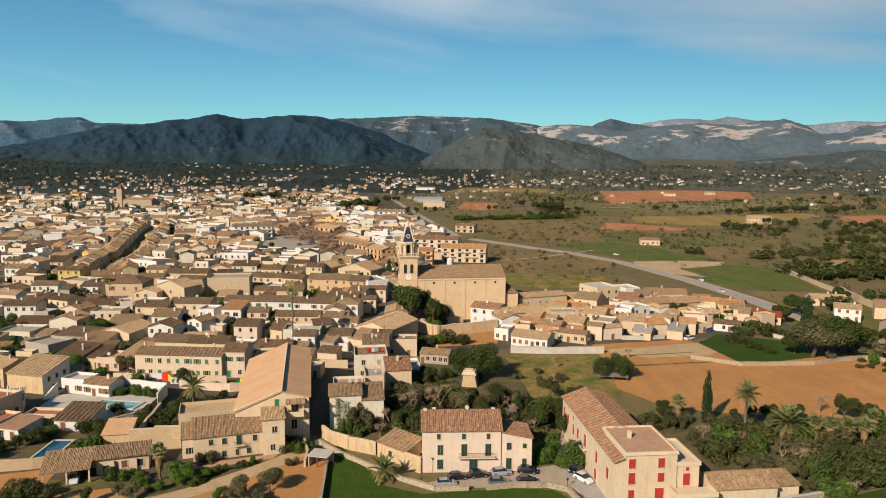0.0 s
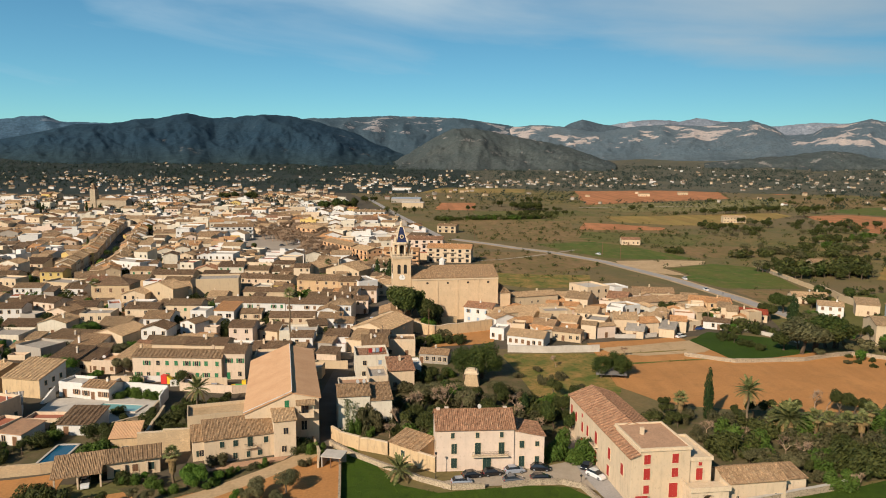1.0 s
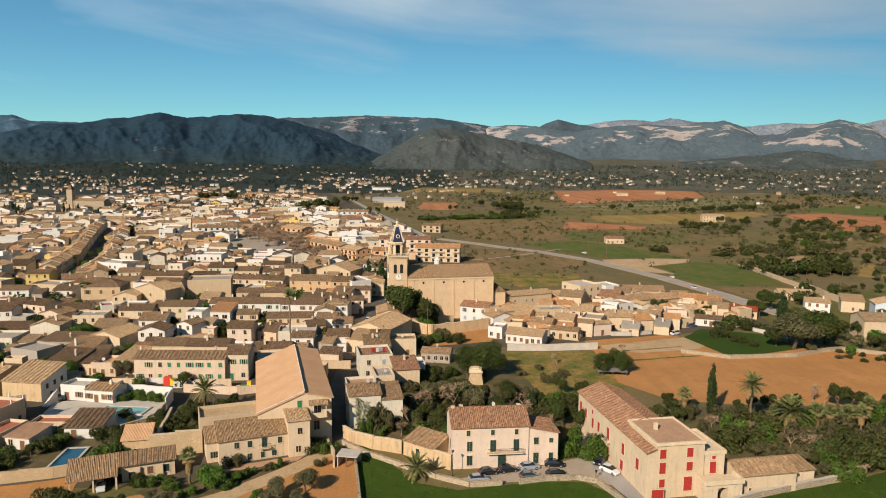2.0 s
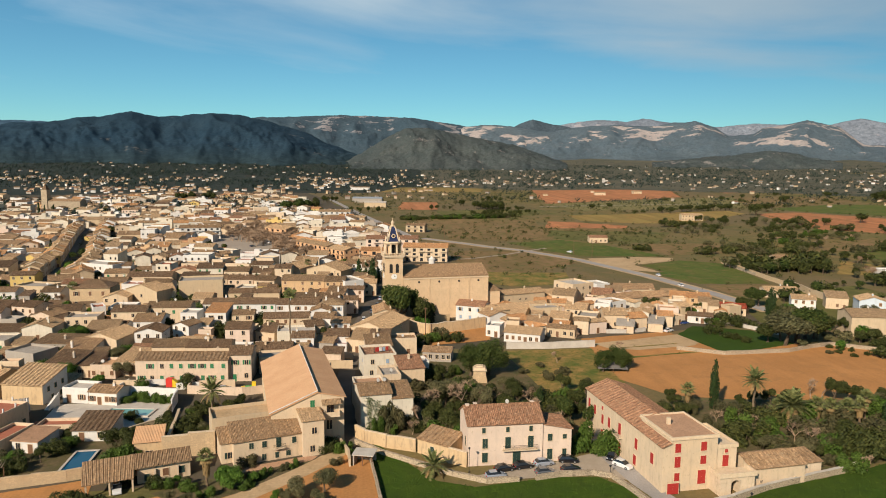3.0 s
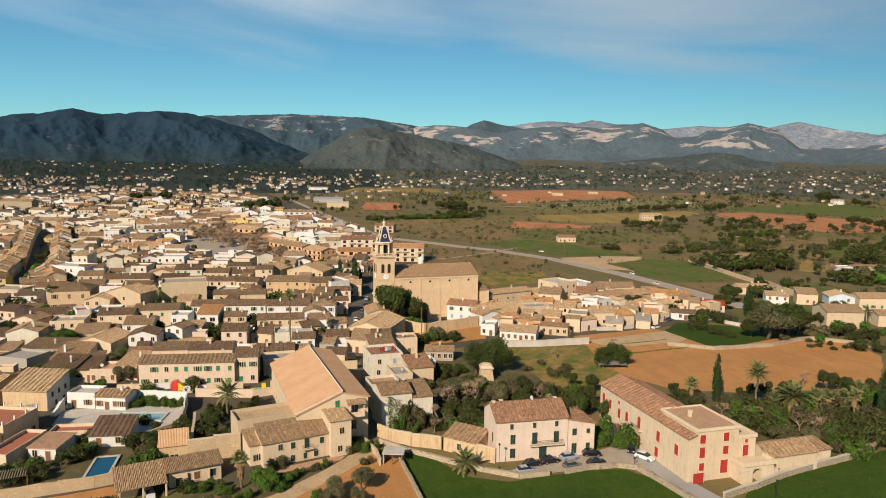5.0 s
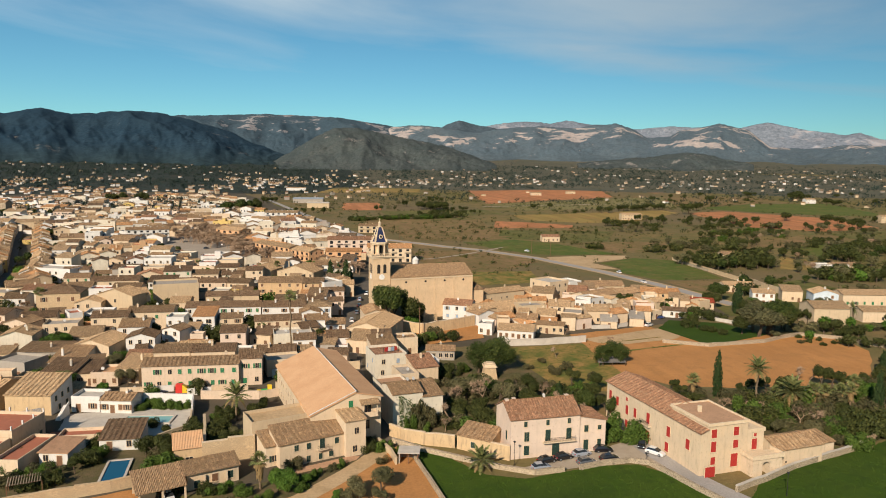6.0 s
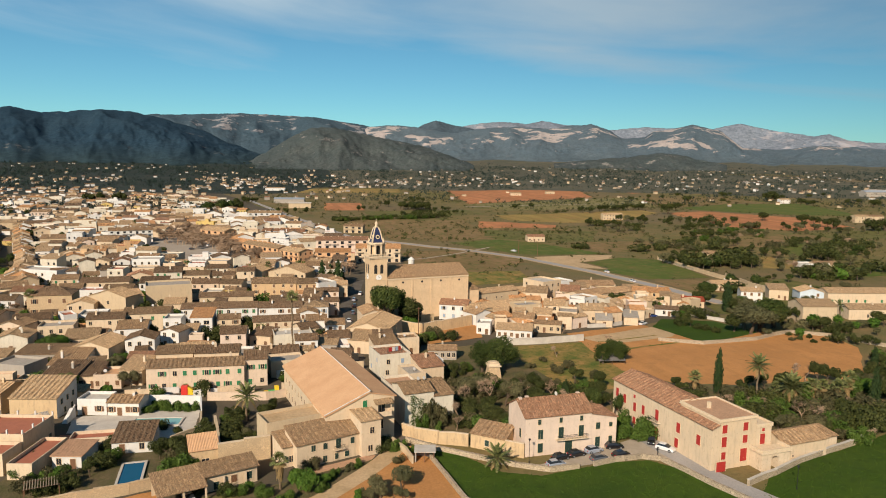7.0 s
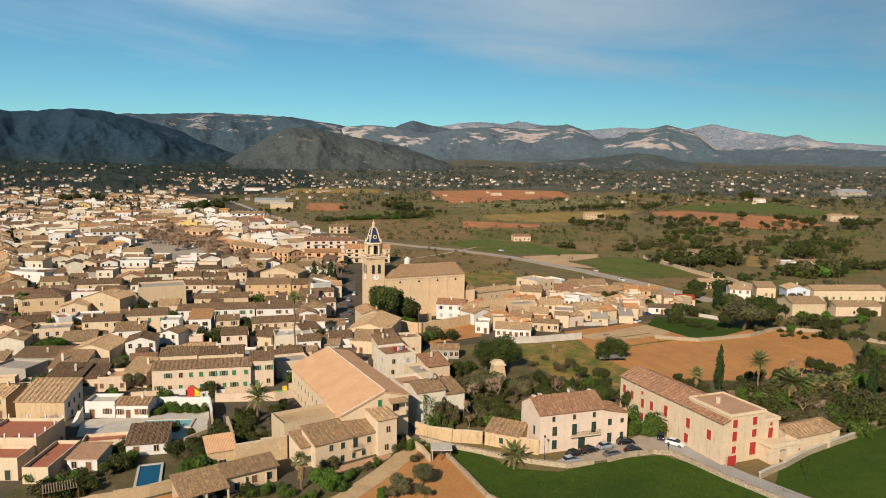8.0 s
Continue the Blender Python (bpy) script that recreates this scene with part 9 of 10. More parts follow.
plant("oak", 183.5, 228.0, 6, 1.2)
plant("bush", 158.7, 223.5, 4, 1.3)
plant("bush", 153.0, 221.9, 3.5, 1.2)
plant("bare", 118, 262, 4)
plant("drybush", 118, 270, 4)
plant("oak", 95, 288, 6.5)
plant("oak", 98, 285, 7)
plant("oak", 104, 277, 5)
plant("citrus", 109, 276, 5)
plant("oak", 115, 281, 5.5)
plant("citrus", 111, 270, 3.5)
plant("citrus", 49.3, 246.2, 3.5)
plant("bush", 48, 251, 3)
plant("bare", 49.5, 241.5, 3.5)
plant("citrus", 62, 253, 3)
plant("bare", 60.2, 225.9, 4)
palm(171.5, 238.3, 7, "date", 1.0, 26, True)
plant("cypress", -421, 836, 9)
plant("cypress", -409, 829, 9)
plant("cypress", -397, 823, 9)
plant("cypress", -397, 840, 9)
plant("cypress", -385, 833, 9)
plant("cypress", -374, 826, 9)
plant("cypress", -372, 844, 9)
plant("cypress", -361, 836, 9)
plant("cypress", -349, 830, 9)
plant("cypress", -348, 847, 9)
plant("cypress", -336, 840, 9)
plant("cypress", -325, 833, 9)
plant("cypress", -323, 851, 9)
plant("cypress", -312, 843, 9)
palm(-11.8, 136.9, 2.2, "date", 1.05, 34)
plant("pine", -13, 265, 19, 0.85)
plant("pine", -9.5, 268, 16, 0.8)
plant("pine", -14, 270, 14, 0.8)
plant("oak", -6, 266, 13, 1.0)
plant("oak", -2, 267, 11.5, 1.0)
plant("drybush", -1, 272, 6, 0.9)
plant("bare", -1, 276, 8)
plant("oak", 1, 278, 6.5)
plant("oak", -7, 283, 6)
plant("citrus", -4, 265, 5)
plant("cypress", -22, 348, 10, 1.4)
plant("oak", -25, 360, 8)
plant("bare", -30, 369, 7)
plant("oak", -19, 360, 6)
plant("bush", 5.8, 242.1, 4)
plant("greenbush", -2.1, 243.0, 4)
plant("drybush", 1.4, 246.6, 4.5)
plant("bush", -5.7, 238.0, 4)
plant("bare", 9.4, 241.8, 4)
plant("oak", -36, 251, 5)
plant("oak", -39.5, 246.3, 5.5)
plant("bush", -42.3, 242.0, 4)
plant("cypress", -52, 265, 6.5, 2.2)
plant("bush", -54, 253, 3)
plant("cypress", -79, 362, 7, 2.4)
plant("bare", -69, 263, 4)
plant("oak", -97, 261, 6.5, 1.1)
plant("oak", -99, 257, 5)
plant("bush", -103.9, 248.7, 4)
plant("olive", -100.1, 219.9, 7, 1.1)
plant("olive", -101.7, 217.2, 4)
plant("bare", -153, 313, 6)
plant("bare", -158, 317, 5)
plant("greenbush", -142, 262, 3)
plant("bush", -147, 263, 4)
plant("bush", -131, 261, 2.5)
plant("oak", -131, 326, 5)
plant("bare", -129, 333, 5)
palm(-49.4, 230.8, 19.9, "fan", 1.1, 26, True)
palm(-148, 312, 9, "fan", 1.2, 26, True)
palm(-110.6, 240.1, 4.5, "date", 0.9, 26, True)
palm(-55, 380, 9, "fan", 1, 26, True)
palm(23, 291, 6, "date", 1, 26, True)
palm(-62.8, 175.1, 6.5, "date", 1.15, 36)
palm(-56.1, 136.3, 6.0, "fan", 0.9, 24)
plant("oak", -59.7, 175.5, 4.5, 1.2)
plant("oak", -56.8, 178.8, 4.5, 1.2)
plant("bush", -58.6, 171.3, 3)
plant("oak", -64.5, 156.5, 4.5, 1.1)
plant("oak", -61.0, 160.0, 4.0, 1.1)
plant("bush", -66.2, 161.5, 3.4)
plant("oak", -72.0, 170.6, 4)
plant("bush", -68.4, 166.6, 3.5)
plant("greenbush", -67.1, 174.6, 3)
plant("oak", -76.2, 159.5, 5)
plant("oak", -78.1, 154.9, 6.5)
plant("oak", -75.7, 152.8, 5.5)
plant("greenbush", -77.1, 147.7, 4.5)
plant("oak", -78.4, 166.7, 3.4)
plant("greenbush", -75.0, 148.5, 3.5)
plant("bush", -82.5, 175.0, 2.4)
plant("bush", -91.6, 154.2, 3.5)
plant("greenbush", -90.5, 158.1, 3)
plant("oak", -92.6, 150.5, 3.5)
plant("bush", -91.9, 164.5, 3)
plant("bush", -95.9, 146.3, 3)
plant("bush", -98.6, 145.1, 3)
plant("citrus", -52.8, 134.4, 4.2)
plant("citrus", -51.1, 135.0, 4)
plant("olive", -60.1, 136.4, 2.4)
plant("citrus", -61.7, 137.7, 2.1)
plant("greenbush", -58.7, 134.1, 2.4)
plant("drybush", -48.0, 138.6, 1.8)
plant("greenbush", -45.2, 139.4, 2.0)
plant("greenbush", -47.8, 135.6, 1.8)
plant("drybush", -42.0, 142.4, 1.6)
plant("greenbush", -40.2, 143.6, 1.7)
plant("greenbush", -49.1, 133.9, 1.5)
plant("olive", -40.1, 129.1, 2.8)
plant("olive", -37.6, 129.0, 4.6, 1.25)
plant("olive", -33.2, 131.6, 5.2, 1.25)
plant("olive", -34.2, 126.4, 2.8)
plant("citrus", -42.2, 128.5, 2.4)
plant("greenbush", -30.1, 150.0, 2.7, 0.9)
plant("drybush", -31.4, 143.4, 1.8)
plant("greenbush", -27.6, 147.8, 1.8)
plant("greenbush", -25.4, 147.2, 1.8)
plant("greenbush", -87.2, 186.5, 2.2)
plant("bush", -65.9, 136.5, 2.4)
plant("greenbush", -64.4, 135.6, 2.4)
plant("bush", -72.1, 137.6, 2)
plant("olive", -94.4, 208.7, 6)
plant("bush", -108.8, 168.9, 2.5)
plant("bush", -104.5, 159.0, 3)
plant("greenbush", -106.4, 154.1, 2.6)
plant("greenbush", -86.1, 188.7, 2.2)
plant("greenbush", -84.8, 188.4, 2.2)
plant("greenbush", -83.6, 188.1, 2.2)
plant("greenbush", -82.4, 187.8, 2.2)
plant("greenbush", -81.2, 187.5, 2.2)
plant("greenbush", -79.9, 187.1, 2.2)
plant("greenbush", -78.7, 186.8, 2.2)
plant("greenbush", -77.5, 186.5, 2.2)
plant("greenbush", -76.3, 186.2, 2.2)
plant("olive", -61.2, 129.6, 2.8)
plant("olive", -57.9, 128.1, 3.1)
plant("citrus", -52.4, 137.6, 4)
plant("olive", -37.7, 129.4, 3.1)
plant("olive", -39.5, 128.3, 2.8)
plant("olive", -35.3, 128.3, 2.8)
plant("greenbush", -55.6, 131.5, 2.1)
plant("oak", -65.2, 126.9, 3.5)
plant("bush", -75.6, 126.7, 4)
plant("bush", -79.3, 127.8, 4)
plant("bush", -33.6, 150.8, 2.6)
plant("bush", -34.1, 151.8, 3)
plant("drybush", -49.6, 144.3, 2.5)
plant("citrus", -47.0, 136.8, 2.2)
plant("drybush", -20.4, 161.6, 8, 0.4)
plant("drybush", -17.6, 161.9, 6.5, 0.4)
plant("greenbush", -22.6, 160.9, 4, 0.5)
plant("drybush", -15.0, 162.6, 4, 0.6)
plant("greenbush", -24.4, 160.0, 2.2)
plant("greenbush", -19.4, 160.0, 2.5)
plant("oak", 488, 681, 9, 1.3)
plant("oak", 514, 649, 10, 1.3)
plant("oak", 516, 635, 8, 1.3)
plant("oak", 522, 620, 8, 1.4)
plant("oak", 566, 639, 8, 1.3)
plant("oak", 535, 581, 9, 1.6)
plant("oak", 540, 569, 9, 1.8)
plant("oak", 554, 566, 9, 1.6)
plant("oak", 604, 604, 8, 1.4)
plant("oak", 494, 854, 9, 1.2)
plant("bare", 459, 819, 8, 1.3)
plant("oak", 613, 1012, 8, 1.3)
plant("oak", 756, 1126, 8, 1.5)
plant("oak", 773, 1124, 8, 1.5)
plant("oak", 672, 1134, 7, 1.3)
plant("oak", 843, 924, 7, 1.2)
plant("oak", 839, 872, 10, 1.3)
plant("oak", 798, 1020, 9, 1.3)
plant("oak", 795, 1052, 10, 1.4)
plant("oak", 873, 1132, 10, 1.4)
plant("oak", 871, 1043, 9, 1.4)
plant("oak", 928, 1070, 9, 1.4)
plant("oak", 1041, 1092, 9, 1.4)
plant("oak", 355, 650, 9.4, 1.2)
plant("olive", 375, 666, 7.7, 1.2)
plant("oak", 370, 644, 6.4, 1.2)
plant("oak", 383, 655, 6.4, 1.2)
plant("oak", 389, 654, 6.7, 1.2)
plant("bush", 404, 657, 8.9, 1.2)
plant("olive", 402, 650, 6.5, 1.2)
plant("oak", 419, 653, 6.8, 1.2)
plant("oak", 426, 650, 9.5, 1.2)
plant("oak", 346, 608, 8.3, 1.2)
plant("bush", 350, 607, 6.4, 1.2)
plant("oak", 357, 608, 6.3, 1.2)
plant("olive", 371, 615, 7.4, 1.2)
plant("oak", 371, 608, 6.2, 1.2)
plant("oak", 378, 607, 7.5, 1.2)
plant("oak", 375, 598, 6.4, 1.2)
plant("olive", 386, 602, 6.4, 1.2)
plant("oak", 296, 539, 6.9, 1.2)
plant("oak", 306, 545, 5.6, 1.2)
plant("bush", 311, 542, 5.9, 1.2)
plant("bush", 319, 546, 7.1, 1.2)
plant("oak", 327, 547, 7.6, 1.2)
plant("oak", 324, 540, 5.9, 1.2)
plant("oak", 326, 534, 6.5, 1.2)
plant("oak", 341, 544, 7.2, 1.2)
plant("oak", 341, 534, 5.3, 1.2)
plant("olive", 350, 541, 6.1, 1.2)
plant("olive", 360, 544, 5.6, 1.2)
plant("oak", 372, 550, 7.6, 1.2)
plant("bush", 372, 545, 5.5, 1.2)
plant("olive", 375, 536, 6.7, 1.2)
plant("oak", 279, 510, 5.5, 1.2)
plant("bush", 281, 510, 5.7, 1.2)
plant("oak", 287, 510, 5.7, 1.2)
plant("oak", 281, 468, 6.2, 1.2)
plant("oak", 294, 479, 7.8, 1.2)
plant("oak", 301, 480, 6.8, 1.2)
plant("oak", 311, 488, 6.9, 1.2)
plant("olive", 194, 407, 8.8, 1.2)
plant("olive", 195, 403, 8.7, 1.2)
plant("oak", 196, 400, 7.0, 1.2)
plant("oak", 199, 398, 7.2, 1.2)
plant("oak", 203, 402, 8.8, 1.2)
plant("oak", 206, 401, 8.9, 1.2)
plant("oak", 210, 400, 8.3, 1.2)
plant("bush", 213, 399, 9.0, 1.2)
plant("bush", 212, 392, 9.4, 1.2)
plant("olive", 214, 391, 6.7, 1.2)
plant("bush", 221, 397, 6.3, 1.2)
plant("bush", 225, 396, 8.8, 1.2)
plant("bush", 226, 394, 8.0, 1.2)
plant("oak", 227, 389, 6.1, 1.2)
plant("bush", 228, 389, 6.7, 1.2)
plant("oak", 232, 388, 6.2, 1.2)
plant("oak", 237, 391, 9.2, 1.2)
plant("oak", 237, 387, 8.0, 1.2)
plant("oak", 241, 387, 8.2, 1.2)
plant("oak", 242, 383, 7.3, 1.2)
plant("oak", 243, 381, 9.1, 1.2)
plant("olive", 249, 384, 6.1, 1.2)
plant("oak", 198, 384, 7.8, 1.2)
plant("oak", 202, 380, 8.9, 1.2)
plant("olive", 207, 384, 7.3, 1.2)
plant("olive", 214, 388, 7.7, 1.2)
plant("oak", 218, 388, 7.3, 1.2)
plant("oak", 230, 394, 7.2, 1.2)
plant("olive", 238, 398, 8.3, 1.2)
plant("bush", 242, 398, 9.5, 1.2)
plant("bush", 243, 394, 7.4, 1.2)
plant("oak", 255, 401, 6.9, 1.2)
plant("bush", 257, 428, 6.1, 1.2)
plant("oak", 260, 427, 7.0, 1.2)
plant("oak", 262, 426, 9.5, 1.2)
plant("oak", 265, 426, 9.0, 1.2)
plant("olive", 271, 429, 6.9, 1.2)
plant("oak", 280, 434, 7.0, 1.2)
plant("oak", 328, 423, 8.8, 1.2)
plant("oak", 339, 430, 10.4, 1.2)
plant("oak", 341, 429, 8.0, 1.2)
plant("oak", 351, 436, 9.9, 1.2)
plant("oak", 354, 437, 9.9, 1.2)
plant("oak", 358, 438, 10.9, 1.2)
plant("oak", 367, 444, 8.6, 1.2)
plant("oak", 300, 396, 10.3, 1.2)
plant("oak", 313, 406, 9.9, 1.2)
plant("oak", 313, 402, 9.6, 1.2)
plant("oak", 320, 405, 10.4, 1.2)
plant("oak", 325, 407, 10.2, 1.2)
plant("oak", 240, 338, 8.7, 1.2)
plant("oak", 244, 337, 7.6, 1.2)
plant("bush", 247, 336, 6.5, 1.2)
plant("olive", 253, 337, 9.5, 1.2)
plant("bush", 260, 340, 8.9, 1.2)
plant("oak", 265, 342, 6.3, 1.2)
plant("oak", 270, 342, 7.5, 1.2)
plant("bush", 268, 363, 4.6, 1.2)
plant("oak", 268, 358, 6.7, 1.2)
plant("oak", 265, 353, 6.4, 1.2)
plant("oak", 347, 419, 5.6, 1.2)
plant("olive", 358, 427, 6.0, 1.2)
plant("oak", 372, 433, 6.0, 1.2)
plant("bush", 371, 429, 4.9, 1.2)
plant("oak", 386, 437, 5.8, 1.2)
plant("oak", 393, 440, 4.9, 1.2)
plant("olive", 407, 448, 5.9, 1.2)
plant("olive", 248, 364, 5.1, 1.2)
plant("oak", 249, 365, 6.5, 1.2)
plant("oak", 297, 346, 8.0, 1.2)
plant("bush", 307, 352, 7.5, 1.2)
plant("oak", 309, 349, 5.4, 1.2)
plant("olive", 315, 350, 6.0, 1.2)
plant("bush", 317, 348, 5.6, 1.2)
plant("olive", 323, 350, 5.4, 1.2)
plant("bush", 327, 351, 6.0, 1.2)
plant("bush", 209, 332, 3.3, 1.2)
plant("oak", 216, 335, 3.5, 1.2)
plant("oak", 222, 338, 3.7, 1.2)
plant("oak", 366, 484, 6.7, 1.2)
plant("oak", 377, 488, 6.1, 1.2)
plant("oak", 391, 493, 4.8, 1.2)
plant("oak", 400, 498, 5.8, 1.2)
plant("oak", 424, 507, 5.8, 1.2)
plant("olive", 422, 497, 5.4, 1.2)
plant("oak", 442, 511, 4.9, 1.2)
plant("bush", 368, 493, 5.8, 1.2)
plant("oak", 374, 495, 4.9, 1.2)
plant("oak", 268, 663, 8.1, 1.2)
plant("oak", 269, 652, 5.4, 1.2)
plant("bush", 270, 645, 8.2, 1.2)
plant("oak", 276, 644, 7.4, 1.2)
plant("oak", 285, 643, 7.5, 1.2)
plant("oak", 282, 627, 8.1, 1.2)
plant("oak", 291, 631, 6.4, 1.2)
plant("bush", 293, 629, 6.0, 1.2)
plant("oak", 293, 613, 6.6, 1.2)
plant("oak", 315, 695, 6.7, 1.2)
plant("oak", 324, 703, 7.0, 1.2)
plant("olive", 324, 686, 8.2, 1.2)
plant("oak", 323, 676, 6.8, 1.2)
plant("oak", 332, 678, 7.3, 1.2)
plant("oak", 345, 691, 7.9, 1.2)
plant("oak", 94, 770, 7.1, 1.2)
plant("olive", 98, 776, 5.0, 1.2)
plant("oak", 100, 770, 4.7, 1.2)
plant("oak", 107, 773, 6.8, 1.2)
plant("oak", 109, 777, 5.5, 1.2)
plant("bush", 113, 773, 4.9, 1.2)
plant("oak", 114, 767, 6.9, 1.2)
plant("olive", 124, 781, 5.3, 1.2)
plant("oak", 120, 761, 5.3, 1.2)
plant("oak", 126, 769, 6.4, 1.2)
plant("olive", 130, 762, 5.2, 1.2)
plant("oak", 137, 778, 5.0, 1.2)
plant("oak", 133, 753, 4.7, 1.2)
plant("bush", 139, 755, 6.0, 1.2)
plant("oak", 117, 806, 5.2, 1.2)
plant("oak", 120, 800, 5.9, 1.2)
plant("bush", 124, 804, 4.9, 1.2)
plant("oak", 131, 811, 5.8, 1.2)
plant("oak", 134, 801, 6.0, 1.2)
plant("oak", 141, 814, 4.4, 1.2)
plant("oak", 140, 785, 5.6, 1.2)
plant("bush", 151, 808, 4.6, 1.2)
plant("oak", 152, 792, 6.2, 1.2)
plant("oak", 161, 799, 5.6, 1.2)
plant("oak", 163, 792, 6.4, 1.2)
plant("oak", 170, 794, 5.2, 1.2)
plant("olive", 96, 927, 7.6, 1.2)
plant("oak", 100, 909, 9.5, 1.2)
plant("oak", 105, 916, 9.1, 1.2)
plant("oak", 143, 994, 6.8, 1.2)
plant("oak", 152, 998, 9.6, 1.2)
plant("oak", 154, 990, 7.6, 1.2)
plant("oak", 166, 1003, 8.8, 1.2)
plant("oak", 168, 985, 8.2, 1.2)
plant("oak", 142, 851, 6.5, 1.2)
plant("oak", 145, 854, 5.4, 1.2)
plant("oak", 148, 841, 6.1, 1.2)
plant("oak", 159, 845, 6.7, 1.2)
plant("oak", 159, 832, 6.4, 1.2)
plant("olive", 164, 836, 7.2, 1.2)
plant("oak", 170, 490, 3.8, 1.2)
plant("bush", 172, 489, 5.0, 1.2)
plant("bush", 175, 485, 5.6, 1.2)
plant("olive", 206, 463, 5.0, 1.2)
plant("oak", 208, 460, 3.8, 1.2)
plant("oak", 218, 469, 3.9, 1.2)
plant("oak", 218, 465, 5.7, 1.2)
plant("bush", 229, 470, 5.8, 1.2)
plant("oak", 200, 586, 3.8, 1.2)
plant("oak", 203, 575, 3.7, 1.2)
plant("olive", 212, 582, 3.0, 1.2)
plant("oak", 221, 590, 4.2, 1.2)
plant("bush", 407, 603, 6.3, 1.2)
plant("olive", 408, 598, 7.0, 1.2)
plant("bush", 416, 601, 6.8, 1.2)
plant("oak", 416, 594, 4.8, 1.2)
plant("oak", -88, 930, 11.1, 1.2)
plant("oak", -84, 933, 7.8, 1.2)
plant("oak", -79, 979, 10.5, 1.2)
plant("oak", -74, 974, 10.4, 1.2)
plant("oak", -69, 995, 8.5, 1.2)
plant("oak", -64, 999, 8.6, 1.2)
plant("oak", 55, 839, 8.3, 1.2)
plant("oak", 64, 858, 6.2, 1.2)
plant("olive", 74, 865, 5.8, 1.2)
plant("oak", 79, 852, 5.4, 1.2)
plant("olive", 279, 802, 4.5, 1.2)
plant("bush", 294, 805, 4.3, 1.2)
plant("bush", 306, 810, 3.8, 1.2)
plant("oak", 330, 837, 4.1, 1.2)
plant("oak", 333, 823, 4.7, 1.2)
plant("oak", 340, 820, 5.8, 1.2)
plant("oak", 365, 835, 5.6, 1.2)
plant("oak", 369, 835, 4.8, 1.2)
plant("oak", 389, 843, 5.9, 1.2)
plant("oak", 403, 850, 5.1, 1.2)

# ---- trees of the plain ----
def grove(n, h, kinds, *poly):
    rnd = random.Random(n + poly[0][0])
    xs, ys = [p[0] for p in poly], [p[1] for p in poly]
    k = 0
    while k < n:
        x, y = rnd.uniform(min(xs), max(xs)), rnd.uniform(min(ys), max(ys))
        if inside(x, y, list(poly)):
            k += 1
            plant(rnd.choice(kinds), round(x, 1), round(y, 1), round(rnd.uniform(*h), 1), rnd.choice((1.0, 1.25, 1.4)))



plant("oak", 324, 796, 9, 1.5)
plant("oak", 332, 795, 9, 1.5)
plant("oak", 356, 816, 9, 1.5)
plant("oak", 362, 815, 9, 1.5)
plant("oak", 372, 822, 9, 1.5)
plant("oak", 378, 821, 9, 1.5)
plant("oak", 390, 828, 9, 1.5)
plant("oak", 398, 831, 9, 1.5)
plant("oak", 406, 834, 9, 1.5)
plant("oak", 416, 837, 9, 1.5)
plant("oak", 423, 837, 9, 1.5)
plant("oak", 430, 840, 9, 1.5)
plant("oak", 462, 812, 12, 1.4)
plant("oak", 421, 764, 15, 1.4)
plant("oak", 579, 961, 12, 1.4)
plant("oak", 567, 1059, 9, 1.4)
plant("oak", 580, 1032, 9, 1.4)
plant("oak", 645, 1094, 9, 1.4)
plant("oak", 713, 1061, 12, 1.4)
plant("oak", 737, 980, 16, 1.4)
plant("oak", 737, 968, 18, 1.4)
plant("oak", 752, 978, 14, 1.4)
plant("oak", 480, 671, 11, 1.4)
plant("oak", 500, 634, 11, 1.4)
plant("oak", 501, 617, 10, 1.4)
plant("oak", 495, 593, 10, 1.4)
plant("oak", 497, 588, 11, 1.4)
plant("oak", 514, 566, 13, 1.4)
plant("oak", 518, 556, 13, 1.4)
plant("oak", 526, 554, 13, 1.4)
plant("oak", 803, 840, 14, 1.4)
plant("oak", 788, 872, 10, 1.4)
plant("oak", 829, 888, 10, 1.4)
plant("oak", 256, 643, 8, 1.4)
plant("oak", 325, 654, 9, 1.4)
plant("oak", 290, 430, 8, 1.4)
plant("oak", 290, 415, 8, 1.4)
plant("oak", 282, 862, 9, 1.4)
plant("oak", 256, 856, 9, 1.4)
plant("oak", 507, 1002, 9, 1.4)
plant("oak", 297, 453, 6, 1.4)
plant("oak", 353, 472, 7, 1.4)
plant("oak", 402, 479, 7, 1.4)
plant("oak", 715, 882, 12, 1.4)
plant("oak", 723, 880, 10, 1.4)
plant("oak", 727, 870, 10, 1.4)
grove(18, (4, 6.5), ('oak', 'olive', 'olive', 'bush'), (272, 653), (320, 639), (276, 570), (242, 589))
grove(24, (3.5, 6), ('oak', 'olive', 'olive', 'bush'), (357, 682), (388, 708), (437, 666), (392, 604), (328, 596))
grove(30, (3, 5.5), ('oak', 'olive', 'greenbush', 'bare'), (325, 587), (416, 582), (370, 528), (303, 497), (274, 508))
grove(24, (5, 9), ('cypress', 'pine', 'oak', 'oak'), (210, 434), (264, 405), (242, 375), (207, 371), (200, 400))
grove(18, (7, 12), ('oak', 'pine', 'olive'), (338, 445), (387, 466), (377, 438), (310, 373), (296, 398))
grove(18, (4, 8), ('citrus', 'oak', 'olive', 'bush', 'pine'), (248, 352), (309, 362), (268, 322), (234, 333))
grove(30, (4, 7), ('oak', 'olive', 'bush', 'bare', 'drybush'), (336, 491), (451, 488), (400, 434), (289, 349), (232, 359))
grove(24, (4, 7), ('bush', 'drybush', 'olive'), (226, 510), (311, 496), (273, 450), (204, 456))
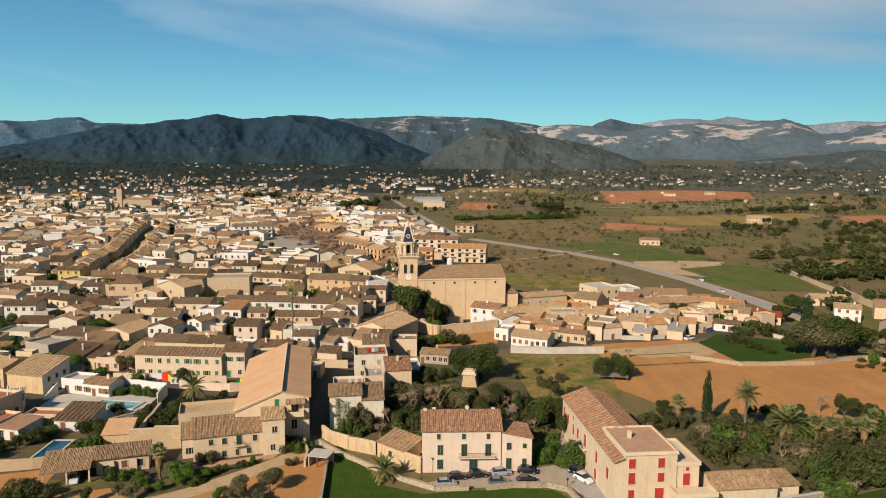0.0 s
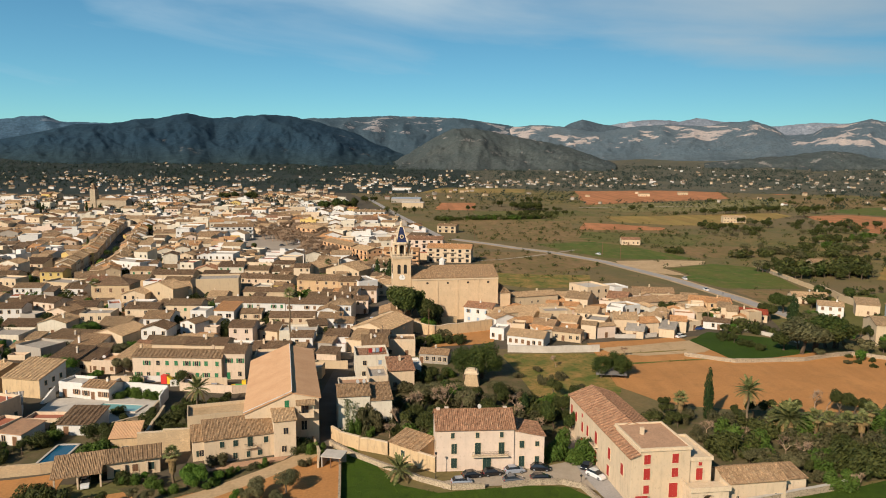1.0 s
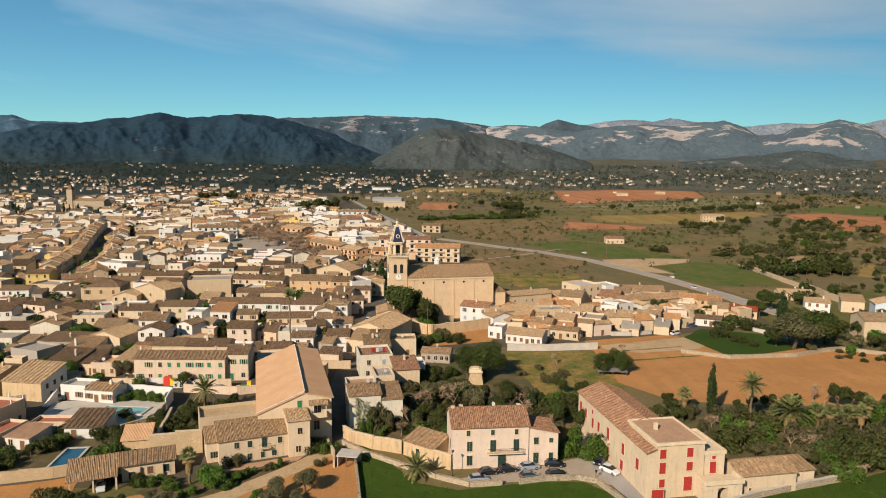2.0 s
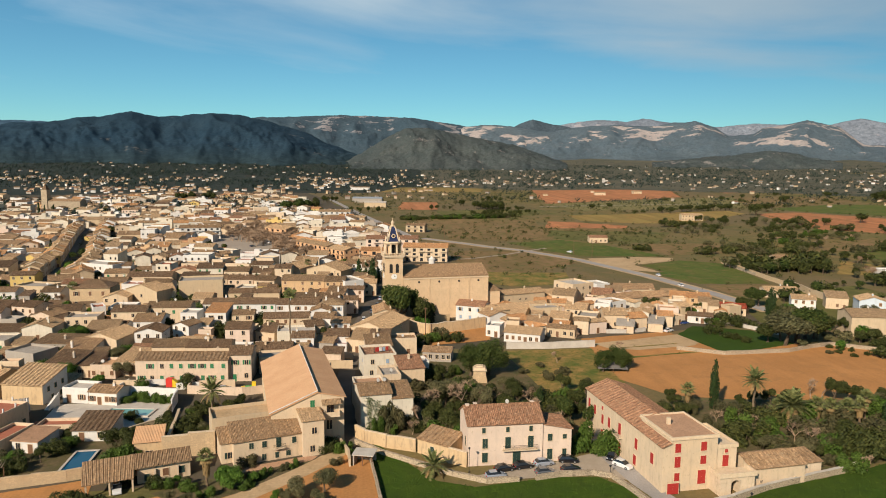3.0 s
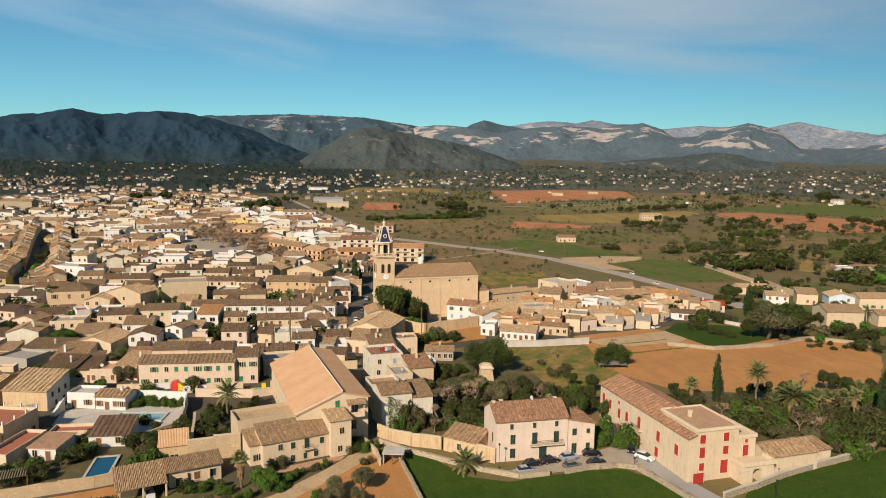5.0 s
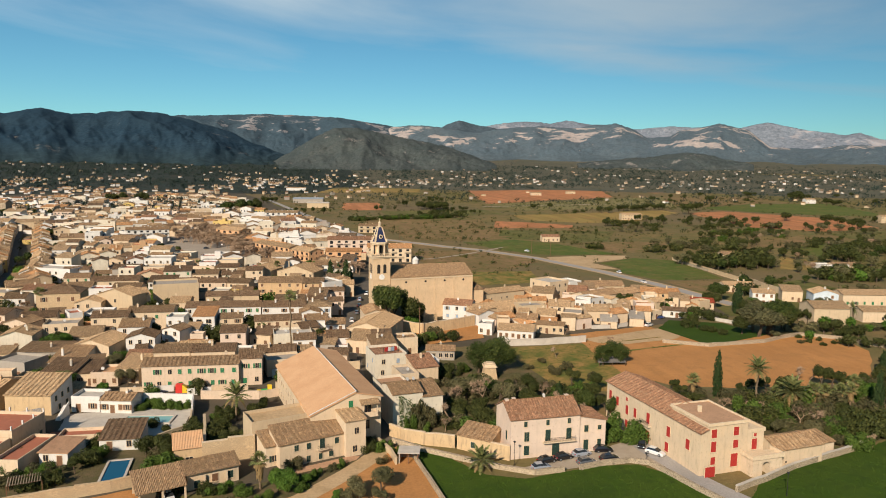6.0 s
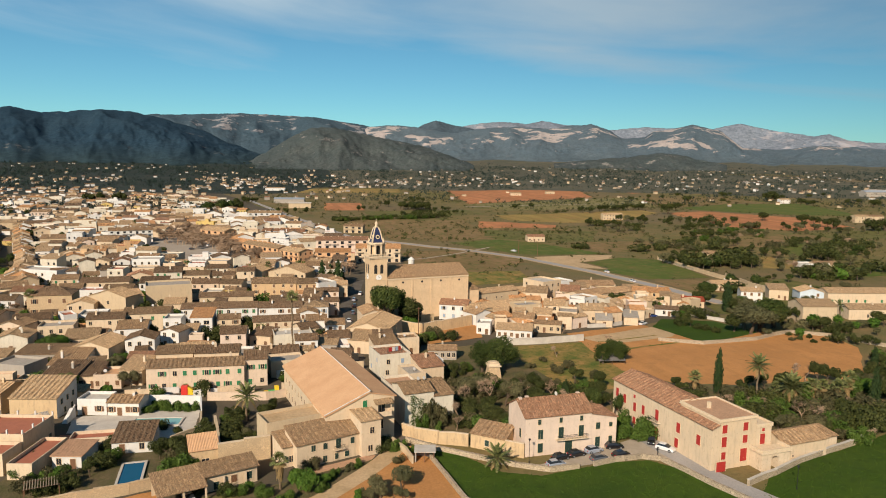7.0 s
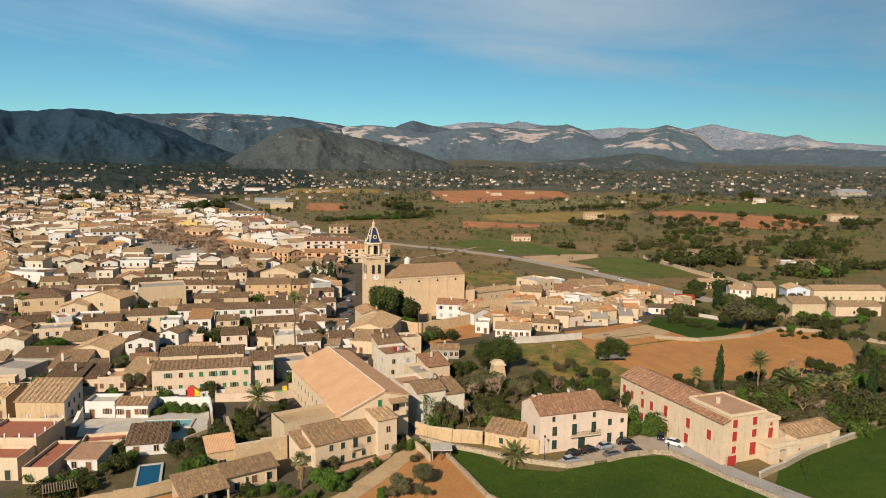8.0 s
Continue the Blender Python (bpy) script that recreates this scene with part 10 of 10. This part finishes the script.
grove(18, (5, 9), ('oak', 'olive'), (448, 603), (542, 575), (500, 533), (413, 548))
grove(30, (3, 6), ('bush', 'olive', 'oak'), (364, 1059), (866, 1171), (631, 872), (286, 862))

# ---- bare trees on the square, scrub, far woods ----
_r = random.Random(21)
for kind, x, y, h in SHRUBS:
    plant(kind, x, y, h)
k = 0
while k < 120:
    f = _r.random()
    x, y = -124 + f * 84 + _r.uniform(-24, 24), 625 - f * 195 + _r.uniform(-36, 36)
    if inside(x, y, PLAZA) and free(x, y, 1.0) and not (x < -84 and y < 512):
        k += 1
        plant("bare", round(x, 1), round(y, 1), round(_r.uniform(7, 10), 1), 1.2)
for k in range(26):
    f = k / 26
    plant("bare", round(-44 + f * 36 + _r.uniform(-3, 3), 1), round(452 - f * 60 + _r.uniform(-4, 4), 1), round(_r.uniform(6, 9), 1), 1.0)
# single dark trees that stand out over the roofs
for kind, x0, y0, sx, sy, h, n in (("cypress", -380, 770, 40, 14, 13, 12), ("oak", -330, 800, 70, 16, 8, 14), ("oak", -262, 985, 14, 16, 14, 5), ("oak", -232, 985, 10, 14, 14, 4),
                                   ("pine", -105, 838, 16, 18, 15, 8), ("oak", -90, 850, 14, 14, 14, 5), ("oak", -160, 650, 8, 8, 10, 3), ("oak", -215, 590, 12, 10, 8, 4),
                                   ("oak", -190, 505, 12, 8, 8, 5), ("pine", -205, 455, 8, 6, 9, 2), ("cypress", -228, 480, 2, 2, 11, 1), ("oak", -30, 800, 30, 30, 8, 8), ("oak", -124, 505, 14, 8, 6, 5)):
    for _ in range(n):
        plant(kind, round(x0 + _r.uniform(-sx, sx), 1), round(y0 + _r.uniform(-sy, sy), 1), round(h * _r.uniform(0.7, 1.15), 1))


for k in range(70):
    f = _r.random()
    plant(_r.choice(("oak", "greenbush", "bush")), round(15 + 113 * f, 1), round(726 + 23 * f + _r.uniform(-5, 5), 1), round(_r.uniform(3.5, 6), 1), 1.3)
for x, y, h in ((-21, 358, 15), (-24, 364, 12), (-28, 370, 13), (-18, 366, 9)):
    plant("cypress", x, y, h, 1.5)
for k in range(18):
    plant("oak", round(105 + _r.uniform(0, 45), 1), round(860 + _r.uniform(-18, 30), 1), round(_r.uniform(8, 13), 1), 1.2)
for kind, x, y, h in (("oak", 127, 230, 13), ("oak", 137, 236, 11), ("oak", 123, 234, 9), ("pine", 143, 291, 10), ("pine", 149, 293, 9), ("oak", 140, 266, 7), ("oak", 106, 272, 6)):
    plant(kind, x, y, h, 1.3)
fill = [(140, 262), (185, 256), (236, 296), (226, 338), (160, 318), (146, 290)]
for k in range(42):
    x, y = _r.uniform(136, 236), _r.uniform(252, 338)
    if inside(x, y, fill) and free(x, y, 1.5):
        plant(_r.choice(("oak", "pine", "olive", "bush", "citrus")), round(x, 1), round(y, 1), round(_r.uniform(4, 8.5), 1), 1.2)


def scatter(n, r0, r1, a0, a1, size, keep):
    out = []
    rnd = random.Random(n)
    while len(out) < n:
        a, r = radians(rnd.uniform(a0, a1)), math.sqrt(rnd.uniform(r0 * r0, r1 * r1))
        x, y = r * math.sin(a), r * math.cos(a)
        if keep(x, y, rnd):
            out.append((x, y, land(x, y) - 0.3, rnd.uniform(*size)))
    return out


BARE_FIELDS = [p for m, p in FIELDS if m in ("redsoil", "soil", "tan_field", "lush", "town", "meadow", "gravel")]
STREETS.append(COUNTRY_ROAD)


def open_land(x, y, rnd):
    if any(inside(x, y, p) for p in BARE_FIELDS) or inside(x, y, TOWN) or near_street(x, y, 7):
        return False
    # clumps and clearings
    v = noise.noise((x * 0.006, y * 0.004, 2.0)) + 0.6 * noise.noise((x * 0.02, y * 0.012, 7.0))
    return v > rnd.uniform(-0.5, 0.7)


def wooded(x, y, rnd):
    return noise.noise((x * 0.004, y * 0.003, 4.0)) > rnd.uniform(-0.9, 0.5) + (0.35 if x > 80 else 0.0) and not any(inside(x, y, p) for p in BARE_FIELDS)


def town_gaps(x, y, rnd):
    return inside(x, y, TOWN) and not inside(x, y, PLAZA) and y > 300 and free(x, y, 1.0)


hedge = []
for mat, poly in FIELDS:
    if min(p[1] for p in poly) > 300 and mat not in ("town", "plaza"):
        for a, b in zip(poly, poly[1:] + poly[:1]):
            L = math.dist(a, b)
            for k in range(int(L / 5)):
                if noise.noise((a[0] + k * 0.35, a[1], 1.0)) > 0.12:
                    f = (k + _r.random()) / max(1, int(L / 5))
                    x, y = a[0] + (b[0] - a[0]) * f + _r.uniform(-3, 3), a[1] + (b[1] - a[1]) * f + _r.uniform(-3, 3)
                    if not near_street(x, y, 6):
                        hedge.append((x, y, land(x, y) - 0.2, _r.choice((0.8, 1.2, 1.6, 2.6))))
thicket("hedgerows", hedge, "dark ragged hedges along the field edges", "oakleaf", 0.5, 14)
thicket("scrub", scatter(2400, 340, 1150, -2, 54, (0.5, 1.5), open_land), "low dull scrub on the open fields", "scrubleaf", 0.55, 10)
thicket("shrubs", scatter(2000, 380, 1250, -3, 54, (0.9, 2.8), open_land), "dark shrubs and small trees among the fields", "oakleaf", 0.5, 26)
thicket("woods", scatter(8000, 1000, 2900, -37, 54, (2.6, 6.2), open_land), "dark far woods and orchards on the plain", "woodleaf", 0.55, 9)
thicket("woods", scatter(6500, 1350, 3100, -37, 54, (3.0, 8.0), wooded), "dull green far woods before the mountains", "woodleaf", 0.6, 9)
thicket("town_trees", scatter(1500, 300, 1250, -38, 0, (1.3, 3.6), town_gaps), "dark green trees between the town houses", "oakleaf", 0.42, 26)
thicket("town_trees", scatter(1000, 700, 1300, -38, -4, (2.6, 6.0), lambda x, y, rnd: inside(x, y, TOWN) and y > 690 and free(x, y, 1.5) and noise.noise((x * 0.012, y * 0.008, 3.0)) > rnd.uniform(-0.7, 0.4)), "dark trees and cypresses at the far edge of the town", "woodleaf", 0.45, 26)
thicket("orchard_trees", [(x + _r.uniform(-1, 1), y + _r.uniform(-1, 1), land(x, y), _r.uniform(1.4, 2.0)) for x in range(240, 640, 13) for y in range(880, 1230, 17)
                          if any(inside(x, y, p) for m, p in FIELDS if m == "orchard")], "rows of small orchard trees", "oliveleaf", 0.6, 10)
rough = [p for m, p in FIELDS if m in ("scrub", "garden") and max(q[1] for q in p) < 245]
spots = []
while len(spots) < 900:
    x, y = _r.uniform(-25, 160), _r.uniform(128, 242)
    if any(inside(x, y, p) for p in rough) and free(x, y, 0.3):
        spots.append((x, y, -0.1, _r.uniform(0.15, 0.5)))
thicket("weeds", spots, "tufts of weeds and rough grass", "weeds", 0.5, 12)


def grass_blades():
    """Uneven tufts over the near meadows."""
    g, rnd = Geo(), random.Random(9)
    meadows = [p for m, p in FIELDS if m == "meadow"]
    n = 0
    while n < 5200:
        x, y = rnd.uniform(-30, 120), rnd.uniform(96, 156)
        if not any(inside(x, y, p) for p in meadows):
            continue
        n += 1
        for _ in range(3):
            a, h, w = rnd.uniform(0, 6.28), rnd.uniform(0.08, 0.24), rnd.uniform(0.1, 0.3)
            px, py = x + rnd.uniform(-0.5, 0.5), y + rnd.uniform(-0.5, 0.5)
            c, s = math.cos(a) * w, math.sin(a) * w
            g.face([(px - c, py - s, 0.02), (px + c, py + s, 0.02), (px + s * 0.6, py - c * 0.6, h)])
    tagged(new("grass", g.mesh("grass", ["meadow"])), "uneven tufts of lush green grass", "grass", "", "stuff")


grass_blades()


def fill_garden(poly, n, kinds, h, seed, near=True):
    rnd = random.Random(seed)
    k = 0
    while k < n:
        x, y = rnd.uniform(min(p[0] for p in poly), max(p[0] for p in poly)), rnd.uniform(min(p[1] for p in poly), max(p[1] for p in poly))
        if inside(x, y, poly) and free(x, y, 0.8):
            k += 1
            plant(rnd.choice(kinds), round(x, 1), round(y, 1), round(rnd.uniform(*h), 1), rnd.choice((1.0, 1.2)), near)


fill_garden([(-16, 152), (-17, 196), (-6, 196), (2, 186), (22, 188), (26, 168), (22, 153), (-2, 152.5)], 38, ("oak", "olive", "olive", "greenbush", "drybush", "bare", "drybush", "bush"), (2.5, 5.5), 3)
fill_garden([(66, 134), (58, 150), (60, 160), (84, 158), (118, 172), (140, 186), (136, 160), (80, 137)], 64, ("oak", "citrus", "olive", "bush", "greenbush", "drybush", "bare", "oak"), (2.5, 6.0), 4)
fill_garden([(46, 140), (50, 172), (60, 172), (58, 146)], 12, ("oak", "bush", "drybush", "bare"), (2.0, 4.0), 5)
fill_garden([(-104, 146), (-92, 146), (-90, 168), (-100, 164)], 10, ("citrus", "drybush", "greenbush", "olive"), (1.5, 3.2), 6)
fill_garden([(-80, 147), (-76, 147), (-75, 164), (-82, 160)], 9, ("oak", "citrus", "greenbush", "drybush"), (2.0, 3.8), 7)
fill_garden([(-72, 160), (-58, 162), (-54, 180), (-70, 180)], 10, ("oak", "bush", "olive"), (2.5, 4.0), 8)
fill_garden([(132, 214), (160, 196), (210, 240), (150, 250)], 22, ("oak", "olive", "bush", "citrus"), (3.0, 6.0), 9, False)
fill_garden([(104, 256), (122, 250), (128, 262), (116, 276)], 10, ("oak", "citrus", "bush", "olive"), (2.5, 5.0), 10, False)


# trees far out, joined
far_stuff = {}
for kind, m, v in FAR_TREES:
    for k, geo in enumerate(TREE_GEO[kind, False, v]):
        far_stuff.setdefault((kind, k), Geo()).add(geo, m, 0)
for (kind, k), g in far_stuff.items():
    tagged(new("distant_trees", g.mesh("distant_trees", [TREE_MAT[kind][k]])), ("trunks and limbs" if k == 0 else "crowns") + " of far " + FAR_NAMES[kind], "trees", "", "stuff")


# ivy and bare creepers on the weathered house
def creepers():
    rnd = random.Random(12)
    g, m = Geo(), pose(-26.4, 161.6, 0, 0, 0, 9)
    for x0, top, wide in ((2.0, 8.2, 0.6), (3.6, 7.4, 0.9), (5.0, 6.0, 0.8), (7.4, 5.4, 0.8), (9.2, 6.4, 0.6), (10.6, 4.0, 1.0)):
        for _ in range(420):
            z = top * rnd.random() ** 0.9
            p = m @ Vector((x0 + rnd.gauss(0, wide * (0.35 + 0.5 * z / top)), -0.05 - rnd.random() * 0.3 + (0.9 if x0 > 6.7 else 0), z))
            u, v = Vector((rnd.uniform(-1, 1), rnd.uniform(-0.3, 0.3), rnd.uniform(-1, 1))).normalized() * 0.16, Vector((rnd.uniform(-0.5, 0.5), rnd.uniform(-1, 0), rnd.uniform(0, 1))).normalized() * 0.12
            g.face([p - u, p + v, p + u, p - v])
    tagged(new("ivy", g.mesh("ivy", ["weeds"])), "straggling green ivy on the weathered house walls", "climbing plant", "", "stuff")


creepers()
